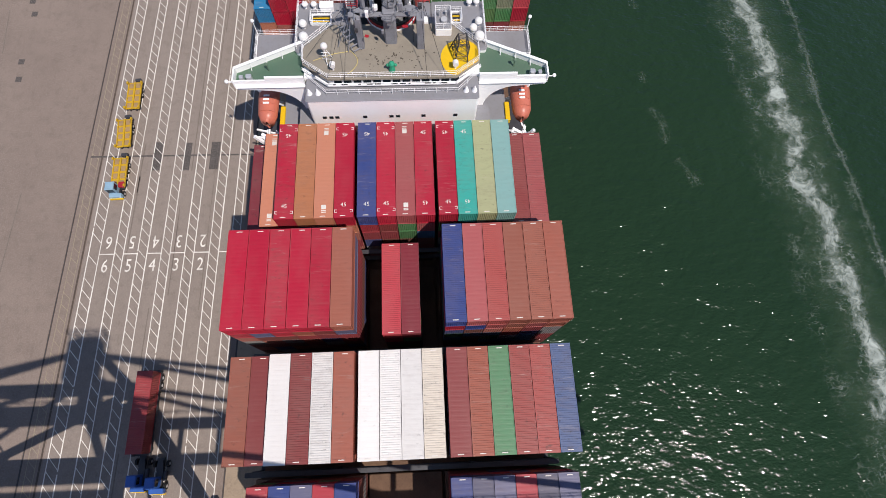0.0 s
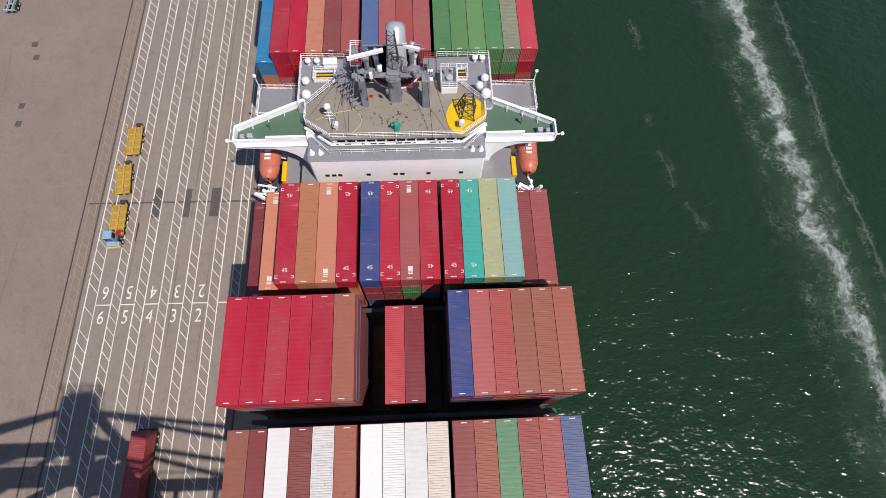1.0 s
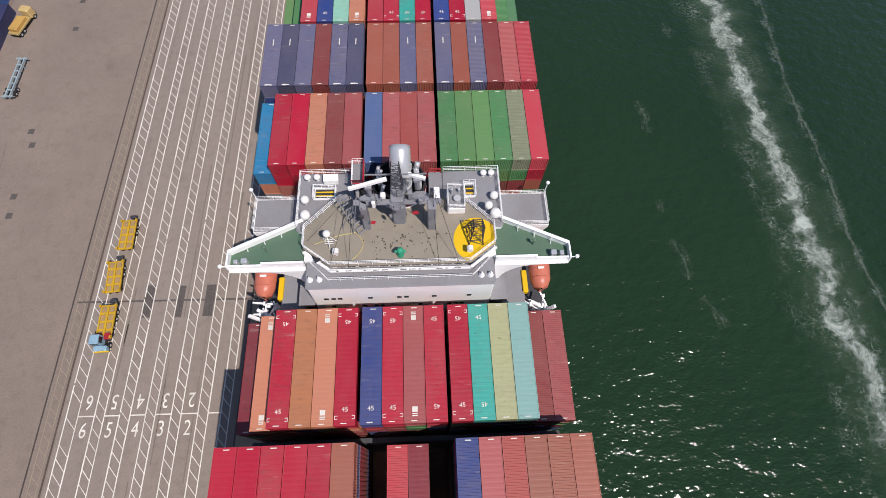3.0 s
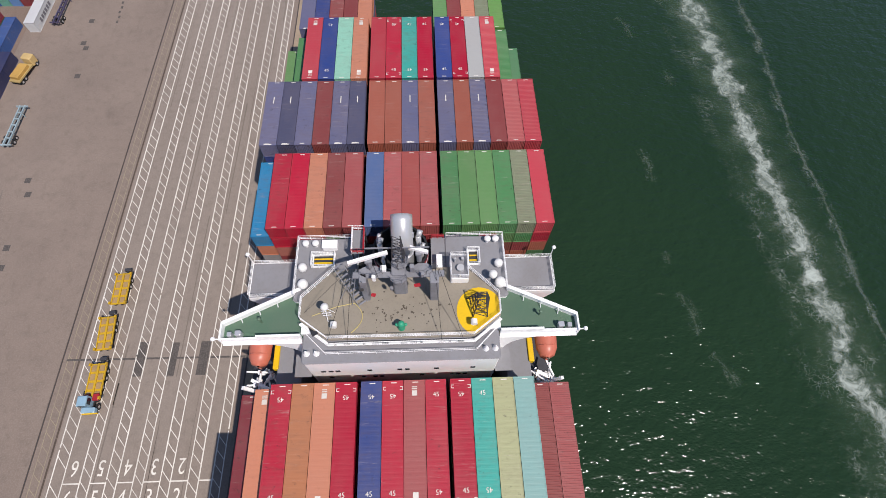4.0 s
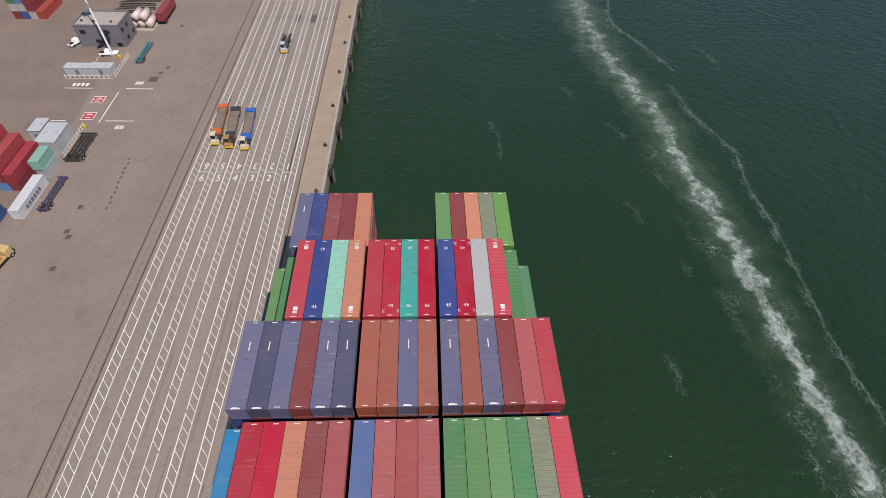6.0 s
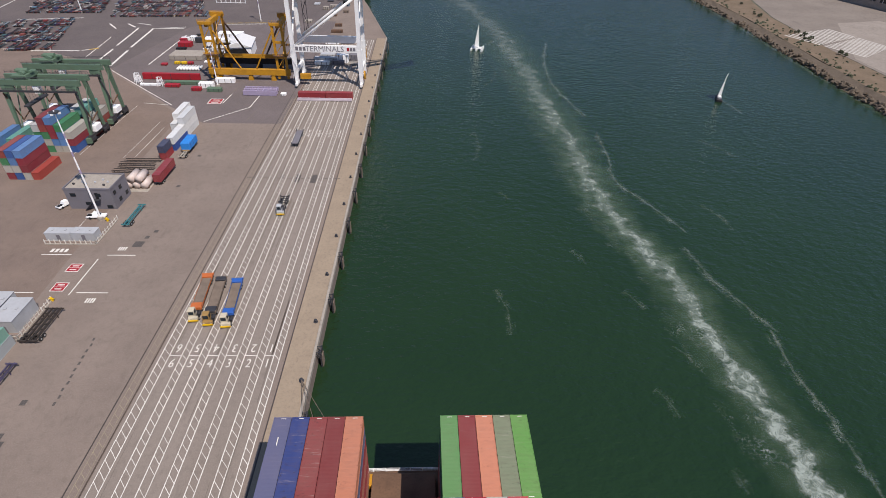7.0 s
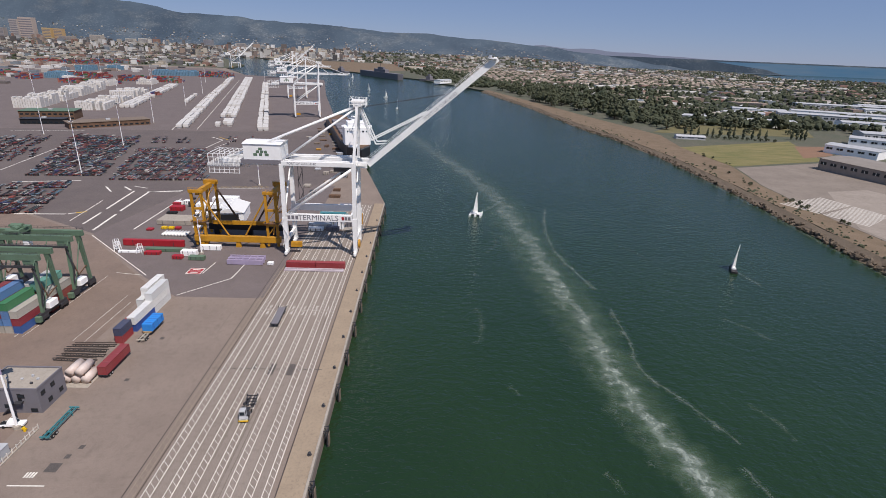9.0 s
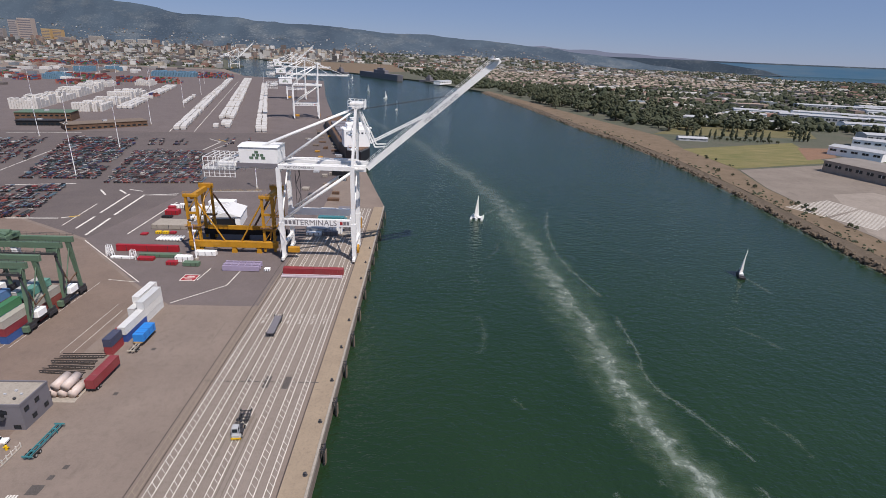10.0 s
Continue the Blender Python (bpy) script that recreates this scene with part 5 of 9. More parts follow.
# lifeboats in their davits
for s in (-1, 1):
    at = pose(XC + s * 18.6, 46.0, 20.6)
    bo = thing("lifeboat", "orange enclosed lifeboat hanging in its davit", "lifeboat", at, "lifeboats")
    prof = [(-4.0, 0.2), (-3.7, 0.95), (-2.8, 1.35), (0, 1.5), (2.6, 1.4), (3.6, 1.0), (4.0, 0.3)]
    hb, cb = Build(), Build()
    sec = [(-1, 0.9), (-0.85, 0.2), (-0.4, -0.35), (0, -0.5), (0.4, -0.35), (0.85, 0.2), (1, 0.9)]
    sec2 = [(1, 0.9), (0.95, 1.5), (0.6, 2.1), (0, 2.3), (-0.6, 2.1), (-0.95, 1.5), (-1, 0.9)]
    for bld, sc in ((hb, sec), (cb, sec2)):
        p = [(x * w_, y, 1.0 + z * (0.55 + 0.45 * w_ / 1.5)) for y, w_ in prof for x, z in sc]
        n = len(sc)
        bld.add(p, [(i * n + j, i * n + j + 1, (i + 1) * n + j + 1, (i + 1) * n + j) for i in range(len(prof) - 1) for j in range(n - 1)] + [tuple(range(n)), tuple(range((len(prof) - 1) * n + n - 1, (len(prof) - 1) * n - 1, -1))])
    part("boat_hull", hb, M_ORANGE, bo, "", True)
    part("canopy", cb, M_ORANGE, bo, "", True)
    for k in range(3):
        part("marking", Build().box(-0.42, -0.3 - k * 0.62, 3.27, 0.42, -0.02 - k * 0.62, 3.35), M_WHITE, bo)
    for k in range(5):
        y = -2.6 + 1.25 * k
        part("canopy_rib", Build().beam((-1.1, y, 2.95), (-0.55, y, 3.26), 0.07, 0.07).beam((-0.55, y, 3.26), (0.55, y, 3.26), 0.07, 0.07).beam((0.55, y, 3.26), (1.1, y, 2.95), 0.07, 0.07), M_ORANGE, bo)
    part("hatch", Build().prism([(0.36 * math.cos(i * math.pi / 6), 2.0 + 0.36 * math.sin(i * math.pi / 6)) for i in range(12)], 3.1, 3.4, 0.05), M_DOME, bo)
    dv = thing("lifeboat_davit", "white steel lifeboat davit with curved arms", "davit", pose(XC + s * 18.2, 40.6, DECK + 0.1), "davits")
    for y in (-1.2, 6.6):
        part("arm", Build().beam((-s * 2.4, y, 9.5), (s * 0.2, y - 0.4, 12.0), 0.45, 0.5).beam((s * 0.2, y - 0.4, 12.0), (s * 1.6, y - 0.3, 14.6), 0.4, 0.4).beam((-s * 2.2, y, 4.0), (-s * 2.4, y, 9.6), 0.5, 0.5), M_WHITE, dv)
    part("winch", Build().box(-1.0, -2.4, 7.8, 0.8, -1.0, 9.0, 0.2).tube((-0.6, -3.1, 8.4), (0.8, -3.1, 8.4), 0.5, 10), M_WHITE, dv)
    part("platform", Build().box(-2.8, -5.0, 7.4, 1.8, 8.4, 7.7), M_STEEL, dv)
    part("platform_rail", Build().rail([(-2.6 * s, -4.9, 7.7), (1.7 * s, -4.9, 7.7), (1.7 * s, -1.0, 7.7)], 1.05, 3, 1.0, 0.05), M_WHITE, dv)
    for k in range(14):
        a = Vector((random.uniform(-1.4, 1.3), random.uniform(-3.6, 1.6), random.uniform(9.2, 13.4)))
        d = Vector((random.uniform(-1, 1), random.uniform(-1.4, 1.4), random.uniform(-0.7, 0.7))).normalized() * random.uniform(0.7, 1.7)
        part("davit_link", Build().beam(a - d, a + d, 0.2, 0.24).tube(a, a + Vector((0.3, 0, 0)), 0.32, 8), M_WHITE, dv)
    part("swing_arm", Build().beam((-1.2, -0.2, 13.0), (1.2, -1.4, 12.4), 0.4, 0.4).beam((1.2, -1.4, 12.4), (0.6, -3.2, 11.4), 0.35, 0.35), M_WHITE, dv)
    part("yellow_step", Build().box(-s * 1.75 - 0.35, 1.0, 12.6, -s * 1.75 + 0.35, 4.2, 13.4, 0.1), M_BRIGHT_YELLOW, dv, "yellow boarding platform")
    part("column", Build().box(-2.2, 6.0, 0, -1.6, 6.6, 7.5).box(0.8, 6.0, 0, 1.4, 6.6, 7.5).box(-2.2, -4.4, 0, -1.6, -3.8, 7.5).box(0.8, -4.4, 0, 1.4, -3.8, 7.5), M_STEEL, dv)
# mooring lines from the stern
for x0, z0, u, v in ((XC - 12, 8.0, -27.4, 139.1), (XC - 7, 8.0, -27.4, 139.1), (XC - 16, 8.0, -27.4, 139.1)):
    ml = thing("mooring_line", "pale mooring rope from the stern to a bollard", "rope", None, "mooring lines")
    x1, y1 = quay_xy(u, v)
    b = Build()
    last = None
    for i in range(13):
        t = i / 12
        p = (x0 + (x1 - x0) * t, 113.8 + (y1 - 113.8) * t, z0 + (0.5 - z0) * t - 2.2 * 4 * t * (1 - t) * 0.5)
        if last:
            b.tube(last, p, 0.06, 5)
        last = p
    part("rope", b, M_WOOD, ml)

# ---- vehicles and boxes on the quay ----
def wheel_pair(parent, x, y, r=0.5, gap=1.0, name="wheel"):
    for s in (-1, 1):
        w = part(name, Build().tube((x + s * gap - 0.17, y, r), (x + s * gap + 0.17, y, r), r, 12), M_TYRE, parent)
        part("hub", Build().tube((x + s * (gap + 0.14), y, r), (x + s * (gap + 0.19), y, r), r * 0.5, 8), M_FUNNEL, w)


def bomb_cart(at, material, label, length=7.4, group="yard trailers on the quay"):
    """A yard trailer with cross bars and raised corner guides; it points to -y."""
    t = thing("yard_trailer", label, "trailer", at, group)
    for x in (-0.55, 0.55):
        part("main_beam", Build().box(x - 0.12, -length / 2, 0.9, x + 0.12, length / 2, 1.25), M_STEEL, t)
    n = max(4, round(length / 1.45))
    for k in range(n):
        y = -length / 2 + 0.2 + k * (length - 0.4) / (n - 1)
        part("cross_beam", Build().box(-1.25, y - 0.13, 1.25, 1.25, y + 0.13, 1.42), material, t)
    for x in (-1.28, 1.1):
        part("side_beam", Build().box(x, -length / 2, 1.2, x + 0.18, length / 2, 1.5, 0.04), material, t)
    for x in (-1, 1):
        for y in (-1, 1):
            part("corner_guide", Build().prism([(x * 1.3 - 0.16, y * (length / 2 - 0.25) - 0.22), (x * 1.3 + 0.16, y * (length / 2 - 0.25) - 0.22), (x * 1.3 + 0.16, y * (length / 2 - 0.25) + 0.22), (x * 1.3 - 0.16, y * (length / 2 - 0.25) + 0.22)], 1.45, 1.95, 0.08), material, t)
    for y in (length / 2 - 1.2, length / 2 - 2.4):
        wheel_pair(t, 0, y)
    for x in (-0.6, 0.6):
        part("landing_leg", Build().box(x - 0.1, -length / 2 + 1.3, 0, x + 0.1, -length / 2 + 1.5, 0.95), M_STEEL, t)
        part("tail_light", Build().box(x * 1.4 - 0.15, length / 2 + 0.0, 1.0, x * 1.4 + 0.15, length / 2 + 0.06, 1.15), M_RED, t)
    return t


def yard_tractor(at, material, label, group="yard tractors"):
    """A terminal tractor with an offset cab; it faces -y."""
    t = thing("yard_tractor", label, "tractor", at, group)
    part("chassis", Build().box(-0.5, -2.6, 0.6, 0.5, 2.4, 0.95), M_STEEL, t)
    part("cab", Build().prism([(-1.15, -1.9), (0.35, -1.9), (0.35, -0.3), (-1.15, -0.3)], 0.9, 3.0, 0.12), material, t)
    part("windscreen", Build().box(-1.0, -1.93, 1.7, 0.2, -1.89, 2.7), M_GLASS, t)
    part("side_window", Build().box(0.34, -1.6, 1.8, 0.375, -0.6, 2.7), M_GLASS, t)
    part("hood", Build().box(-1.1, -2.7, 0.7, 1.1, -1.9, 1.5, 0.12), material, t)
    part("bumper", Build().box(-1.2, -2.85, 0.5, 1.2, -2.7, 0.85), M_BRIGHT_YELLOW, t)
    part("fuel_tank", Build().tube((0.85, -0.9, 0.8), (0.85, 0.5, 0.8), 0.32, 10), M_STEEL, t)
    part("fifth_wheel", Build().prism([(-0.5, 0.8), (0.5, 0.8), (0.4, 2.0), (-0.4, 2.0)], 0.95, 1.15), M_STEEL, t)
    for x in (-0.9, 0.7):
        part("head_light", Build().box(x, -2.74, 1.05, x + 0.25, -2.695, 1.2), M_DOME, t)
    wheel_pair(t, 0, -1.7)
    wheel_pair(t, 0, 1.5)
    return t


M_PALE_BLUE = paint("cab_pale_blue", "8fb0c4", 0.5, 0.25, "5a6a74", 0.6)
M_CART = paint("cart_yellow", "c7a01c", 0.5, 0.3, "7a5f30", 0.8)
M_CART_PANEL = paint("cart_panel", "a88a5c", 0.7, 0.4, "6f5a44", 0.6)


def flat_cart(at, label):
    """A short yellow flat trailer: edge frame, centre beam and two rows of worn panels."""
    c = bomb_cart(at, M_CART, label, 6.1)
    part("centre_beam", Build().box(-0.16, -3.0, 1.36, 0.16, 3.0, 1.56, 0.03), M_CART, c)
    for x in (-0.63, 0.63):
        for k in range(4):
            y = -2.2 + k * 1.47
            part("deck_panel", Build().box(x - 0.4, y - 0.52, 1.34, x + 0.4, y + 0.52, 1.46, 0.04), M_CART_PANEL, c)
    part("deck_plate", Build().box(-1.12, -3.0, 1.26, 1.12, 3.0, 1.35), M_CART, c)
    part("tow_bar", Build().beam((0.2, 2.9, 0.9), (0.3, 3.9, 0.8), 0.25, 0.2).box(-0.3, 3.6, 0.7, 0.8, 4.2, 1.1, 0.08), M_STEEL, c)
    return c


flat_cart(on_quay(-55.9, 62.2, 0, 3), "yellow flat yard trailer standing empty on the truck lane")
flat_cart(on_quay(-56.4, 53.9, 0, 6), "yellow flat yard trailer with a tow bar")
t = flat_cart(on_quay(-55.9, 45.6, 0, 3), "yellow flat yard trailer with red end guides hitched to a tractor")
for x in (-0.75, 0.75):
    part("red_guide", Build().box(x - 0.5, -3.2, 1.47, x + 0.5, -2.1, 1.8, 0.1), M_RED, t)
yard_tractor(on_quay(-56.0, 43.3, 0, 3), M_PALE_BLUE, "pale blue yard tractor with a white roof")
for u, v, m, tm, nm in ((-56.9, 165.9, M_TRUCK_ORANGE, M_TRUCK_ORANGE, "orange"), (-53.1, 164.6, M_STEEL, M_WOOD, "grey"), (-48.8, 164.0, M_BLUE, M_BLUE, "blue")):
    at = on_quay(u, v, 0, 6)
    t = bomb_cart(at, tm, nm + " long yard trailer with solid ends and a worn deck", 13.4)
    part("deck_plate", Build().box(-1.2, -4.6, 1.42, 1.2, 5.0, 1.5), M_WOOD, t)
    part("end_box", Build().box(-1.25, -6.6, 1.42, 1.25, -4.7, 2.0, 0.1), m, t)
    part("end_box", Build().box(-1.25, 5.1, 1.42, 1.25, 6.6, 1.9, 0.1), m, t)
    yard_tractor(at @ pose(0, -7.0, 0), paint("cab_cream", "c9bfa8", 0.5, 0.3) if nm != "grey" else paint("cab_tan", "a07f4a", 0.5, 0.3), nm + " trailer's yard tractor with a pale cab")
t = bomb_cart(on_quay(-51.2, 255.8, 0, 2), M_STEEL, "dark grey yard trailer with a worn grey deck", 12.4)
part("deck_plate", Build().box(-1.15, -5.9, 1.42, 1.15, 5.8, 1.5), M_WALL_GREY, t)
bomb_cart(on_quay(-46.3, 209.8, 0, 4), M_STEEL, "small grey dolly on the truck lane", 4.2)
yard_tractor(on_quay(-46.1, 205.0, 0, 4), M_ROOF_GREY, "pale grey yard tractor parked on the lane")
# a truck with a red container under the crane beside the ship
t = bomb_cart(on_quay(-44.4, 3.2), M_STEEL, "dark steel chassis under a red container", 13.0)
container("9a3036", 12.19, 2.59, on_quay(-44.4, 3.2, 1.5), "worn red steel container on a truck chassis", True, "containers on the quay")
yard_tractor(on_quay(-44.4, -5.6), M_BLUE, "blue yard tractor pulling a red container")
yard_tractor(on_quay(-41.6, -6.0), M_BLUE, "blue yard tractor waiting beside the crane")


# ---- quay crane ----
def quay_crane(at, label, boom_up=True):
    """A ship-to-shore crane. Local x goes to the water, y along the quay; the rails lie at x = -15.25 and 15.25."""
    c = thing("quay_crane", label, "crane", at, "quay cranes")
    m = M_CRANE_WHITE
    for x in (-15.25, 15.25):
        top = 41.0 if x < 0 else 42.0
        for y in (-8, 8):
            leg = part("leg", Build().prism([(x - 0.75, y - 0.7), (x + 0.75, y - 0.7), (x + 0.75, y + 0.7), (x - 0.75, y + 0.7)], 2.2, 17.5, 0, [(x - 1.15, y - 0.9), (x + 1.15, y - 0.9), (x + 1.15, y + 0.9), (x - 1.15, y + 0.9)]).box(x - 0.85, y - 0.75, 17.5, x + 0.85, y + 0.75, top), m, c)
            bogie = part("bogie", Build().box(x - 0.6, y - 3.2, 1.0, x + 0.6, y + 3.2, 2.2, 0.2), m, c)
            for k in range(6):
                part("wheel", Build().tube((x - 0.2, y - 2.75 + k * 1.1, 0.5), (x + 0.2, y - 2.75 + k * 1.1, 0.5), 0.45, 10), M_STEEL, bogie)
        part("sill_beam", Build().box(x - 0.6, -7.2, 6.0, x + 0.6, 7.2, 7.6), m, c)
    for y in (-8, 8):
        part("portal_beam", Build().box(-14.3, y - 0.8, 16.2, 14.3, y + 0.8, 19.2), m, c)
        part("upper_beam", Build().box(-15.2, y - 0.7, 40.6, 15.2, y + 0.7, 42.4, 0.15), m, c)
        part("diagonal", Build().tube((-13.6, y, 19.4), (14.4, y, 39.6), 0.62, 10), m, c, "", True)
        part("a_frame_leg", Build().beam((15.3, y, 42.0), (16.6, y * 0.45, 65.5), 1.1, 1.1), m, c)
    for x in (-15.25, 15.25):
        part("cross_beam", Build().box(x - 0.6, -7.3, 39.0, x + 0.6, 7.3, 40.4), m, c)
        part("cross_brace", Build().tube((x, -7.4, 19.0), (x, 7.4, 38.8), 0.35, 8), m, c)
    apex = part("apex_platform", Build().box(15.0, -4.2, 65.2, 18.6, 4.2, 65.8, 0.2), m, c)
    part("apex_rail", Build().rail([(15.1, -4.1, 65.8), (18.5, -4.1, 65.8), (18.5, 4.1, 65.8), (15.1, 4.1, 65.8), (15.1, -4.1, 65.8)], 1.1, 3, 1.3, 0.06), m, apex)
    part("sheave", Build().tube((16.8, -2.5, 66.6), (16.8, 2.5, 66.6), 0.9, 14), m, apex)
    part("service_hoist", Build().beam((16.8, 0, 66.0), (13.5, 0, 69.0), 0.3, 0.3).tube((16.8, 0, 65.8), (16.8, 0, 68.5), 0.15), m, apex)
    for z in (48.0, 54.0, 60.0):
        part("mast_landing", Build().box(12.4, -2.2, z, 15.4, 2.2, z + 0.15), m, c)
        part("landing_rail", Build().rail([(12.5, -2.1, z + 0.15), (12.5, 2.1, z + 0.15), (15.3, 2.1, z + 0.15)], 1.1, 2, 1.4, 0.07), m, c)
        part("mast_tie", Build().beam((15.7, -5.6 + (z - 42) * 0.18, z), (15.7, 5.6 - (z - 42) * 0.18, z), 0.5, 0.6), m, c)
    part("hoist_house", Build().box(14.0, -3.4, 65.8, 19.4, 3.4, 67.6, 0.3), m, apex)
    part("apex_lattice", Build().rail([(13.6, -4.4, 65.0), (20.0, -4.4, 65.0), (20.0, 4.4, 65.0), (13.6, 4.4, 65.0)], 3.4, 3, 1.6, 0.1), m, apex)
    for y in (-4.0, 4.0):
        part("girder", Build().box(-41.0, y - 0.55, 39.6, 20.6, y + 0.55, 42.2, 0.1), m, c)
        part("walkway", Build().box(-41.0, y * 1.35 - 0.5, 41.0, 20, y * 1.35 + 0.5, 41.08), m, c)
        part("walkway_rail", Build().rail([(-41.0, y * 1.5, 41.08), (20, y * 1.5, 41.08)], 1.1, 2, 2.4, 0.06), m, c)
        part("back_stay", Build().tube((16.4, y * 0.6, 65.3), (-37.5, y, 42.4), 0.42, 8), m, c, "", True)
        part("inner_stay", Build().tube((16.2, y * 0.7, 64.6), (-14.6, y * 1.8, 42.6), 0.42, 8), m, c, "", True)
    part("end_tie", Build().box(-41.2, -4.6, 39.8, -40.4, 4.6, 41.8), m, c)
    part("back_platform", Build().box(-46.5, -7.0, 38.9, -33.0, 7.0, 39.1), M_GREY_DECK, c)
    part("back_rail", Build().rail([(-46.4, -6.9, 39.1), (-33, -6.9, 39.1)], 1.2, 3, 1.4, 0.07).rail([(-46.4, 6.9, 39.1), (-46.4, -6.9, 39.1)], 1.2, 3, 1.4, 0.07).rail([(-46.4, 6.9, 39.1), (-33, 6.9, 39.1)], 1.2, 3, 1.4, 0.07), m, c)
    fr = Build()
    for k in range(7):
        x = -46.0 + k * 2.1
        for y in (-6.6, 6.6):
            fr.box(x - 0.12, y - 0.12, 36.0, x + 0.12, y + 0.12, 44.4)
        fr.box(x - 0.1, -6.6, 44.2, x + 0.1, 6.6, 44.4)
    for z in (36.2, 37.6, 42.8, 44.3):
        for y in (-6.6, 6.6):
            fr.box(-46.1, y - 0.08, z - 0.08, -33.2, y + 0.08, z + 0.08)
    part("service_frame", fr, m, c)
    mh = part("machinery_house", Build().prism([(-31.2, -6.4), (-15.6, -6.4), (-15.6, 6.4), (-31.2, 6.4)], 42.3, 48.8, 0.3), m, c)
    part("house_roof", Build().prism([(-31.6, -6.8), (-15.2, -6.8), (-15.2, 6.8), (-31.6, 6.8)], 48.8, 49.5, 0, [(-31.6, -1.0), (-15.2, -1.0), (-15.2, 1.0), (-31.6, 1.0)]), m, mh)
    part("house_base", Build().box(-32.4, -7.0, 40.6, -14.8, 7.0, 42.28), M_WALL_GREY, mh)
    for k, (x, z, w_) in enumerate(((-24.0, 46.8, 1.5), (-25.2, 45.6, 1.3), (-23.5, 45.6, 1.3), (-21.9, 45.6, 1.3), (-26.2, 44.4, 1.6), (-24.0, 44.4, 1.3), (-21.4, 44.4, 1.6))):
        part("emblem_block", Build().box(x - w_ / 2, -6.46, z - 0.55, x + w_ / 2, -6.4, z + 0.55), M_GREEN_CRANE, mh)
    part("ladder_tower", Build().box(-12.6, 8.8, 19, -12.4, 9.0, 41).box(-10.6, 8.8, 19, -10.4, 9.0, 41).rail([(-12.5, 8.9, 19), (-10.5, 8.9, 24), (-12.5, 8.9, 29), (-10.5, 8.9, 34), (-12.5, 8.9, 39)], 1.0, 2, 1.5, 0.06), M_STEEL, c)
    part("stair_tower", Build().rail([(-16.6, -9.2, 4), (-14.2, -9.2, 9), (-16.6, -9.2, 14), (-14.2, -9.2, 19)], 1.0, 2, 1.2, 0.06).rail([(13.4, 1.0, 42.4), (15.0, 1.5, 48), (13.6, 1.5, 54), (15.6, 1.0, 60), (15.2, 1, 65)], 1.0, 2, 1.2, 0.07), m, c)
    tx = 0.0 if boom_up else 6.0
    part("operator_cab", Build().box(tx + 8.2, -1.6, 34.6, tx + 11.2, 1.6, 37.4, 0.25), m, c)
    part("cab_window", Build().box(tx + 8.6, -1.64, 34.9, tx + 10.8, -1.59, 36.8), M_GLASS, c)
    part("trolley", Build().box(tx + 6.0, -4.2, 37.6, tx + 12.5, 4.2, 39.3, 0.2), M_STEEL, c)
    part("cable_reel", Build().tube((16.2, -4, 4.6), (16.9, -4, 4.6), 2.0, 20), M_YELLOW, c)
    part("access_box", Build().box(-14.0, -6.6, 3.0, -9.0, -5.0, 5.4, 0.2), M_YELLOW, c)
    letters("TERMINALS", 3.45, M_WALL_GREY, c, pose(-0.6, -8.83, 17.7, 90), "lettering", 0.02)
    letters("PORT OF OAKLAND", 1.35, M_WALL_GREY, c, pose(-6.5, -8.73, 41.5, 90), "lettering", 0.02)
    for k in range(3):
        part("emblem_bar", Build().box(-13.9 + k * 1.7, -8.85, 16.9, -12.7 + k * 1.7, -8.8, 18.6), M_WALL_GREY, c)
        part("name_bar", Build().box(9.6 + k * 1.4, -8.85, 17.0, 10.7 + k * 1.4, -8.8, 18.5), M_RED if k == 0 else M_WALL_GREY, c)
    hinge, ang = Vector((21.0, 0, 40.6)), radians(40.6 if boom_up else 0.0)
    d = Vector((math.cos(ang), 0, math.sin(ang)))
    n = Vector((-math.sin(ang), 0, math.cos(ang)))
    boom = part("boom", Build().beam(hinge + Vector((0, -2.7, 0)), hinge + d * 70 + Vector((0, -2.7, 0)), 0.9, 2.0).beam(hinge + Vector((0, 2.7, 0)), hinge + d * 70 + Vector((0, 2.7, 0)), 0.9, 2.0), m, c)
    for k in range(12):
        p = hinge + d * (3 + k * 6.0)
        part("boom_tie", Build().beam(p + Vector((0, -2.4, 0)), p + Vector((0, 2.4, 0)), 0.5, 0.8), m, boom)
    rl = Build()
    for s in (-3.5, 3.5):
        a = hinge + n * 1.2 + Vector((0, s, 0))
        for k in range(28):
            p = a + d * (k * 2.5)
            rl.tube(p, p + n * 1.2, 0.06, 4)
        for h in (0.6, 1.2):
            rl.tube(a + n * h, a + d * 69 + n * h, 0.06, 4)
    part("boom_rail", rl, m, boom)
    tip = hinge + d * 68.5
    part("tip_platform", Build().beam(tip + n * 1.4 + Vector((0, -5, 0)), tip + n * 1.4 + Vector((0, 5, 0)), 3.5, 0.3).beam(tip + n * 2.4 + Vector((0, -4, 0)), tip + n * 2.4 + Vector((0, 4, 0)), 0.2, 1.2), m, boom)
    letters("PORT OF OAKLAND", 1.9, M_WALL_GREY, boom, Matrix.Translation(hinge + d * 40 + Vector((0, -3.18, 0))) @ pose(0, 0, 0, 90) @ pose(0, 0, 0, 0, 0, math.degrees(ang)), "lettering", 0.02)
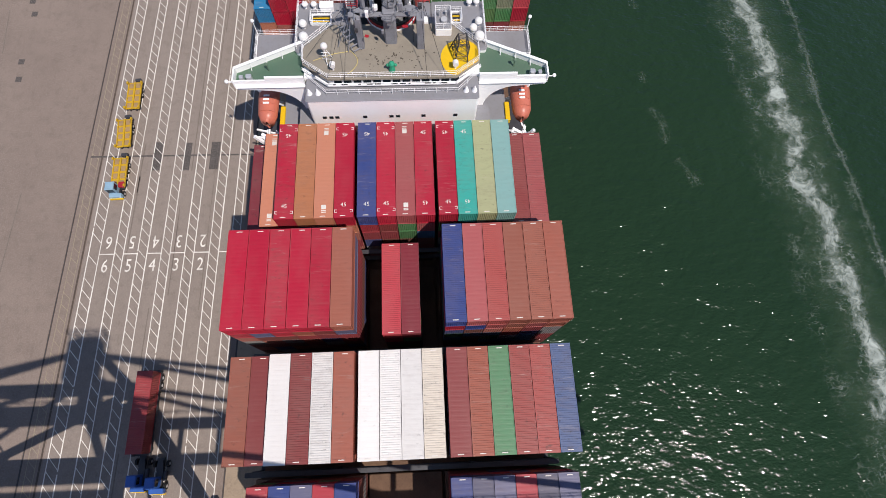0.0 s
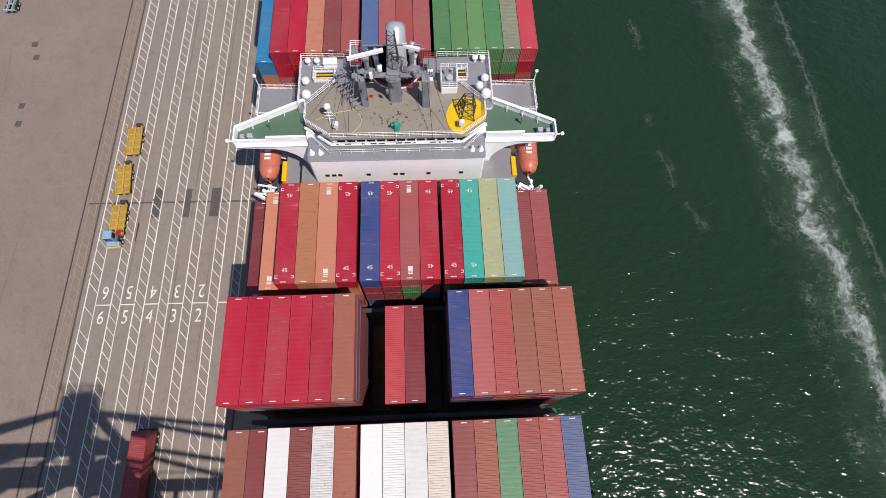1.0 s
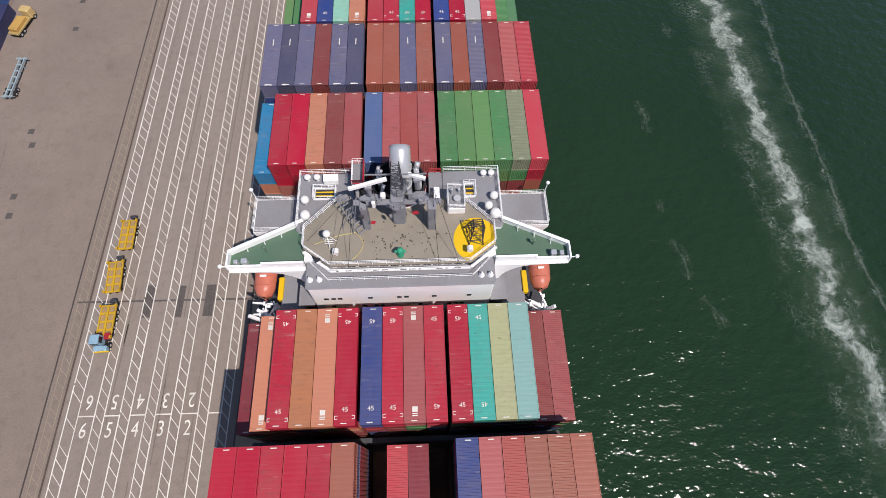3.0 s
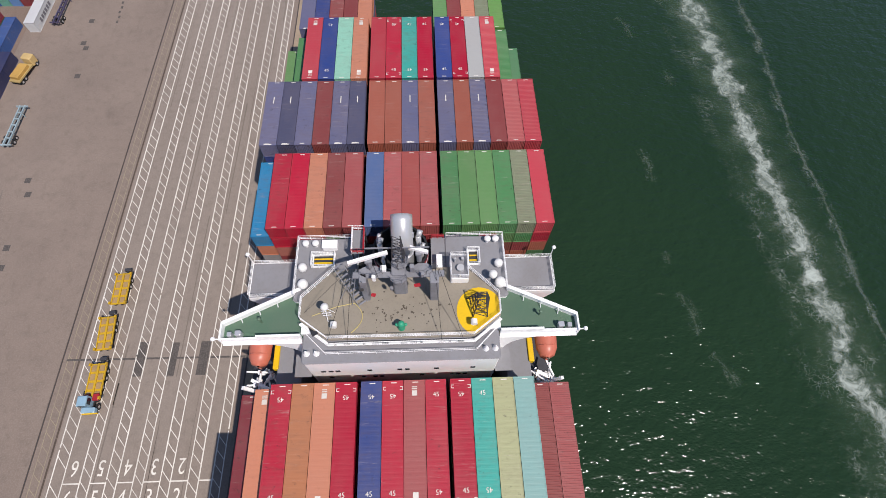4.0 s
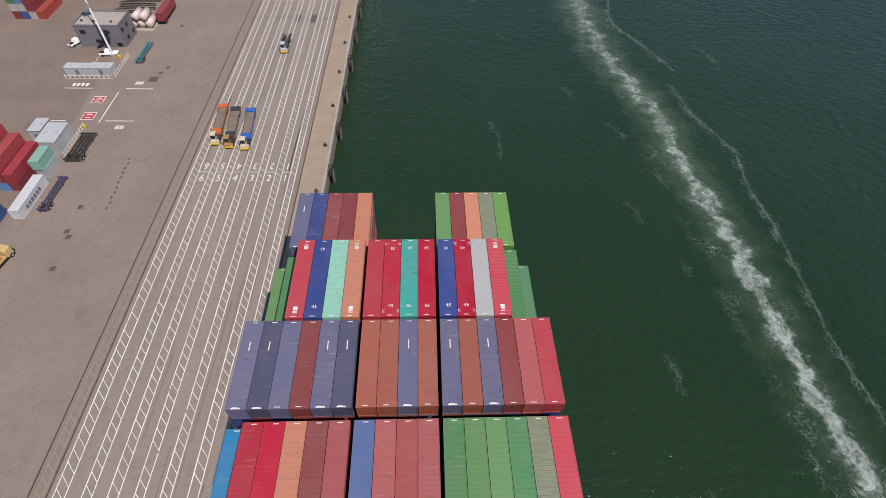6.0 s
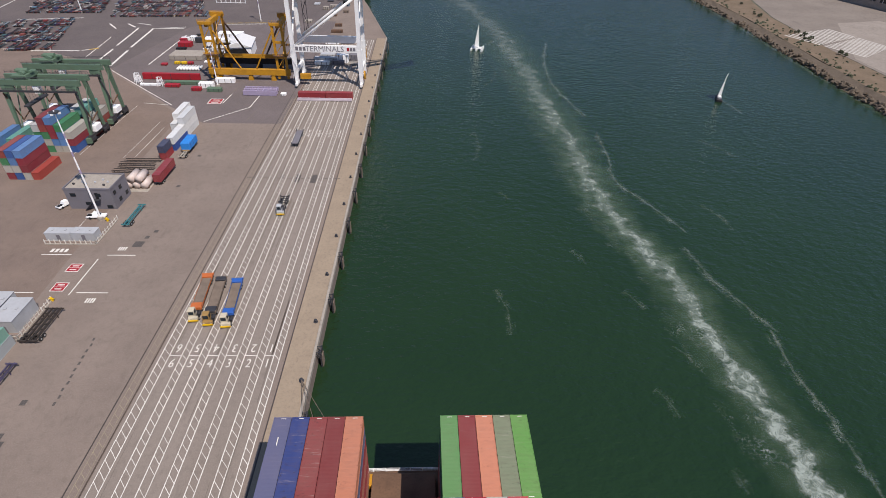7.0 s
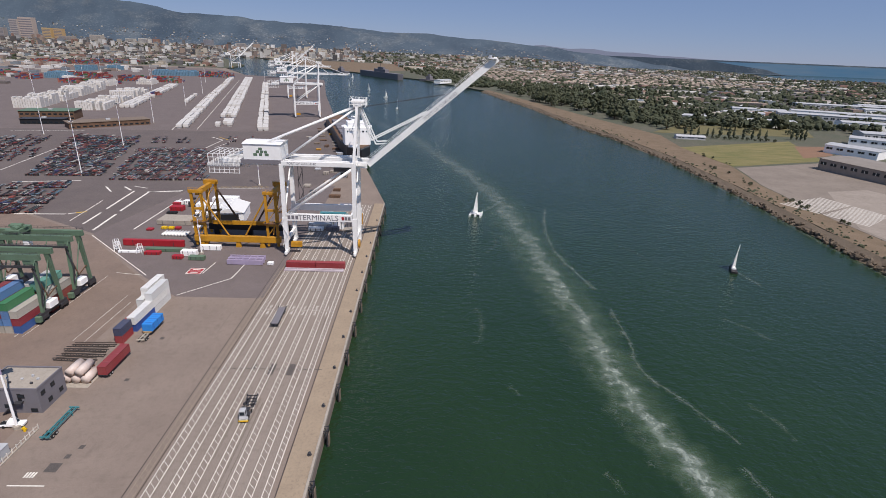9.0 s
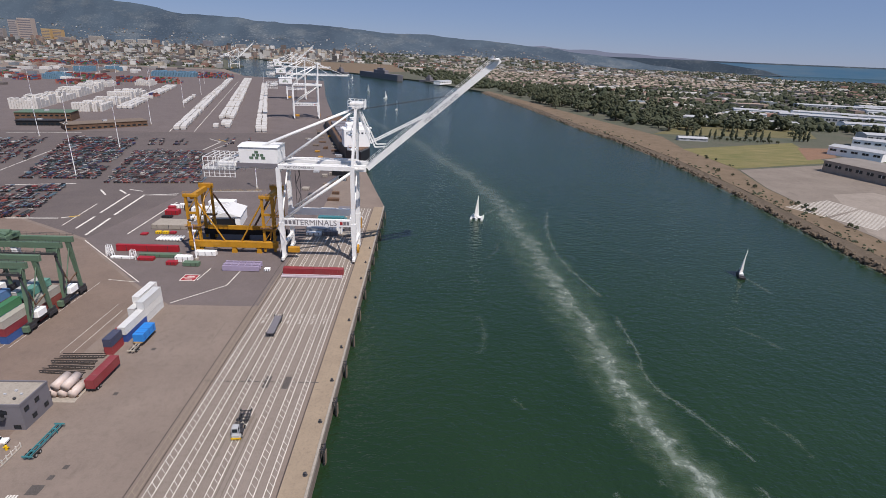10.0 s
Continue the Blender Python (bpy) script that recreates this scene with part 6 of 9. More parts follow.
    if boom_up:
        top = Vector((17.2, 0, 64.6))
        for y in (-3.4, 3.4):
            k1, k2 = hinge + d * 12 + n * 2.6 + Vector((0, y, 0)), hinge + d * 34 + n * 1.4 + Vector((0, y, 0))
            knee = Vector((22.5, y, 51.5))
            part("fore_stay", Build().beam(top + Vector((0, y * 0.6, 0)), knee, 0.5, 0.6).beam(knee, k2, 0.45, 0.55), m, c)
            part("fore_stay", Build().beam(top + Vector((0.6, y * 0.8, 0)), knee + Vector((1.8, 0, -1.5)), 0.45, 0.55).beam(knee + Vector((1.8, 0, -1.5)), k1, 0.45, 0.5), m, c)
            part("hoist_rope", Build().tube(top + Vector((0, y * 0.4, 0)), hinge + d * 46 + n * 1.3 + Vector((0, y * 0.5, 0)), 0.09, 5), M_STEEL, c)
    else:
        for y in (-3.4, 3.4):
            part("fore_stay", Build().beam((17, y * 0.6, 65), (21 + 34, y, 42), 0.5, 0.6), m, c)
            part("fore_stay", Build().beam((17, y * 0.6, 65), (21 + 60, y, 42), 0.5, 0.6), m, c)
    return c


crane = quay_crane(on_quay(-47.7, 323.5), "white ship-to-shore gantry crane with its boom raised")
crane_down = quay_crane(on_quay(-47.7, -21.5), "white ship-to-shore gantry crane working over the ship", False)

# two red containers and a lilac spreader laid across the lanes before the crane
for k in range(2):
    container("8f3036", 12.19, 2.59, on_quay(-53.6 + k * 12.4, 301.2, 0.02, 90), "dark red container laid across the truck lanes", False, "containers on the quay")


def lattice_beam(at, length, w_, h_, material, label, group):
    """A heavy boxed lifting beam with cross plates and lugs."""
    t = thing("lifting_beam", label, "lifting beam", at, group)
    for s in (-1, 1):
        part("chord", Build().box(-length / 2, s * w_ / 2 - 0.25, 0.25, length / 2, s * w_ / 2 + 0.25, h_, 0.08), material, t)
    for k in range(6):
        x = -length / 2 + 0.4 + k * (length - 0.8) / 5
        part("cross_plate", Build().box(x - 0.15, -w_ / 2 + 0.25, 0.3, x + 0.15, w_ / 2 - 0.25, h_ - 0.1), material, t)
        part("lug", Build().box(x - 0.1, -0.3, h_ - 0.1, x + 0.1, 0.3, h_ + 0.45), material, t)
    for x in (-length / 2 + 1, length / 2 - 1):
        part("skid", Build().box(x - 0.3, -w_ / 2 - 0.2, 0, x + 0.3, w_ / 2 + 0.2, 0.25), M_WOOD, t)
    return t


lattice_beam(on_quay(-47.4, 297.4), 24.5, 1.5, 0.9, paint("beam_pale", "c9bdc4", 0.5, 0.3, "8d8084", 1.0), "lilac-white lifting beam lying across the lanes", "lifting beams")
for k, (u, v) in enumerate(((-77.5, 303.0), (-77.8, 306.6))):
    lattice_beam(on_quay(u, v), 15.0, 2.2, 2.4 - 0.2 * k, M_LILAC, "lilac painted lifting beam on the dark asphalt", "lifting beams")

# yellow gantry frame behind the lanes
yg = thing("gantry_frame", "rusty yellow steel gantry frame standing on the yard", "gantry", on_quay(-87.0, 323.0))
for y in (0, 17):
    part("base_beam", Build().box(-19.5, y - 0.9, 2.6, 19.5, y + 0.9, 5.4, 0.15), M_YELLOW if y == 0 else M_BLACK, yg)
for x in (-16.5, 16.0):
    for dx in (-2.2, 2.2):
        for y in (0, 17):
            part("column", Build().box(x + dx - 0.5, y - 0.5, 0.8, x + dx + 0.5, y + 0.5, 26.0), M_YELLOW, yg)
    part("top_beam", Build().box(x - 3.2, -0.8, 25.4, x + 3.2, 0.6, 26.6, 0.1), M_YELLOW, yg)
    part("top_beam", Build().box(x - 3.2, 16.2, 25.2, x + 3.2, 17.8, 27.0, 0.1), M_YELLOW, yg)
    part("end_beam", Build().box(x - 0.8, 0.8, 24.0, x + 0.8, 16.2, 26.0), M_YELLOW, yg)
    for z in (10.5, 17.5):
        part("tie", Build().box(x - 1.6, -0.4, z, x + 1.6, 0.4, z + 1.0), M_YELLOW, yg)
    s = 1 if x < 0 else -1
    part("brace", Build().tube((x + s * 1.6, 0, 24.6), (x + s * 12.5, 0, 5.6), 0.36, 8), M_YELLOW, yg)
    part("brace", Build().tube((x + s * 1.6, 17, 24.6), (x + s * 12.5, 17, 5.6), 0.45, 8), M_RUST, yg)
    part("side_brace", Build().tube((x, 0.8, 6), (x, 16, 24), 0.3, 8), M_YELLOW, yg)
    for y in (0, 17):
        for k in range(3):
            part("lattice_brace", Build().beam((x - 2.0, y, 6 + 6.4 * k), (x + 2.0, y, 11.8 + 6.4 * k), 0.3, 0.3), M_YELLOW, yg)
        part("platform", Build().box(x - 3.4, y - 1.6, 11.9, x + 3.4, y + 1.6, 12.1), M_RUST, yg)
        part("platform_rail", Build().rail([(x - 3.4, y - 1.6, 12.1), (x + 3.4, y - 1.6, 12.1), (x + 3.4, y + 1.6, 12.1)], 1.05, 2, 1.4, 0.06), M_YELLOW, yg)
        part("top_rail", Build().rail([(x - 3.1, y - 0.7, 26.6), (x + 3.1, y - 0.7, 26.6)], 1.05, 2, 1.4, 0.06), M_YELLOW, yg)
    part("ladder", Build().rail([(x + 2.9, -0.9, 5.4), (x + 2.9, -0.9, 25)], 0.5, 2, 1.0, 0.05), M_YELLOW, yg)
for x in (-16, 0, 11):
    part("foot", Build().prism([(x - 1.2, -0.8), (x + 1.2, -0.8), (x + 1.2, 0.8), (x - 1.2, 0.8)], 0, 2.6, 0, [(x - 0.8, -0.6), (x + 0.8, -0.6), (x + 0.8, 0.6), (x - 0.8, 0.6)]), M_YELLOW, yg)
    part("foot", Build().box(x - 1.2, 16.2, 0, x + 1.2, 17.8, 2.6), M_BLACK, yg)
part("mid_beam", Build().box(-14, 8, 8.0, 14, 9.2, 9.8), M_YELLOW, yg)
part("counterweight", Build().box(-18.6, 1.5, 0.2, -15.0, 5.0, 4.0, 0.3), M_BLACK, yg)
sh = thing("white_shelter", "white fabric-roofed shelter behind the gantry", "shelter", on_quay(-103.5, 364, 0, 8))
part("wall", Build().box(-7, -9, 0, 7, 10, 6.0), M_WHITE, sh)
part("roof", Build().prism([(-7.5, -9.5), (7.5, -9.5), (7.5, 10.5), (-7.5, 10.5)], 6.0, 8.4, 0, [(-0.6, -9.5), (0.6, -9.5), (0.6, 10.5), (-0.6, 10.5)]), M_DOME, sh)
for k in range(6):
    part("roof_rib", Build().beam((-7.4, -9 + k * 3.8, 6.12), (-0.4, -9 + k * 3.8, 8.48), 0.18, 0.16), M_WHITE, sh)
# a black sheet on the front wall stands in for the shaded inside
part("opening", Build().box(-6.4, -9.06, 0.1, 4.6, -9.0, 5.2), M_BLACK, sh)


def low_load(u, v, w_, d, h_, material, label, name="equipment_crate"):
    """A low crate-like load with battens and a skid."""
    t = thing(name, label, "equipment", on_quay(u, v), "equipment by the gantry")
    part("body", Build().box(-w_ / 2, -d / 2, 0.2, w_ / 2, d / 2, h_, 0.12), material, t)
    part("skid", Build().box(-w_ / 2 + 0.1, -d / 2 + 0.1, 0, w_ / 2 - 0.1, d / 2 - 0.1, 0.2), M_WOOD, t)
    for k in range(3):
        x = -w_ / 2 + (k + 0.5) * w_ / 3
        part("batten", Build().box(x - 0.1, -d / 2 - 0.06, 0.3, x + 0.1, -d / 2, h_ - 0.1), M_STEEL, t)
    return t


low_load(-124.6, 321.6, 27, 1.7, 3.0, M_RED, "long red steel girder lying on blocks", "steel_girder")
low_load(-116.2, 315.2, 17.5, 2.0, 1.6, M_GREEN_CRANE, "pale green steel girder on blocks", "steel_girder")
for k in range(8):
    ob = thing("white_pipe", "white wrapped pipe in a stack", "pipe", on_quay(-127.0 + k * 1.5, 337.0, 0.0), "white pipes")
    part("pipe", Build().tube((0, -2.6, 0.66), (0, 2.6, 0.66), 0.68, 12), M_DOME, ob, "", True)
for u, v, w_, d, h_, m, lab in ((-131.0, 312.6, 9.5, 1.6, 1.0, M_WHITE, "white low steel frame on blocks"), (-120.5, 311.6, 6.5, 2.6, 1.4, M_RED, "red machine part on a pallet"), (-104.4, 311.0, 6.6, 3, 2.6, M_WHITE, "white tool container by the gantry"),
                                 (-99.4, 306.6, 6.5, 2.6, 1.8, M_GREEN_CRANE, "green machine part on a pallet"), (-107.8, 307.2, 4.2, 2.5, 1.6, M_RED, "red machine skid on asphalt"), (-98, 318.5, 9, 2.4, 2.2, M_WHITE, "white steel girder on blocks"),
                                 (-67.0, 303.0, 2.4, 2, 1.2, M_WHITE, "white crate by the crane rail"), (-129, 356, 17, 10, 2.4, M_CONCRETE, "low grey concrete block with pits"), (-121, 376, 12, 5, 4.6, M_WHITE, "white site office trailer"), (-138, 376, 7, 4, 2.6, M_RED, "red site container behind gantry"),
                                 (-117, 392, 14, 6, 4, M_WHITE, "white stacked site offices"), (-55, 352, 12, 3, 3.0, M_ROOF_GREY, "grey row of covered machines"), (-46, 352, 6, 3, 4.5, M_WHITE, "white machine house on the lanes"),
                                 (-40, 356, 5, 3, 3.6, M_WALL_GREY, "dark machine cover on lanes"), (-52, 372, 14, 3, 2.6, M_TEAL, "teal hatch frame on lanes"), (-36, 362, 3, 3, 5.5, M_YELLOW, "yellow hopper beside the quay")):
    low_load(u, v, w_, d, h_, m, lab)


rq2 = random.Random(23)
for k in range(26):
    u, v = rq2.uniform(-144, -112), rq2.uniform(342, 400)
    if abs(u + 103.5) < 9 or (abs(u + 129) < 10 and abs(v - 356) < 7) or (abs(u + 121) < 8 and abs(v - 376) < 5) or (abs(u + 138) < 6 and abs(v - 376) < 5) or (abs(u + 117) < 9 and abs(v - 392) < 5):
        continue
    low_load(u, v, rq2.uniform(2.0, 6.0), rq2.uniform(1.6, 3.0), rq2.uniform(0.8, 2.6), rq2.choice((M_WHITE, M_ROOF_GREY, M_WALL_GREY, M_RED, M_STEEL, M_CRANE_WHITE, M_BLACK)), "small site load among the trailers behind the gantry")
for k in range(11):
    u, v = -56.5 + (k % 3) * 8.6 + rq2.uniform(-0.6, 0.6), 350 + (k // 3) * 13 + rq2.uniform(-1.5, 1.5)
    low_load(u, v, rq2.uniform(6.0, 8.0), rq2.uniform(3.0, 6.0), rq2.uniform(0.7, 2.4), rq2.choice((M_ROOF_GREY, M_WALL_GREY, M_WHITE, M_TEAL, M_CONCRETE)), "low hatch cover or gear crate laid down on the quay")
for k in range(34):
    v = 412 + k * 8.5 + rq2.uniform(-2, 2)
    u = -58 - max(0.0, v - 470) * 0.235 - rq2.choice((0, 9, 16, 22)) + rq2.uniform(-1.5, 1.5)
    low_load(u, v, rq2.uniform(3.0, 7.0), rq2.uniform(2.0, 5.0), rq2.uniform(0.5, 2.0), rq2.choice((M_RUST, M_WOOD, M_ROOF_GREY, M_STEEL, M_YELLOW, M_CONCRETE)), "weathered lashing gear crate along the berth")


def frame_stand(u, v, label):
    """A small welded lattice stand."""
    t = thing("lattice_stand", label, "frame", on_quay(u, v), "white lattice stands")
    for x in (-1.2, 1.2):
        for y in (-0.9, 0.9):
            part("leg", Build().tube((x, y, 0), (x * 0.7, y * 0.7, 4.2), 0.12, 6), M_WHITE, t)
        part("brace", Build().tube((x, -0.9, 0.3), (x * 0.8, 0.7, 3.6), 0.08, 5), M_WHITE, t)
    for y in (-0.9, 0.9):
        part("brace", Build().tube((-1.2, y, 0.3), (0.9, y * 0.8, 3.6), 0.08, 5), M_WHITE, t)
    for z in (1.4, 2.8, 4.1):
        f = 1 - 0.072 * z
        part("tie", Build().beam((-1.2 * f, -0.9 * f, z), (1.2 * f, -0.9 * f, z), 0.1, 0.1), M_WHITE, t)
        part("tie", Build().beam((-1.2 * f, 0.9 * f, z), (1.2 * f, 0.9 * f, z), 0.1, 0.1), M_WHITE, t)


for u, v in ((-137.0, 314.5), (-126.4, 312.4), (-139.2, 317.6)):
    frame_stand(u, v, "white welded lattice stand beside the red girder")
for k in range(3):
    low_load(-131 + k * 3.4, 345.0, 2.6, 2.2, 1.2, M_BRIGHT_YELLOW if k < 2 else M_RED, "small yellow machine part on a pallet" if k < 2 else "small red machine part on a pallet")
for k in range(5):
    low_load(-142 + k * 4.4, 384 + (k % 2) * 4, 3.6, 2.6, 2.2 + 0.3 * (k % 3), (M_RED, M_WHITE, M_STEEL, M_WHITE, M_ROOF_GREY)[k], "parked site machine behind the gantry")

# ---- the yard west of the lanes ----
def flat_chassis(at, material, label, length=11.5, name="container_chassis"):
    """A bare skeletal trailer."""
    t = thing(name, label, "chassis", at, "bare chassis in the yard")
    for x in (-0.5, 0.5):
        part("rail", Build().box(x - 0.11, -length / 2, 0.85, x + 0.11, length / 2, 1.2), material, t)
    for k in range(7):
        y = -length / 2 + 0.3 + k * (length - 0.6) / 6
        part("bolster", Build().box(-1.2 if k in (0, 6) else -0.6, y - 0.12, 0.95, 1.2 if k in (0, 6) else 0.6, y + 0.12, 1.25), material, t)
    for y in (-length / 2 + 1.4, -length / 2 + 2.6):
        wheel_pair(t, 0, y)
    for x in (-0.62, 0.62):
        part("landing_gear", Build().box(x - 0.08, length / 2 - 2.4, 0, x + 0.08, length / 2 - 2.2, 0.9), material, t)
    return t


flat_chassis(on_quay(-89.2, 200.8), M_TEAL, "teal bare container chassis on the asphalt")
flat_chassis(on_quay(-89.0, 137.4), paint("chassis_violet", "4a4560", 0.6, 0.3), "dark violet bare container chassis beside a white container")
flat_chassis(on_quay(-87.9, 100.4), paint("chassis_blue_grey", "9db0b6", 0.6, 0.3), "pale blue bare container chassis", 11.0)
for k in range(2):
    flat_chassis(on_quay(-90.6 + k * 2.0, 154.6), paint("chassis_black", "35302c", 0.7, 0.5), "black-brown bare chassis parked beside the fence", 11.0)
M_FRAME = paint("frame_black", "3d3835", 0.7, 0.5)
for k in range(4):
    t = thing("lifting_spreader", "rusty dark lifting frame in a loose pile", "frame", on_quay(-102.8 + 0.9 * (k % 2), 228.6 + k * 2.7, 0.0, 86 + 2 * k), "rusty lifting frames")
    for s in (-0.6, 0.6):
        part("side_bar", Build().box(s - 0.1, -6.1, 0.0, s + 0.1, 6.1, 0.22).box(s - 0.1, -6.1, 0.75, s + 0.1, 6.1, 0.95), M_FRAME, t)
    for j in range(8):
        part("cross_bar", Build().box(-0.5, -5.9 + j * 1.65, 0.0, 0.5, -5.75 + j * 1.65, 0.2).beam((-0.6, -5.9 + j * 1.65, 0.2), (-0.6, -5.1 + j * 1.65, 0.78), 0.08, 0.08), M_STEEL, t)

YB = "containers in the yard"
for hexa, u, v, z, ln, lab, rz in (
        ("c9cbcc", -93.6, 136.0, 0.0, 12.19, "pale grey-white container with dark plain lettering bars", 0),
        ("86b4a4", -94.2, 146.6, 2.6, 6.06, "pale mint container on top of a grey one", 0), ("aab0b2", -94.0, 146.8, 0.0, 6.06, "pale grey container with dark bars", 0),
        ("8d3038", -89.9, 226.0, 1.25, 12.19, "dark red container on a chassis", 0),
        ("3b4560", -95.4, 241.2, 2.6, 6.06, "dark navy container on a red one", 0), ("8a3036", -95.4, 241.2, 0.0, 6.06, "dark red container below a navy one", 0),
        ("2e4f94", -94.9, 251.6, 0.0, 12.19, "blue container below a white one", 0), ("d6d6d4", -95.0, 251.4, 2.6, 12.19, "white container on a blue one", 0), ("8a3a3a", -98.0, 249.2, 0.0, 12.19, "dark red container beside a blue one", 0),
        ("d2d3d2", -95.0, 263.4, 0.0, 12.19, "white refrigerated container in a stack", 0), ("d9d9d6", -95.0, 263.4, 2.6, 12.19, "white refrigerated container in a stack", 0), ("d0d1d0", -95.0, 263.4, 5.2, 12.19, "white refrigerated container on top", 0),
        ("c6c8ca", -98.3, 263.6, 0.0, 12.19, "pale grey container in a white stack", 0), ("cfd0ce", -98.3, 263.6, 2.6, 12.19, "pale grey container in a white stack", 0), ("d9d9d7", -98.3, 267.4, 5.2, 12.19, "white container on top of the stack", 0)):
    container(hexa, ln, 2.59, on_quay(u, v, z, rz), lab, False, YB)
t = flat_chassis(on_quay(-89.9, 226.0), M_STEEL, "dark chassis under a red container", 12.4)
wr = thing("lettering_bars", "dark plain lettering bars on a white container", "lettering", on_quay(-92.36, 136.0, 1.3))
for k in range(6):
    part("bar", Build().box(0.0, -3.6 + k * 1.15, -0.45, 0.03, -2.85 + k * 1.15, 0.45), M_WALL_GREY, wr)
t = flat_chassis(on_quay(-89.2, 245.0), paint("chassis_pale", "b9b2a4", 0.7, 0.4), "weathered flat chassis with a blue box load", 13.0)
part("plank_bed", Build().box(-1.35, -2.2, 1.26, 1.35, 6.6, 1.5, 0.05), paint("bed_ochre", "a98a5c", 0.8, 0.4), t)
bl = thing("blue_crate", "three bright blue covered crates on a weathered chassis", "crate", on_quay(-89.2, 247.2, 1.51))
for k in range(3):
    part("crate_box", Build().box(-1.6, -3.9 + k * 2.62, 0, 1.6, -1.36 + k * 2.62, 2.5, 0.12), paint("tarp_blue", "2f86d6", 0.6, 0.15, "2a5a90") if k == 0 else bpy.data.materials["tarp_blue"], bl)
    part("strap", Build().box(-1.63, -2.75 + k * 2.62, 0, 1.63, -2.6 + k * 2.62, 2.53), M_BLUE, bl)

# stacks at the western edge: single boxes where they stand apart
for bi, (u0, v0, nu, tiers) in enumerate(((-138.5, 228.8, 4, (4, 4, 4, 1)), (-139.6, 249.0, 5, (4, 5, 5, 4, 3)), (-139.6, 263.0, 5, (2, 3, 4, 4, 3)), (-150.5, 243.0, 3, (3, 2, 3)), (-108.5, 145.2, 5, (3, 3, 4, 3, 2)), (-101.0, 126.0, 2, (2, 1)))):
    cols_ = ["82303a", "8f4038", "34568f", "3d7a52", "b4b4b2", "85403a", "5f9a8c", "a8a49c", "5a7fae"]
    for i in range(nu):
        for k in range(tiers[i]):
            if bi == 4 and k == tiers[i] - 1:
                h_ = "9a343c"
            elif bi == 0 and i == 3:
                h_ = "9a4038"
            else:
                h_ = random.choice(cols_)
            container(h_, 12.19, 2.59, on_quay(u0 + i * 2.62, v0, k * 2.61, 0), "mixed coloured container in a yard stack", False, YB)

# tank containers
for k, (x, z) in enumerate(((-2.55, 0), (0, 0), (2.55, 0), (-1.25, 2.3), (1.3, 2.3))):
    t = thing("tank_container", "rust-streaked cream steel tank lying in a pile", "tank", on_quay(-95.7 + x, 220.0, z * 0.96 + 0.12), "tank containers")
    part("tank", Build().tube((0, -2.7, 1.2), (0, 2.7, 1.2), 1.15, 16), paint("tank_cream", "cfc2ba", 0.5, 0.35, "a0705c", 1.4) if k == 0 else bpy.data.materials["tank_cream"], t, "", True)
    for y in (-2.9, 2.8):
        part("saddle", Build().box(-1.15, y * 0.8, 0, 1.15, y * 0.8 + 0.3, 0.5), M_RUST, t)
    part("walkway", Build().box(-0.25, -2.2, 2.24, 0.25, 2.2, 2.3), M_STEEL, t)
solid("concrete_pad", Build().box(-4, -4, 0, 4, 4, 0.12, 0.05), M_CONCRETE, "pale concrete pad under the tank containers", "pad", on_quay(-95.7, 219.6), kind="structure")

# two-storey grey building
hs = thing("gate_building", "grey two-storey yard building with a flat roof", "building", on_quay(-103.0, 210.0))
hs.scale = (0.91, 0.88, 1.0)
part("wall", Build().box(-8, -5.4, 0, 7.2, 5.4, 6.9), M_WALL_GREY, hs)
part("roof", Build().box(-7.7, -5.1, 6.9, 6.9, 5.1, 6.95), M_CONCRETE, hs)
part("parapet", Build().box(-8.1, -5.5, 6.7, 7.3, -5.2, 7.3).box(-8.1, 5.2, 6.7, 7.3, 5.5, 7.3).box(-8.1, -5.2, 6.7, -7.8, 5.2, 7.3).box(7.0, -5.2, 6.7, 7.3, 5.2, 7.3), M_WALL_GREY, hs)
for x, y, z, ax in ((-5.5, -5.44, 4.4, 0), (2.6, -5.44, 4.4, 0), (-1.5, -5.44, 1.4, 0), (5.2, -5.44, 0.3, 0), (7.24, -3.5, 4.4, 1), (7.24, 0.5, 4.4, 1), (7.24, -1.5, 1.2, 1), (7.24, 3.2, 1.2, 1)):
    wn = part("window", Build().box(x - 0.9, y - 0.05, z, x + 0.9, y + 0.05, z + 1.1) if ax == 0 else Build().box(x - 0.05, y - 0.8, z, x + 0.05, y + 0.8, z + 1.2), M_BLACK, hs)
    part("pane", Build().box(x - 0.75, y - 0.08, z + 0.12, x + 0.75, y - 0.04, z + 0.98) if ax == 0 else Build().box(x + 0.04, y - 0.65, z + 0.12, x + 0.08, y + 0.65, z + 1.08), M_GLASS, wn)
part("outer_stair", Build().beam((-2.5, -6.2, 0.2), (1.2, -6.2, 3.6), 1.2, 0.25).box(1.0, -6.8, 3.4, 3.0, -5.4, 3.6), M_STEEL, hs)
part("door", Build().box(1.6, -5.45, 3.6, 2.6, -5.38, 5.7), M_BLACK, hs)
for k in range(7):
    x, y = random.uniform(-6, 5.5), random.uniform(-3.8, 3.8)
    part("roof_unit", Build().box(x - 0.3, y - 0.25, 6.95, x + 0.35, y + 0.3, 6.95 + random.uniform(0.3, 0.7), 0.06), random.choice((M_STEEL, M_ROOF_GREY, M_ROOF_GREY)), hs)


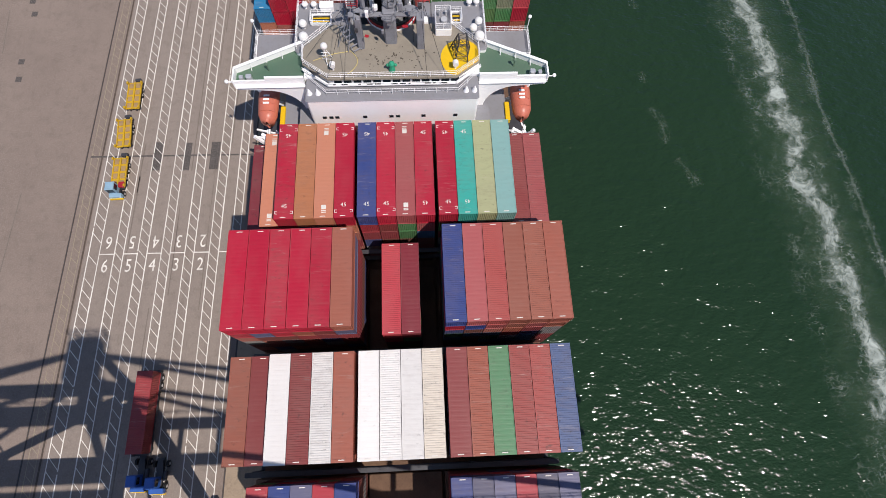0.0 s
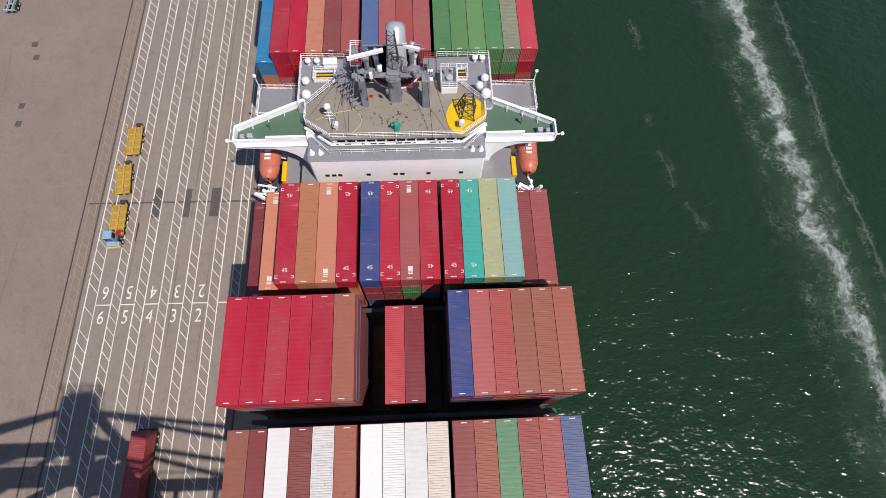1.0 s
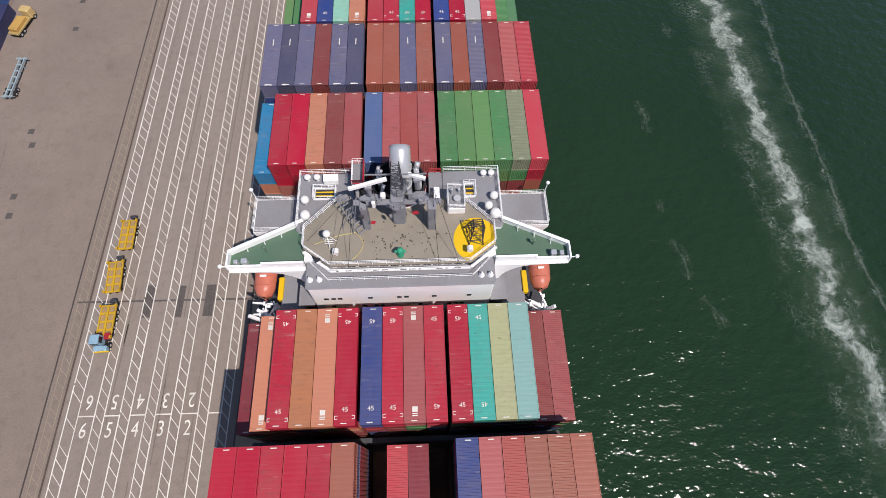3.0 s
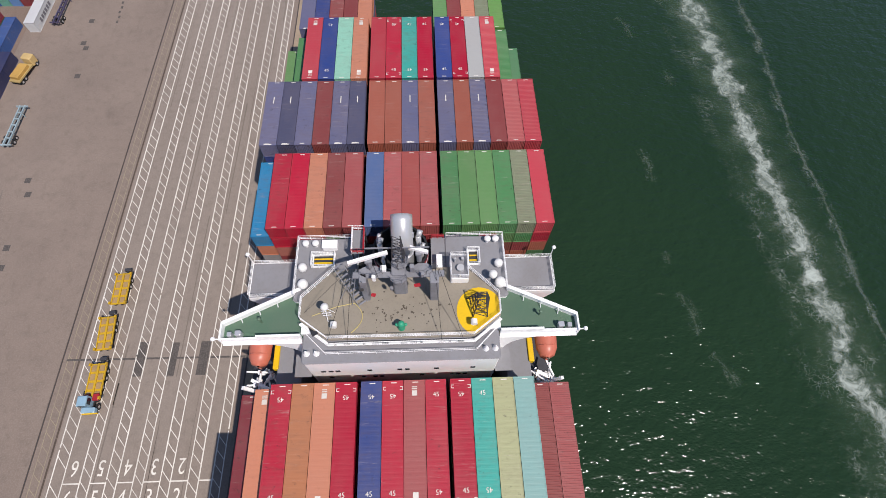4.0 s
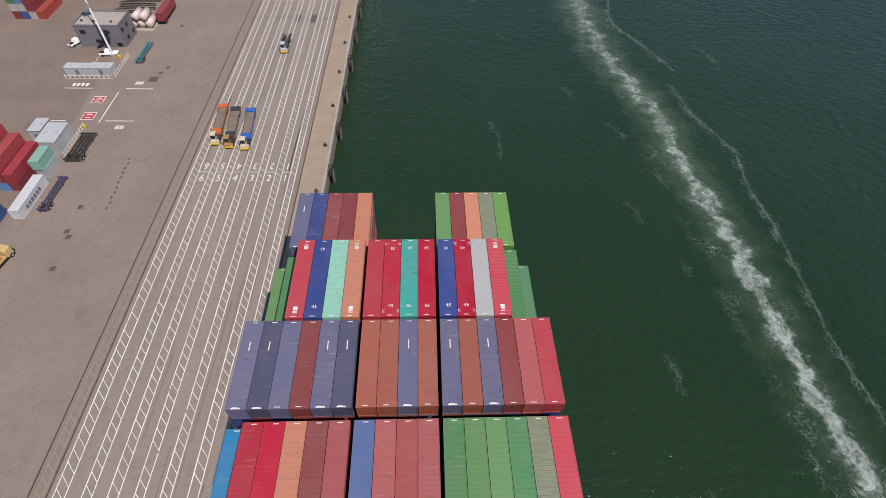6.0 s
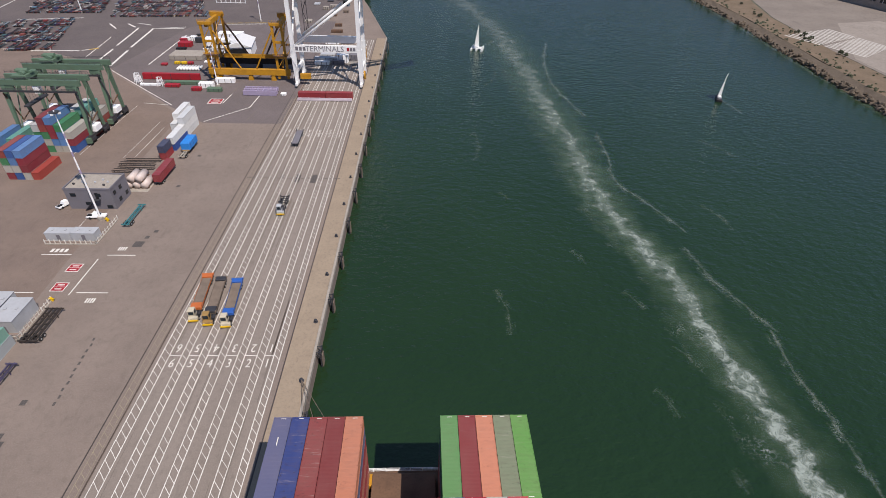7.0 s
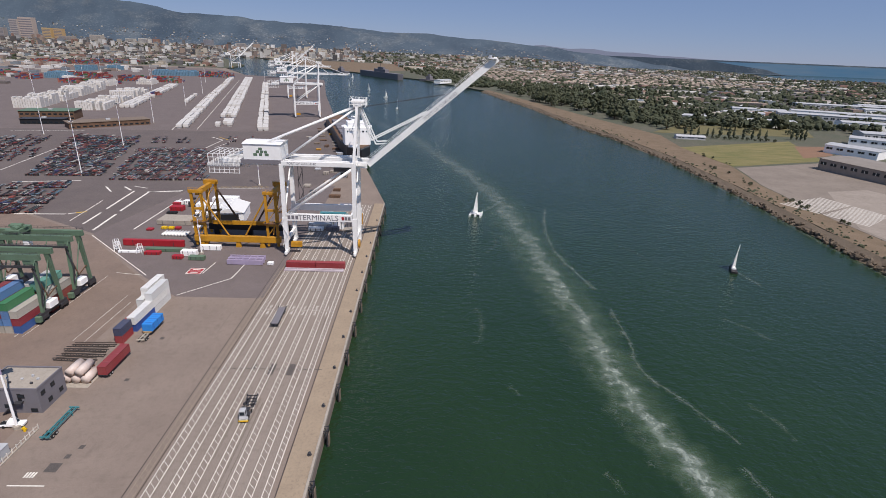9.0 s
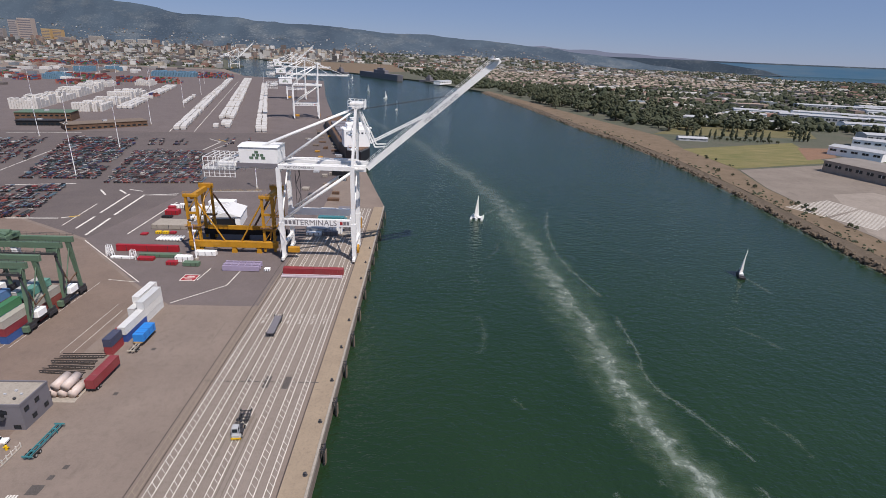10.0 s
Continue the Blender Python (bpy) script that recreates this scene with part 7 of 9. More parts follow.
def pickup(u, v, rz):
    t = thing("pickup_truck", "white pickup truck parked by the grey building", "car", on_quay(u, v, 0, rz), "pickup trucks")
    part("body", Build().prism([(-2.7, -0.85), (2.6, -0.9), (2.75, -0.6), (2.75, 0.6), (2.6, 0.9), (-2.7, 0.85)], 0.5, 1.05, 0.08), M_WHITE, t)
    part("cabin", Build().prism([(-0.9, -0.85), (1.3, -0.85), (1.3, 0.85), (-0.9, 0.85)], 1.05, 1.85, 0, [(-0.7, -0.68), (0.7, -0.68), (0.7, 0.68), (-0.7, 0.68)]), M_WHITE, t)
    part("windscreen", Build().prism([(0.75, -0.7), (1.28, -0.8), (1.28, 0.8), (0.75, 0.7)], 1.1, 1.8, 0, [(0.72, -0.6), (0.76, -0.6), (0.76, 0.6), (0.72, 0.6)]), M_GLASS, t)
    part("bed", Build().box(-2.6, -0.7, 1.05, -1.0, 0.7, 1.06), M_BLACK, t)
    for x in (-1.7, 1.7):
        for s in (-1, 1):
            part("wheel", Build().tube((x, s * 0.72, 0.38), (x, s * 0.93, 0.38), 0.38, 12), M_TYRE, t)
    for s in (-1, 1):
        part("head_light", Build().box(2.7, s * 0.7 - 0.15, 0.8, 2.77, s * 0.7 + 0.15, 0.95), M_DOME, t)


pickup(-100.1, 200.4, 6)
pickup(-112.8, 207.0, 66)


def fenced_plot(u, v, w_, d, boxes, label):
    """A small plot with a low post fence and site boxes."""
    f = thing("post_fence", label, "fence", on_quay(u, v), "yard fences")
    n = 0
    for (x0, y0), (x1, y1) in (((-w_ / 2, -d / 2), (w_ / 2, -d / 2)), ((w_ / 2, -d / 2), (w_ / 2, d / 2))):
        L = math.hypot(x1 - x0, y1 - y0)
        k = int(L / 1.3)
        for i in range(k + 1):
            x, y = x0 + (x1 - x0) * i / k, y0 + (y1 - y0) * i / k
            part("post", Build().box(x - 0.09, y - 0.09, 0, x + 0.09, y + 0.09, 1.5), M_LINE, f)
        part("rail", Build().beam((x0, y0, 1.1), (x1, y1, 1.1), 0.06, 0.12), M_LINE, f)
        part("kerb_block", Build().beam((x0, y0 - 0.2, 0.15), (x1, y1 - 0.2, 0.15), 0.4, 0.3), M_CONCRETE, f)
    for x, y, L, hgt, ww in boxes:
        t = thing("site_cabin", "pale grey steel site cabin with a flat roof", "cabin", on_quay(u + x, v + y), "site cabins")
        part("wall", Build().box(-L / 2, -ww / 2, 0, L / 2, ww / 2, hgt), M_ROOF_GREY, t)
        part("roof", Build().box(-L / 2 - 0.1, -ww / 2 - 0.1, hgt, L / 2 + 0.1, ww / 2 + 0.1, hgt + 0.12, 0.04), M_ROOF_GREY, t)
        part("door", Build().box(-0.5, -ww / 2 - 0.05, 0.1, 0.5, -ww / 2, 2.1), M_WALL_GREY, t)
        for s in (-1, 1):
            part("vent", Build().box(s * L / 4 - 0.3, -0.3, hgt + 0.12, s * L / 4 + 0.3, 0.3, hgt + 0.4, 0.05), M_ROOF_GREY, t)


fenced_plot(-100.6, 193.2, 14, 12.5, ((-3.8, -3.4, 7, 2.6, 2.8), (3.0, -3.2, 6.5, 2.6, 3.0)), "white post and rail fence round site cabins")
fenced_plot(-98.2, 157.2, 11, 13, ((1.6, -0.4, 5.0, 3.6, 8.0), (-3.6, 3.4, 3.2, 3.2, 5.4)), "cream post fence round grey site cabins")
for u, v in ((-92.6, 163.6), (-96.2, 198.6)):
    t = thing("hydrant", "short yellow hydrant by the fence", "hydrant", on_quay(u, v), "yellow hydrants")
    part("barrel", Build().tube((0, 0, 0), (0, 0, 1.0), 0.3, 8), M_BRIGHT_YELLOW, t)
    part("arm", Build().tube((-0.6, 0, 0.7), (0.6, 0, 0.7), 0.2, 8), M_BRIGHT_YELLOW, t)
    part("bonnet", Build().ball((0, 0, 1.0), 0.33, 8), M_BRIGHT_YELLOW, t)

# a yellow rigid truck and a navy container at the yard's edge
tr = thing("flatbed_truck", "yellow flatbed truck with a beige cab", "truck", on_quay(-91.2, 116.0, 0, 168))
part("bed", Build().box(-1.2, -2.2, 1.0, 1.2, 3.4, 1.35, 0.08), paint("bed_cream", "b79f66", 0.6, 0.35), tr)
part("load", Build().box(-1.0, -1.4, 1.35, 1.0, 2.8, 2.1, 0.1), paint("load_tan", "c29a50", 0.6, 0.3), tr)
part("cab", Build().box(-1.15, -4.2, 0.7, 1.15, -2.4, 2.6, 0.2), paint("cab_beige", "c9ad74", 0.5, 0.2), tr)
part("windscreen", Build().box(-0.95, -4.24, 1.5, 0.95, -4.19, 2.3), M_GLASS, tr)
for y in (-3.3, 1.4, 2.5):
    wheel_pair(tr, 0, y)
container("2c3358", 12.19, 2.59, on_quay(-95.6, 101.5), "navy blue container at the yard edge", False, YB)
container("2c3358", 12.19, 2.59, on_quay(-95.6, 114.5), "navy blue container behind another", False, YB)
container("8d3a36", 12.19, 2.59, on_quay(-98.3, 102.0), "brown-red container at the yard edge", False, YB)


# light masts
def light_mast(x, y, height, label):
    t = thing("light_mast", label, "light mast", pose(x, y, 0), "yard light masts")
    part("footing", Build().prism([(0.9 * math.cos(a), 0.9 * math.sin(a)) for a in [i * math.pi / 4 for i in range(8)]], 0, 0.9, 0.1), M_CONCRETE, t)
    part("pole", Build().tube((0, 0, 0.8), (0, 0, height), 0.3, 10, 0.14), M_WHITE, t)
    part("crown", Build().prism([(1.3 * math.cos(a), 1.3 * math.sin(a)) for a in [i * math.pi / 4 for i in range(8)]], height - 0.6, height - 0.3), M_STEEL, t)
    for a in range(4):
        part("lamp", Build().box(1.25 * math.cos(a * 1.57) - 0.3, 1.25 * math.sin(a * 1.57) - 0.3, height - 0.9, 1.25 * math.cos(a * 1.57) + 0.3, 1.25 * math.sin(a * 1.57) + 0.3, height - 0.5, 0.06), M_DOME, t)
    for k in range(3):
        part("band", Build().tube((0, 0, height * (0.45 + 0.16 * k)), (0, 0, height * (0.45 + 0.16 * k) + 1.4), 0.27 - 0.03 * k, 10), M_LILAC, t)


for x, y, h_ in ((-96.9, 200.5, 34), (-231, 453, 36), (-258, 558, 36), (-296, 694, 38), (-97.3, 314, 18.5), (-107, 436, 24), (-330, 860, 36), (-420, 860, 36), (-380, 1050, 36), (-480, 1080, 36), (-300, 1150, 36), (-560, 900, 36), (-330, 470, 36), (-352, 600, 36), (-470, 1300, 36), (-543, 1215, 38), (-366, 664, 34), (-646, 1119, 36), (-675, 1213, 36), (-772, 1589, 38), (-798, 1565, 38), (-850, 1779, 38), (-786, 1224, 38), (-825, 1540, 38), (-430, 640, 34), (-500, 560, 34)):
    light_mast(x, y, h_, "tall white yard light mast with a lamp crown")


# rubber-tyred gantry cranes
def yard_gantry(at, label):
    t = thing("yard_gantry", label, "gantry crane", at, "green yard gantry cranes")
    m = M_GREEN_CRANE
    for x in (-12.5, 12.5):
        for y in (-5.0, 5.0):
            part("leg", Build().prism([(x - 0.42, y - 0.4), (x + 0.42, y - 0.4), (x + 0.42, y + 0.4), (x - 0.42, y + 0.4)], 2.2, 21.0, 0, [(x - 0.75, y * 0.6 - 0.5), (x + 0.75, y * 0.6 - 0.5), (x + 0.75, y * 0.6 + 0.5), (x - 0.75, y * 0.6 + 0.5)]), m, t)
            bg = part("bogie", Build().box(x - 0.6, y - 1.9, 1.1, x + 0.6, y + 1.9, 2.3, 0.15), M_STEEL, t)
            for k in (-1.2, 1.2):
                part("wheel", Build().tube((x - 0.35, y + k, 0.75), (x + 0.35, y + k, 0.75), 0.75, 14), M_TYRE, bg)
        part("sill", Build().box(x - 0.45, -6.6, 2.2, x + 0.45, 6.6, 3.3), M_STEEL, t)
        part("side_brace", Build().tube((x, -3.8, 4), (x, 3.0, 19), 0.2, 6), m, t)
        part("power_pack", Build().box(x - 1.6, -2.4, 3.4, x + 1.0, 1.8, 5.6, 0.2), M_WHITE, t)
    for y in (-3.0, 3.0):
        part("main_beam", Build().box(-15.0, y - 0.6, 21.0, 14.5, y + 0.6, 23.0, 0.1), m, t)
        part("beam_rail", Build().rail([(-15, y * 1.2, 23.0), (14.5, y * 1.2, 23.0)], 1.0, 2, 2.2, 0.06), M_STEEL, t)
    part("trolley", Build().box(-8.0, -3.4, 23.0, -3.0, 3.4, 24.6, 0.2), m, t)
    part("hoist_drum", Build().tube((-7.4, 0, 25.2), (-3.6, 0, 25.2), 0.9, 12), m, t)
    part("cab", Build().box(-2.6, -3.4, 18.2, -0.6, -1.2, 20.8, 0.2), M_WHITE, t)
    part("spreader", Build().box(-6.4, -6.0, 14.0, -4.6, 6.0, 14.6, 0.1), M_STEEL, t)
    for x in (-6.2, -4.8):
        for y in (-1.5, 1.5):
            part("hoist_rope", Build().tube((x, y, 14.6), (x, y, 23), 0.05, 4), M_STEEL, t)
    part("cable_chain", Build().tube((12.5, -4.6, 20), (14.2, -4.9, 12), 0.25, 6).tube((14.2, -4.9, 12), (12.6, -4.8, 4), 0.25, 6), M_STEEL, t)
    part("cable_tray", Build().box(-15.0, -5.4, 19.2, 13.6, -4.6, 19.7).rail([(-15, -5.4, 19.7), (13.6, -5.4, 19.7)], 0.9, 2, 2.4, 0.06), M_STEEL, t)
    for x in (-14.4, -4.0, 6.0, 13.2):
        part("tray_hanger", Build().beam((x, -4.7, 19.5), (x, -3.4, 21.4), 0.2, 0.2), M_GREEN_CRANE, t)
    for x in (-12.5, 12.5):
        part("rust_strut", Build().beam((x, -4.6, 18.6), (x, -1.0, 7.2), 0.35, 0.35).beam((x, 4.2, 9.0), (x, -1.0, 7.2), 0.3, 0.3), M_RUST, t)
        part("knee", Build().prism([(x - 3.4 if x > 0 else x + 0.6, -3.4), (x - 0.6 if x > 0 else x + 3.4, -3.4), (x - 0.6 if x > 0 else x + 3.4, -2.6), (x - 3.4 if x > 0 else x + 0.6, -2.6)], 19.2, 21.0), M_GREEN_CRANE, t)
        part("steer_box", Build().box(x - 0.9, -7.8, 1.0, x + 0.9, -6.6, 2.9, 0.1), M_GREEN_CRANE, t)
    for k in range(6):
        xx, yy = -8.6 + 1.1 * k, random.uniform(-2.6, 2.6)
        part("winch_gear", Build().tube((xx, yy - 0.7, 25.0), (xx, yy + 0.7, 25.0), random.uniform(0.4, 0.8), 9).box(xx - 0.5, yy - 0.9, 24.6, xx + 0.5, yy + 0.9, 24.9), M_GREEN_CRANE, t)
    part("ladder", Build().rail([(-13.3, 4.8, 3.4), (-13.3, 4.4, 21)], 0.6, 2, 1.2, 0.05), M_STEEL, t)
    return t


g1 = yard_gantry(on_quay(-138.9, 256.0), "dull green rubber-tyred gantry crane over container stacks")
copy_thing(g1, on_quay(-139.6, 273.6))

# ---- the far terminal ----
M_FAR_WHITE = paint("reefer_white", "d6d2cc", 0.5, 0.25, "9c948c", 3.0)


def many(name, build, material, label, category):
    return solid(name, build, material, label, category, kind="stuff")


def chassis_mat():
    k = Nodes("chassis_mixed")
    geo = k.add("ShaderNodeNewGeometry")
    r = k.add("ShaderNodeValToRGB")
    r.color_ramp.interpolation = "CONSTANT"
    cols = ["332b30", "7e3a3a", "5f7a8a", "222228", "3c3c62", "8a4c44", "8f999e", "2a2a30", "5a3030", "c0bab2", "3f5a5c", "1e1e22", "4a3d3a", "2e2c30"]
    while len(r.color_ramp.elements) < len(cols):
        r.color_ramp.elements.new(0.5)
    for i, (e, h_) in enumerate(zip(r.color_ramp.elements, cols)):
        e.position, e.color = i / len(cols), rgb(h_)
    k.link(geo.outputs["Random Per Island"], r.inputs[0])
    return k.done(r.outputs[0], 0.7)


M_CHASSIS = chassis_mat()
fb = Build()


def chassis_block(a, b, c, d, pitch=2.9, lane=13.6, full=0.9):
    """Rows of parked bare chassis filling a four-sided plot a, b, c, d (near left, near right, far right, far left)."""
    a, b, c, d = (Vector(p) for p in (a, b, c, d))
    rows = max(1, int((d - a).length / lane))
    for j in range(rows):
        p0, p1 = a.lerp(d, j / rows), b.lerp(c, j / rows)
        along = (p1 - p0).normalized()
        n = Vector((-along.y, along.x))
        kind = random.random()
        for i in range(int((p1 - p0).length / pitch)):
            if random.random() > full:
                continue
            p = p0 + along * (i * pitch + random.uniform(-0.15, 0.15)) + n * random.uniform(-0.5, 0.5)
            L = random.choice((9.5, 11.0, 12.2))
            bar = lambda a0, a1, b0, b1, z0, z1: fb.prism([tuple(p + along * u + n * v) for u, v in ((a0, b0), (a1, b0), (a1, b1), (a0, b1))], z0, z1)
            for lift in ((0.0, 1.3) if random.random() < 0.35 * kind else (0.0,)):
                for a0, a1, b0, b1, z1 in ((-0.6, -0.35, 0, L, 1.25), (0.35, 0.6, 0, L, 1.25), (-1.15, 1.15, 0.1, 0.55, 1.35), (-1.15, 1.15, L - 0.55, L - 0.1, 1.35), (-0.6, 0.6, L * 0.45, L * 0.52, 1.3)):
                    bar(a0, a1, b0, b1, 0.95 + lift, z1 + lift)
            for b0 in (0.7, 2.0):
                bar(-1.15, -0.6, b0, b0 + 1.0, 0.0, 1.0)
                bar(0.6, 1.15, b0, b0 + 1.0, 0.0, 1.0)
            if random.random() < 0.16:
                bar(-1.1, 1.1, L - 3.0, L - 0.4, 1.36, 2.1)


chassis_block((-261, 444), (-214, 449), (-262, 603), (-324, 599))
chassis_block((-204, 438), (-143, 445), (-183, 557), (-240, 548))
chassis_block((-290, 352), (-199, 366), (-221, 434), (-310, 412))
chassis_block((-352, 470), (-288, 490), (-338, 590), (-430, 570), full=0.55)
chassis_block((-241, 574), (-207, 581), (-220, 612), (-255, 607), full=0.4)
chassis_block((-420, 400), (-325, 412), (-352, 455), (-450, 440), full=0.7)
chassis_block((-176, 575), (-150, 580), (-163, 630), (-190, 625), full=0.45)
many("parked_chassis", fb, M_CHASSIS, "rows of parked dark red and grey container chassis", "chassis")
# white refrigerated boxes on chassis, in long rows
wb = Build()
AX = Vector((-0.262, 0.965))
for sx, sy, ln, wd, tiers in ((-250, 665, 850, 2, 1), (-214, 687, 850, 3, 1), (-166.5, 667, 720, 2, 1), (-388, 822, 400, 3, 1), (-345, 905, 130, 1, 1)):
    n = int(ln / 14.5)
    for j in range(n):
        if random.random() < 0.08:
            continue
        for i in range(wd):
            if random.random() < 0.07:
                continue
            p = Vector((sx, sy)) + AX * (j * 14.5 + random.uniform(-0.9, 0.9)) + Vector((0.965, 0.262)) * ((i - wd / 2) * 6.0 + random.uniform(-0.6, 0.6))
            q = [p + Vector((0.965, 0.262)) * a + AX * b for a, b in ((-2.6, 0), (2.6, 0), (2.6, 12.2), (-2.6, 12.2))]
            z = 1.2
            wb.prism([tuple(v) for v in q], z, z + 2.9 * tiers)
            q = [p + Vector((0.965, 0.262)) * a + AX * b for a, b in ((-2.3, 0.5), (2.3, 0.5), (2.3, 3.5), (-2.3, 3.5))]
            wb.prism([tuple(v) for v in q], 0, z)
many("parked_reefers", wb, M_FAR_WHITE, "long rows of white refrigerated containers on trailers", "containers")
sb = Build()
for x0, y0, nu, nv, hi in ((-620, 1134, 12, 3, 4), (-564, 1203, 9, 3, 4), (-640, 800, 8, 3, 4)):
    for i in range(nu):
        for j in range(nv):
            for k in range(random.randint(hi - 2, hi)):
                x, y = x0 + i * 3.2 - j * 4, y0 + j * 16 + i * 0.8
                sb.box(x - 1.25, y - 6.1, k * 2.62, x + 1.25, y + 6.1, k * 2.62 + 2.58)
for x0, y0, nw, nl, hi in ((-508, 788, 11, 24, 5), (-432, 786, 12, 21, 4)):
    for j in range(nl):
        if j % 6 == 5 or random.random() < 0.04:
            continue
        lift = random.randint(hi - 2, hi)
        for i in range(nw):
            if random.random() < 0.03:
                continue
            p = Vector((x0, y0)) + AX * (j * 13.4) + Vector((0.965, 0.262)) * (i * 2.75)
            q = [p + Vector((0.965, 0.262)) * a + AX * b for a, b in ((-1.22, -6.1), (1.22, -6.1), (1.22, 6.1), (-1.22, 6.1))]
            for k in range(max(1, lift - (random.random() < 0.3))):
                sb.prism([tuple(v) for v in q], k * 2.62, k * 2.62 + 2.56)
many("white_stacks", sb, M_FAR_WHITE, "stacks of white refrigerated containers", "containers")
cb = Build()
for x0, y0, nu, nv, hi in ((-640, 1280, 40, 3, 4), (-820, 1330, 40, 3, 4), (-560, 1500, 26, 3, 5), (-700, 1180, 24, 2, 3), (-1000, 1300, 40, 3, 4), (-1240, 1900, 60, 4, 4), (-1150, 2060, 50, 3, 4), (-700, 1190, 34, 2, 3), (-822, 1236, 14, 2, 4), (-428, 975, 4, 1, 3)):
    for i in range(nu):
        for j in range(nv):
            for k in range(random.randint(1, hi)):
                x, y = x0 + i * 3.2 - j * 4, y0 + j * 16
                cb.box(x - 1.25, y - 6.1, k * 2.62, x + 1.25, y + 6.1, k * 2.62 + 2.58)
many("coloured_stacks", cb, M_STACK, "distant stacks of mixed coloured containers", "containers")
bb = Build()
for x0, y0, nu in ((-668, 1490, 28), (-790, 1280, 9), (-895, 1558, 9), (-848, 1620, 6)):
    for i, j, k in itertools.product(range(nu), range(3), range(5)):
        if k < 4 or random.random() < 0.4:
            x, y = x0 + i * 3.4, y0 + j * 16 + i * 0.7
            bb.box(x - 1.3, y - 6.1, k * 2.62, x + 1.3, y + 6.1, k * 2.62 + 2.58)
many("blue_stacks", bb, paint("faded_blue", "6d90a6", 0.6, 0.2), "distant stacks of pale blue containers", "containers")


def office(x, y, w_, d, h_, rz, wall, roof, label, storeys=2):
    """A low office or shed with window bands."""
    t = thing("yard_office", label, "building", pose(x, y, 0, 0, 0, rz), "terminal buildings")
    part("wall", Build().box(-w_ / 2, -d / 2, 0, w_ / 2, d / 2, h_), wall, t)
    part("roof", Build().box(-w_ / 2 - 0.6, -d / 2 - 0.6, h_, w_ / 2 + 0.6, d / 2 + 0.6, h_ + 0.5), roof, t)
    for s in range(storeys):
        z = 1.0 + s * (h_ - 0.6) / storeys
        n = max(2, int(w_ / 5))
        for k in range(n):
            xx = -w_ / 2 + (k + 0.5) * w_ / n
            part("window", Build().box(xx - 1.6, -d / 2 - 0.06, z, xx + 1.6, -d / 2 + 0.02, z + 1.5), M_GLASS, t)
    part("roof_unit", Build().box(-2, -1.5, h_ + 0.5, 2, 1.5, h_ + 1.8, 0.1), M_ROOF_GREY, t)
    return t


office(-412, 706, 52, 26, 9, 14, M_RUST, M_GREEN_CRANE, "brown two-storey terminal office with a pale green roof")
office(-330, 668, 74, 22, 5.5, 42, M_RUST, M_WOOD, "long low brown shed with a tan roof", 1)
office(-395, 668, 40, 12, 5, 12, M_BLACK, M_STEEL, "dark low canopy building", 1)
office(-560, 720, 40, 20, 7, 10, M_WALL_GREY, M_ROOF_GREY, "grey low terminal building", 1)

# far quay cranes: same build, boom up or down
crane_bare = copy_thing(crane_down, pose(-148, 794, 0, 0, 0, 15))
for o in list(crane_bare.children):
    if o.name.startswith(("boom", "fore_stay")):
        for q in list(o.children):
            bpy.data.objects.remove(q)
        bpy.data.objects.remove(o)
tagged(crane_bare, "white far quay crane with no boom over the water", "crane", "quay cranes")
for x, y in ((-214, 1036), (-296, 1340)):
    copy_thing(crane_down, pose(x, y, 0, 0, 0, 15))
copy_thing(crane, pose(-356, 1560, 0, 0, 0, 15))
copy_thing(crane, pose(-640, 2010, 0, 0, 0, 40))

# a ship at the far berth
fs = thing("berthed_ship", "dark-hulled ship with a white deck house at the far berth", "ship", pose(-78, 640, 0, 0, 0, 14))
hb = Build().prism([(-10, -100), (0, -118), (10, -100), (13, -70), (13, 90), (10, 112), (-10, 112), (-13, 90), (-13, -70)], SEA - 2, 9, 0.4)
part("hull", hb, M_HULL, fs)
part("deck", Build().prism([(-9, -98), (0, -112), (9, -98), (12, -70), (12, 88), (9, 110), (-9, 110), (-12, 88), (-12, -70)], 9, 9.3), M_RUST, fs)
for k in range(5):
    part("hatch", Build().box(-9, -60 + k * 24, 9.3, 9, -42 + k * 24, 11.5, 0.3), M_WALL_GREY, fs)
part("deck_house", Build().box(-11, -96, 9.3, 11, -78, 24, 0.5).box(-8, -94, 24, 8, -80, 28, 0.4).box(-13, -92, 24, 13, -88, 25), M_WHITE, fs)
part("mast", Build().tube((0, -86, 28), (0, -86, 42), 0.4, 6).beam((-3, -86, 38), (3, -86, 38), 0.3, 0.3), M_WHITE, fs)
part("funnel", Build().box(-3, -78, 20, 3, -72, 31, 0.4), M_WHITE, fs)
for k in range(6):
    part("window", Build().box(-9 + k * 3.2, -96.1, 20, -7.4 + k * 3.2, -95.95, 21.4), M_GLASS, fs)
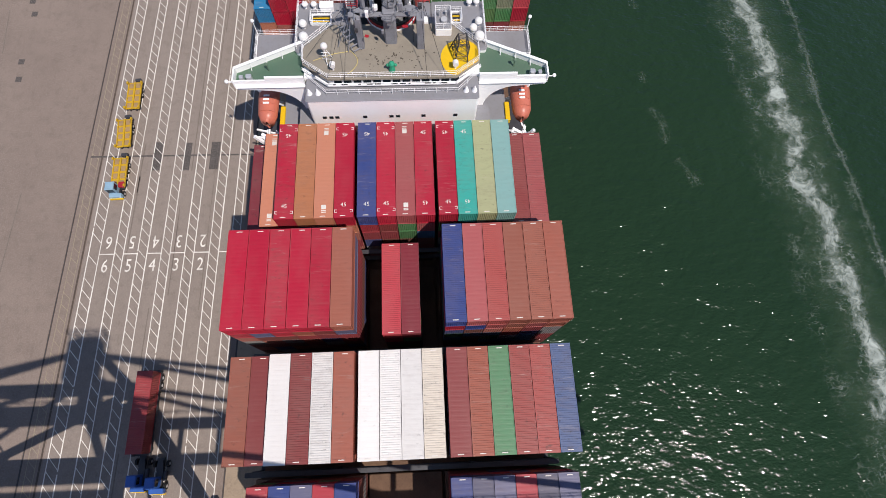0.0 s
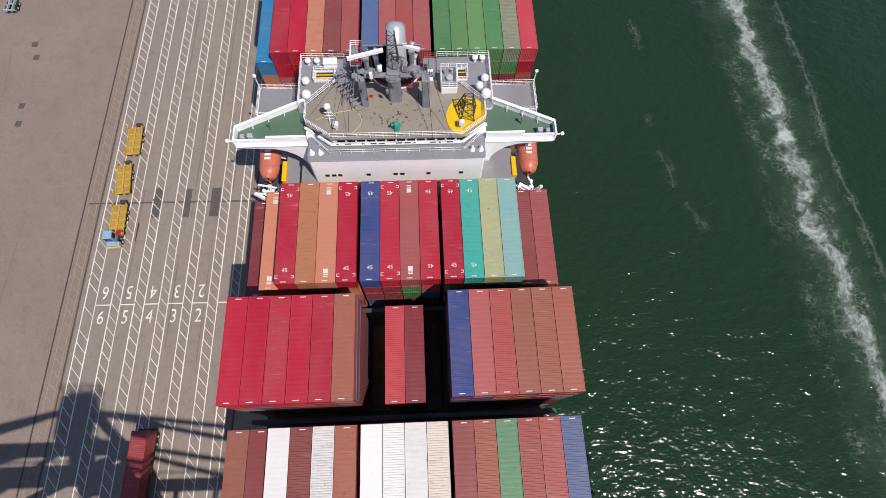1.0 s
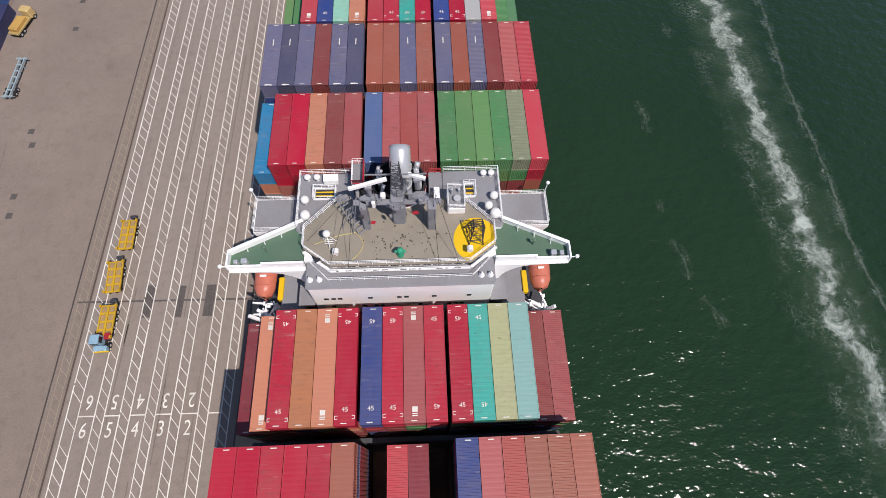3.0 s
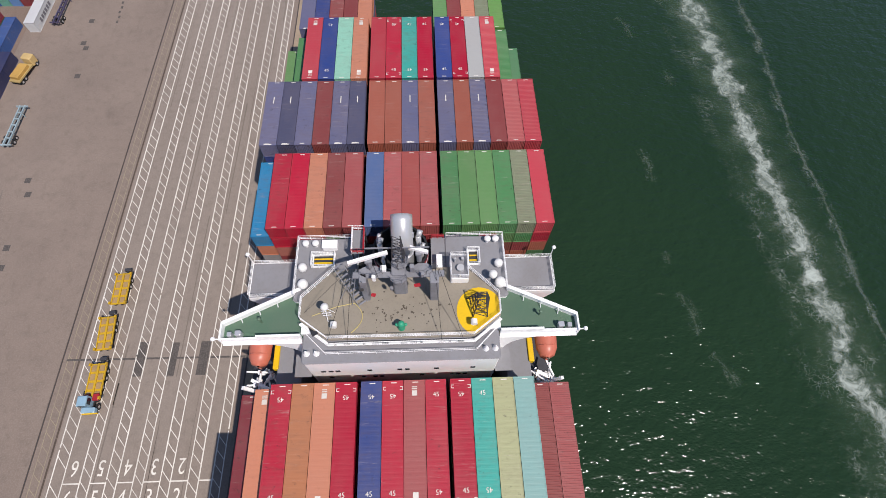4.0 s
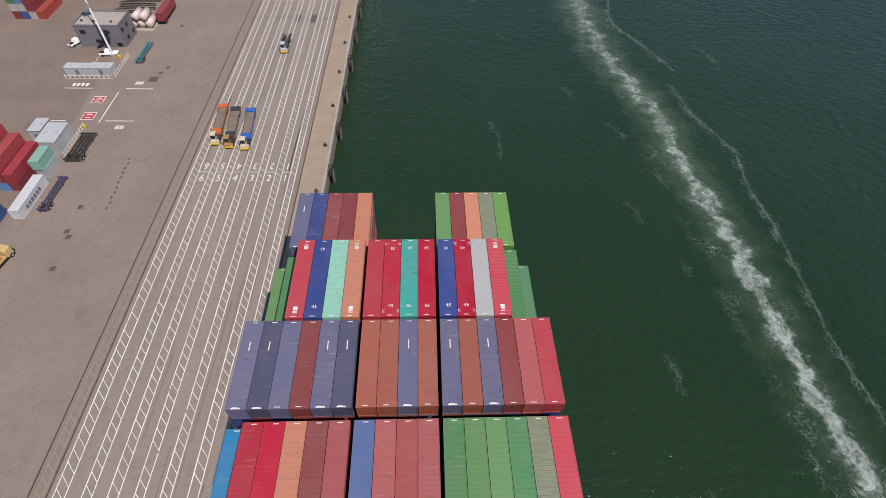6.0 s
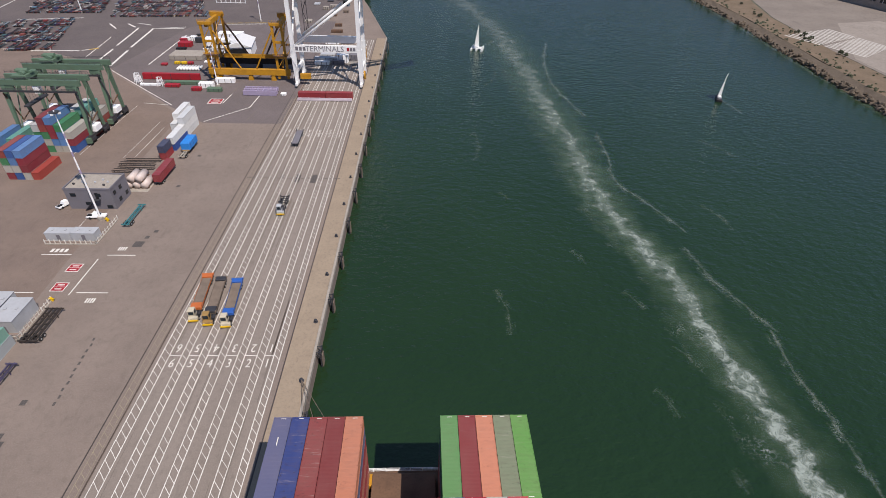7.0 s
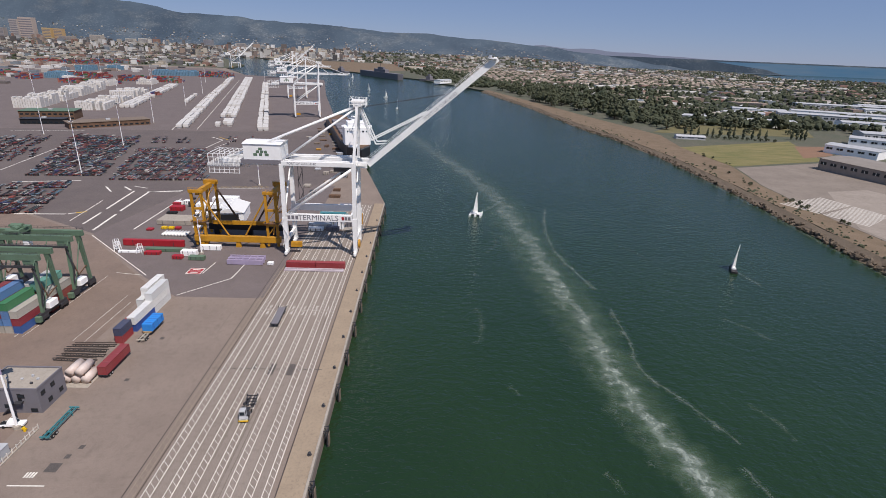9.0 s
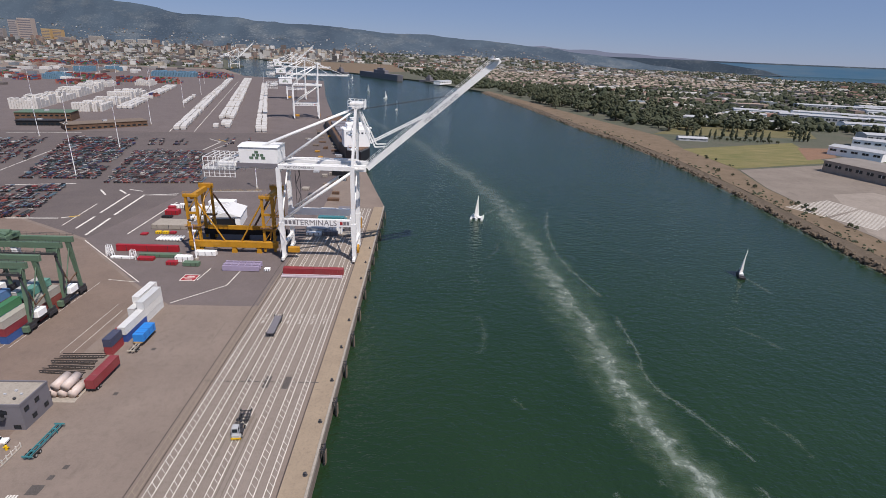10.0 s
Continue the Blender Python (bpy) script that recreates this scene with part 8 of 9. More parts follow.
# grey ships and sheds up the estuary
for x, y, L, h_, rz in ((-133, 1871, 250, 17, 33), (22, 1752, 60, 6, 48), (-290, 2080, 80, 6, 40)):
    gs = thing("grey_ship", "distant grey ship moored along the far shore", "ship", pose(x, y, SEA, 0, 0, rz), "moored grey ships")
    part("hull", Build().prism([(-10, -L / 2), (0, -L / 2 - 14), (10, -L / 2), (10, L / 2), (-10, L / 2)], -2, h_), M_WALL_GREY, gs)
    part("deck_house", Build().box(-7, -L / 6, h_, 7, L / 8, h_ + 9, 0.4).box(-4, -L / 10, h_ + 9, 4, L / 20, h_ + 15, 0.3), M_WALL_GREY, gs)
    part("mast", Build().tube((0, 0, h_ + 15), (0, 0, h_ + 26), 0.5, 6), M_STEEL, gs)


# ---- boats and wakes ----
def sail_boat(x, y, rz, hulls, height, label, heel=0, sheet_out=0.5, paintwork=None):
    t = thing("sailing_boat", label, "sailing boat", pose(x, y, SEA, 0, 0, rz) @ pose(0, 0, 0.2, 0, heel), "sailing boats")
    offs = (-3.2, 0, 3.2) if hulls == 3 else (0,)
    for o in offs:
        L = 6.5 if o else 6.0
        w_ = 0.55 if hulls == 3 else 1.4
        part("boat_hull", Build().prism([(o - w_, -L * 0.8), (o + w_, -L * 0.8), (o + w_ * 0.9, L * 0.4), (o, L), (o - w_ * 0.9, L * 0.4)], -0.4, 0.9, 0.08), paintwork or M_DOME, t)
    if hulls == 3:
        part("net_deck", Build().box(-3.2, -2.5, 0.75, 3.2, 2.0, 0.9), M_DOME, t)
    part("cabin", Build().prism([(-0.9, -2.0), (0.9, -2.0), (0.6, 1.5), (-0.6, 1.5)], 0.9, 1.7, 0.15), M_DOME, t)
    part("mast", Build().tube((0, 0.5, 0.8), (0, 0.5, height), 0.1, 6), M_FUNNEL, t)
    # the sail swings out on its boom and bellies a little
    sail, n = Build(), 8
    lee = [Vector((math.sin(sheet_out) * c, -math.cos(sheet_out) * c, 0)) for c in [3.3 * (1 - i / n) ** 0.8 + 0.12 for i in range(n + 1)]]
    for off in (0.0, 0.06):
        rows = []
        for i in range(n + 1):
            z = 1.9 + (height - 2.3) * i / n
            rows += [(off, 0.4, z), (lee[i].x * 0.5 + 0.2 + off, 0.4 + lee[i].y * 0.5, z), (lee[i].x + off, 0.4 + lee[i].y, z)]
        f = [(3 * i + j, 3 * i + j + 1, 3 * i + j + 4, 3 * i + j + 3) for i in range(n) for j in range(2)]
        sail.add(rows, f if off else [q[::-1] for q in f])
    part("mainsail", sail, M_DOME, t, "white mainsail")
    part("boom_spar", Build().tube((0, 0.4, 1.6), (math.sin(sheet_out) * 3.6, 0.4 - math.cos(sheet_out) * 3.6, 1.6), 0.08, 6), M_FUNNEL, t)
    part("jib", Build().add([(0, 5.5, 1.2), (0, 0.6, 1.4), (0, 0.55, height * 0.8), (0.05, 5.5, 1.2), (0.9, 0.9, 1.4), (0.05, 0.55, height * 0.8)], [(0, 1, 2), (5, 4, 3), (0, 3, 4, 1), (1, 4, 5, 2), (2, 5, 3, 0)]), M_DOME, t)
    return t


sail_boat(33.5, 398, -14, 3, 14.0, "white trimaran sailing on the estuary", 0, -0.5)
sail_boat(149.5, 319, -22, 1, 13.0, "small dark-hulled sailing boat with a white sail, heeling", 2, -0.4, M_HULL)
for x, y in ((-181, 1459), (-71, 1167), (-40, 970), (-120, 1330), (-215, 1800)):
    sail_boat(x, y, random.uniform(-40, 40), 1, 15.0, "distant small white sailing boat")


def foam_mat(name, body, lace, murk, cell=1.2, strength=0.95, decay=True, solid_core=1.0):
    """Broken foam on a ribbon; UV gives metres across and along. body: half width of the churned core, lace: how far
    curling strands reach to the left and right, murk: how strongly silty aerated water shows below."""
    k = Nodes(name)
    uv = k.add("ShaderNodeTexCoord").outputs["UV"]
    sep = k.add("ShaderNodeSeparateXYZ")
    k.link(uv, sep.inputs[0])

    def warped(size, amount, where):
        """The position, swirled."""
        nz = k.add("ShaderNodeTexNoise")
        nz.inputs["Scale"].default_value, nz.inputs["Detail"].default_value = 1.0 / size, 2.0
        k.link(where, nz.inputs["Vector"])
        mid = k.add("ShaderNodeVectorMath", operation="SUBTRACT")
        mid.inputs[1].default_value = (0.5, 0.5, 0.5)
        k.link(nz.outputs["Color"], mid.inputs[0])
        sc = k.add("ShaderNodeVectorMath", operation="SCALE")
        sc.inputs["Scale"].default_value = amount
        k.link(mid.outputs[0], sc.inputs[0])
        w = k.add("ShaderNodeVectorMath", operation="ADD")
        k.link(where, w.inputs[0])
        k.link(sc.outputs[0], w.inputs[1])
        return w.outputs[0]

    at = warped(cell * 1.3, cell * 2.4, warped(cell * 5.0, cell * 5.0, k.where))
    bend = k.math("SUBTRACT", k.noise(max(3.0, body * 2.2), 3, 0.6), 0.5)
    across = sep.outputs[0]
    if decay:
        across = k.math("DIVIDE", across, k.ramp(k.math("MULTIPLY", sep.outputs[1], 0.001), [(0.26, 0.25), (0.4, 0.45), (0.7, 0.75)]))
        across = k.math("MULTIPLY", across, 0.25)
    x = k.math("ADD", across, k.math("MULTIPLY", bend, body * 3.6))
    off = k.math("ABSOLUTE", x)
    core = k.ramp(k.math("DIVIDE", off, body * 2.0), [(0.2, 1.0), (0.75, 0.0)])
    # curling strands: the borders of swirled cells
    vor = k.add("ShaderNodeTexVoronoi", feature="DISTANCE_TO_EDGE")
    vor.inputs["Scale"].default_value = 1.0 / cell
    k.link(at, vor.inputs["Vector"])
    thin = k.noise(cell * 1.5, 4, 0.7)
    strand = k.ramp(k.math("ADD", vor.outputs["Distance"], k.math("MULTIPLY", thin, 0.12)), [(0.06, 1.0), (0.13, 0.0)])
    reach = k.ramp(k.math("ADD", k.math("DIVIDE", across, 40.0), 0.5), [(0.5 - lace[0] / 40, 0.0), (0.5 - lace[0] / 70, 0.75), (0.5, 1.0), (0.5 + lace[1] / 70, 0.75), (0.5 + lace[1] / 40, 0.0)])
    patch = k.ramp(k.noise(cell * 4.2, 4, 0.65, (1.0, 0.6, 1.0)), [(0.46, 0.0), (0.66, 1.0)])
    lace_a = k.math("MULTIPLY", k.math("MULTIPLY", strand, reach), k.math("MULTIPLY", k.math("MAXIMUM", patch, k.math("MULTIPLY", core, 0.75 * solid_core)), 0.62))
    # churned white: billows of fine foam that thin out to the sides
    fine = k.noise(cell * 0.9, 7, 0.68, (1.0, 0.8, 1.0), at)
    clot = k.noise(cell * 3.2, 4, 0.6, None, at)
    white = k.ramp(k.math("ADD", k.math("MULTIPLY", core, 0.24), k.math("ADD", k.math("MULTIPLY", clot, 0.42), k.math("MULTIPLY", fine, 0.36))), [(0.52, 0.0), (0.74, 0.92)])
    white = k.math("MULTIPLY", k.math("MULTIPLY", white, core), solid_core)
    foam = k.math("MULTIPLY", k.math("MAXIMUM", white, lace_a), strength)
    silt = k.math("MULTIPLY", k.ramp(k.math("DIVIDE", off, body * 3.6), [(0.0, 1.0), (0.85, 0.0)]), k.math("MULTIPLY", k.ramp(k.noise(5.0, 4, 0.6), [(0.3, 0.3), (0.7, 1.0)]), murk))
    if decay:
        along = k.math("MULTIPLY", sep.outputs[1], 0.001)
        foam = k.math("MULTIPLY", foam, k.ramp(along, [(0.19, 1.0), (0.26, 0.8), (0.36, 0.6), (0.5, 0.36), (0.72, 0.2), (0.9, 0.08)]))
        silt = k.math("MULTIPLY", silt, k.ramp(along, [(0.16, 0.4), (0.25, 1.0), (0.38, 0.7), (0.6, 0.2), (0.9, 0.0)]))
    k.link(k.math("MAXIMUM", foam, silt), k.bsdf.inputs["Alpha"])
    k.bump(fine, 0.5, 0.12)
    share = k.math("DIVIDE", foam, k.math("ADD", k.math("ADD", foam, silt), 0.001))
    return k.done(k.mix(share, rgb("748c70"), rgb("d3dcd4")), 0.75)


def streak(name, pts, width, material, label, z=0.03):
    """A ribbon of foam along points (x, y), smoothed; UV in metres across and along."""
    pts = [Vector(p) for p in pts]
    fine = []
    for i in range(len(pts) - 1):
        p0, p1, p2, p3 = pts[max(0, i - 1)], pts[i], pts[i + 1], pts[min(len(pts) - 1, i + 2)]
        n = max(2, int((p2 - p1).length / 4))
        for k in range(n):
            t = k / n
            fine.append(0.5 * ((2 * p1) + (p2 - p0) * t + (2 * p0 - 5 * p1 + 4 * p2 - p3) * t * t + (3 * p1 - p0 - 3 * p2 + p3) * t ** 3))
    fine.append(pts[-1])
    me = bpy.data.meshes.new(name)
    v, f, away, gone = [], [], [], 0.0
    for i, p in enumerate(fine):
        d = (fine[min(i + 1, len(fine) - 1)] - fine[max(i - 1, 0)]).normalized()
        s = Vector((d.y, -d.x))
        gone += (p - fine[i - 1]).length if i else 0.0
        for q in (-0.5, 0.0, 0.5):
            v.append((*(p + s * q * width), SEA + z))
            away.append((q * width, gone))
        if i:
            f += [(3 * i - 3, 3 * i - 2, 3 * i + 1, 3 * i), (3 * i - 2, 3 * i - 1, 3 * i + 2, 3 * i + 1)]
    me.from_pydata(v, [], f)
    uv = me.uv_layers.new(name="UVMap")
    for poly in me.polygons:
        for li in poly.loop_indices:
            uv.data[li].uv = away[me.loops[li].vertex_index]
    me.materials.append(material)
    return tagged(new(name, me), label, "foam", kind="stuff")


M_FOAM = foam_mat("wake_foam", 3.1, (11.0, 7.0), 0.42, 1.15, 0.78)
M_LACE = foam_mat("thin_foam", 0.5, (2.2, 1.4), 0.0, 0.6, 0.8, False, 0.2)
M_FAINT = foam_mat("faint_foam", 0.3, (1.5, 1.5), 0.03, 0.5, 0.5, False, 0.2)
wake = [(83, -60), (81.5, -15), (80.3, 9), (79.0, 25), (78.0, 38), (77.2, 52), (76.9, 68), (75.3, 88), (74.6, 105), (74.3, 120), (73.2, 138), (71.3, 155), (70.8, 176), (66.4, 194), (62.0, 216), (60.9, 246), (60.8, 275), (58.8, 310), (55.2, 370),
        (50, 440), (36, 515), (14, 590), (-9, 680), (-60, 800), (-110, 950)]
streak("wake", wake, 44.0, M_FOAM, "broken white foam of a long boat wake", 0.03)
for run in ([(89, -30), (87.8, 10), (87.2, 40), (85.4, 60), (86, 80), (85, 100), (86, 115), (87, 132), (86.3, 145), (88, 158)], [(89.5, 157), (86.2, 166), (82, 177), (80, 193)],
            [(84, 201), (78, 217), (71.5, 231), (71, 240), (73.5, 252), (75.2, 277)], [(75.3, 294), (70, 320), (68, 345), (72, 380), (80, 415)]):
    streak("thin_wake", run, 6.5, M_LACE, "thin line of broken foam beside the wake", 0.05)
for x, y, L, a in ((49, 92, 9, 95), (49.6, 57, 9, 100), (53.5, 46, 7, 115), (48.3, 69, 3, 90), (52.8, 136, 8, 110), (20.6, 262, 26, 85), (20.3, 165, 17, 97), (27.8, 223, 5, 120), (23.4, 309, 6, 90), (45.8, 188, 7, 110), (56.2, 169, 8, 115),
                   (62, 150, 6, 120), (98, 210, 16, 105), (122, 262, 18, 120), (36, 345, 24, 70), (60, 118, 5, 100), (108, 340, 22, 112), (96, 400, 30, 118), (90, 470, 24, 108)):
    d = Vector((math.cos(radians(a)), math.sin(radians(a))))
    c = Vector((x, y))
    streak("foam_streak", [tuple(c - d * L / 2), tuple(c + Vector((d.y, -d.x)) * L * 0.08), tuple(c + d * L / 2)], 4.0, M_FAINT, "faint drifting streak of foam on the water", 0.06)
for a, b_ in (((152, 300), (150, 316)), ((-30, 905), (60, 880)), ((60, 800), (75, 690)), ((5, 1060), (40, 1010)), ((38, 405), (60, 440))):
    streak("boat_wake", [a, ((a[0] + b_[0]) / 2 + 1, (a[1] + b_[1]) / 2), b_], 5.0, M_LACE, "short pale wake behind a small boat", 0.07)

SURF = [(222, 250), (224.5, 335), (228.5, 394), (234, 470), (236, 520)]

# ---- the opposite shore and the distance ----
M_SAND = ground_mat("shore_dirt", "7d6b58", "685a47", 12.0)
M_GRASS = ground_mat("dry_grass", "625f3c", "716a4a", 14.0)
M_TARMAC = ground_mat("old_tarmac", "7c7269", "8a8076", 22.0)
M_TARMAC_PALE = ground_mat("pale_tarmac", "90867c", "9b9187", 14.0)
M_FIELD_GRASS = ground_mat("mown_grass", "5d6235", "897c54", 7.0, 0.95, (0.25, 1.6, 1.0))
M_DIRT = ground_mat("red_earth", "8a6a54", "7d6250", 8.0)
M_TOWN = ground_mat("town_ground", "5d5b4e", "4a5242", 60.0)
M_ROCK = ground_mat("shore_rock", "5d5144", "6e6253", 3.0)
LAND = -1.4
BANK = [(224, 250), (227, 335), (231, 394), (237, 475), (240, 600), (229, 732), (215, 802), (196, 1033), (143, 1410)]     # the waterline opposite
shore = [(x + 8, y) for x, y in BANK] + [(-8, 1790), (-215, 2050), (-420, 2330), (-1000, 3480), (-2900, 3480), (-4400, 2200), (-4400, 4690), (900, 4690), (2560, 4690), (2350, 4000), (2063, 3070), (2486, 3225), (3900, 3330), (3900, 250)]
sheet("ground_shore", shore, M_TOWN, -9, LAND, "built-up low land across the water", "ground")
north = [(-1900, 1970), (-664, 1981), (-700, 2300), (-1150, 3300), (-2880, 3478), (-4400, 2195), (-4400, 600), (-1901, 600)]
sheet("ground_north", north, M_TOWN, -9, -0.6, "city land beyond the harbour basin", "ground")
inland = [(258, 250), (258, 335), (259, 400), (267, 485), (285, 556), (285, 660), (300, 745), (266, 900), (236, 1060), (166, 1418)]
beach = [(x + 8, y) for x, y in BANK] + inland[::-1]
sheet("beach", beach, M_SAND, -9, LAND + 0.1, "brown dirt and scrub along the shore", "shore")
slopes = Build()
fine_bank = []
for (x0, y0), (x1, y1) in zip(BANK, BANK[1:]):
    n = int((y1 - y0) / 9)
    fine_bank += [(x0 + (x1 - x0) * i / n, y0 + (y1 - y0) * i / n) for i in range(n)]
jag = lambda y, k, a: a * noise.noise(Vector((k * 7.1, y / 13.0, 0.4))) + 0.5 * a * noise.noise(Vector((k * 3.3, y / 4.7, 2.0)))
for x, y in fine_bank:
    for k, (dx, z) in enumerate(((-4.0, -7.0), (-1.5, SEA - 0.4), (0.8, SEA + 0.7), (4.0, -2.9), (8.4, LAND + 0.1), (11.0, LAND - 0.4))):
        slopes.v.append((x + dx + (jag(y, k, 1.8) if 0 < k < 5 else 0), y, z + (jag(y + 50, k, 0.5) if 0 < k < 4 else 0)))
slopes.f += [(6 * i + k, 6 * i + k + 1, 6 * i + k + 7, 6 * i + k + 6) for i in range(len(fine_bank) - 1) for k in range(5)]
solid("rock_bank", slopes, M_ROCK, "brown stony bank sloping to the water", "shore", kind="structure")
sheet("tarmac", [(259, 250), (259, 399), (268, 485), (286, 552), (397, 590), (425, 540), (480, 400), (480, 250)], M_TARMAC, LAND - 1, LAND + 0.12, "pale old airfield tarmac", "tarmac")
sheet("tarmac_worn", [(262, 250), (262, 380), (310, 470), (350, 480), (420, 250)], M_TARMAC_PALE, LAND - 1, LAND + 0.13, "paler worn concrete of the old runway", "tarmac")
sheet("grass_field", [(286, 558), (404, 600), (456, 729), (284, 658)], M_FIELD_GRASS, LAND - 1, LAND + 0.12, "dry yellow-green grass field", "grass")
sheet("dirt_field", [(392, 612), (440, 634), (481, 694), (436, 690)], M_DIRT, LAND - 1, LAND + 0.14, "reddish bare earth beside the grass field", "dirt")
sheet("bare_ground", [(-425, 2345), (-225, 2075), (-40, 2450), (-120, 3250), (-700, 3250), (-850, 3170)], M_SAND, LAND - 1, LAND + 0.1, "bare brown ground at the end of the channel", "ground")
sheet("lawn", [(300, 770), (520, 772), (570, 860), (380, 862)], M_GRASS, LAND - 1, LAND + 0.12, "green park lawn behind the field", "grass")
st = Build()
for k in range(13):
    for q0, q1 in ((0.0, 0.46), (0.5, 0.98)):
        a, b_ = (k + 0.0) / 13, (k + 0.55) / 13
        lo, hi = (Vector((247, 432)), Vector((293, 453))), (Vector((272, 383)), Vector((306, 407)))
        e = [lo[0].lerp(lo[1], a), lo[0].lerp(lo[1], b_), hi[0].lerp(hi[1], b_), hi[0].lerp(hi[1], a)]
        st.flat([tuple(e[0].lerp(e[3], q0)), tuple(e[0].lerp(e[3], q1)), tuple(e[1].lerp(e[2], q1)), tuple(e[1].lerp(e[2], q0))], LAND + 0.145)
solid("runway_stripes", st, paint("runway_paint", "c4beb4", 0.8, 0.5, "8f857d", 1.8), "faded white runway stripes on tarmac", "road marking", kind="structure")


def foliage(name, a, c):
    k = Nodes(name)
    info = k.add("ShaderNodeObjectInfo")
    geo = k.add("ShaderNodeNewGeometry")
    big = k.noise(1.3, 5)
    col = k.mix(big, rgb(a), rgb(c))
    col = k.mix(k.math("MULTIPLY", geo.outputs["Random Per Island"], 0.5), col, rgb("4a4a2f"))
    k.bump(big, 0.8, 0.4)
    return k.done(col, 0.8)


M_LEAF, M_LEAF2 = foliage("leaf_dark", "2a3320", "39412b"), foliage("leaf_olive", "3b4230", "4d523b")
M_BARK = paint("bark", "4d3f32", 0.9, 0.3)


def clump(b, c, r, seed):
    """A ragged blob of leaves, low in faces."""
    rnd = random.Random(seed)
    n, m = 6, 4
    pts = [(c[0], c[1], c[2] + r * 0.9)]
    for j in range(1, m):
        a = math.pi * j / m
        for i in range(n):
            q = r * rnd.uniform(0.65, 1.25)
            t = 2 * math.pi * (i + 0.5 * (j % 2)) / n
            pts.append((c[0] + q * math.sin(a) * math.cos(t), c[1] + q * math.sin(a) * math.sin(t), c[2] + q * 0.85 * math.cos(a)))
    pts.append((c[0], c[1], c[2] - r * 0.7))
    f = [(0, 1 + i, 1 + (i + 1) % n) for i in range(n)]
    for j in range(m - 2):
        f += [(1 + j * n + i, 1 + (j + 1) * n + i, 1 + (j + 1) * n + (i + 1) % n, 1 + j * n + (i + 1) % n) for i in range(n)]
    last = len(pts) - 1
    f += [(1 + (m - 2) * n + i, last, 1 + (m - 2) * n + (i + 1) % n) for i in range(n)]
    b.add(pts, f)


def tree_meshes(kind, seed):
    rnd = random.Random(seed)
    t, cr = Build(), Build()
    if kind == "tall":
        h_ = 13.0
        t.tube((0, 0, 0), (0, 0, h_ * 0.7), 0.35, 6, 0.12)
        for k in range(16):
            z = 1.8 + k * 0.72
            r = 1.9 * (1 - abs(z - 5.5) / 11)
            clump(cr, (rnd.uniform(-0.5, 0.5), rnd.uniform(-0.5, 0.5), z), r, seed * 50 + k)
    else:
        h_ = 11.0
        t.tube((0, 0, 0), (0.2, 0.1, 4.5), 0.45, 7, 0.3)
        for k in range(5):
            a = k * 1.26 + seed
            t.tube((0.2, 0.1, 3.6), (3.0 * math.cos(a), 3.0 * math.sin(a), 7.0 + k * 0.3), 0.2, 5, 0.07)
        for k in range(34):
            a, q = rnd.uniform(0, 6.28), rnd.uniform(0.3, 1.0) ** 0.6 * 4.4
            z = 2.4 + rnd.uniform(0, 1) * 7.6 * (1 - (q / 5.8) ** 2) + 0.3
            clump(cr, (q * math.cos(a), q * math.sin(a), z), rnd.uniform(0.9, 1.7), seed * 77 + k)
    return t.mesh("trunk", M_BARK), cr.mesh("crown", M_LEAF if seed % 2 else M_LEAF2)


TREES = [tree_meshes("broad", 1), tree_meshes("broad", 2), tree_meshes("broad", 3), tree_meshes("tall", 4)]


def tree(x, y, kind, size):
    t = thing("tree", "slender dark green poplar tree in a row" if kind == 3 else "broad dark green tree with a ragged crown", "tree", pose(x, y, LAND, 0, 0, random.uniform(0, 360)), "trees on the far shore")
    t.scale = (size, size, size * random.uniform(0.9, 1.15))
    for nm, me in zip(("trunk", "crown"), TREES[kind]):
        o = new(nm, me)
        o.parent = t


def in_bay(x, y):
    """True over the bay beyond the town."""
    return y > 3060 and x > 2063 + (y - 3060) * 0.31 and y > 3060 + (x - 2063) * 0.36


rt = random.Random(7)
for k in range(12):
    tree(334 + k * 8.4 + rt.uniform(-1.5, 1.5), 752 - k * 1.9 + rt.uniform(-3, 3), 3, rt.uniform(0.8, 1.15))
for k in range(4):
    tree(468 + k * 6, 742 + rt.uniform(-2, 2), 3, rt.uniform(0.9, 1.1))
for k in range(14):
    tree(338 + k * 7, 738 - k * 1.5 + rt.uniform(-4, 4), rt.choice((0, 1)), rt.uniform(0.35, 0.55))
for k in range(260):
    y = rt.uniform(800, 1500)
    edge = 250 - (y - 800) * 0.12 if y > 1000 else 300 - (y - 800) * 0.3
    x = edge + 20 + abs(rt.gauss(0, 1)) * (95 + (y - 770) * 0.1)
    tree(x, y, rt.choice((0, 1, 2)), rt.uniform(1.0, 2.2))
for k in range(60):
    tree(rt.uniform(420, 950), rt.uniform(780, 1100), rt.choice((0, 1, 2)), rt.uniform(0.7, 1.5))
for k in range(26):
    x, y = 250 + rt.uniform(4, 14), rt.uniform(380, 640)
    tree(x + (25 if y > 560 else 0), y, rt.choice((0, 1)), rt.uniform(0.12, 0.35))


def rise(x, y):
    """How far the town's land climbs towards the hills."""
    t = min(1.0, max(0.0, (y - 3480) / 850))
    return 44 * t * t * (3 - 2 * t) * min(1.0, max(0.0, (1500 - x) / 700))


def bare(x, y):
    """True over the open brown ground at the channel's end."""
    return x < -90 - (y - 2500) * 0.1 and y < 3250


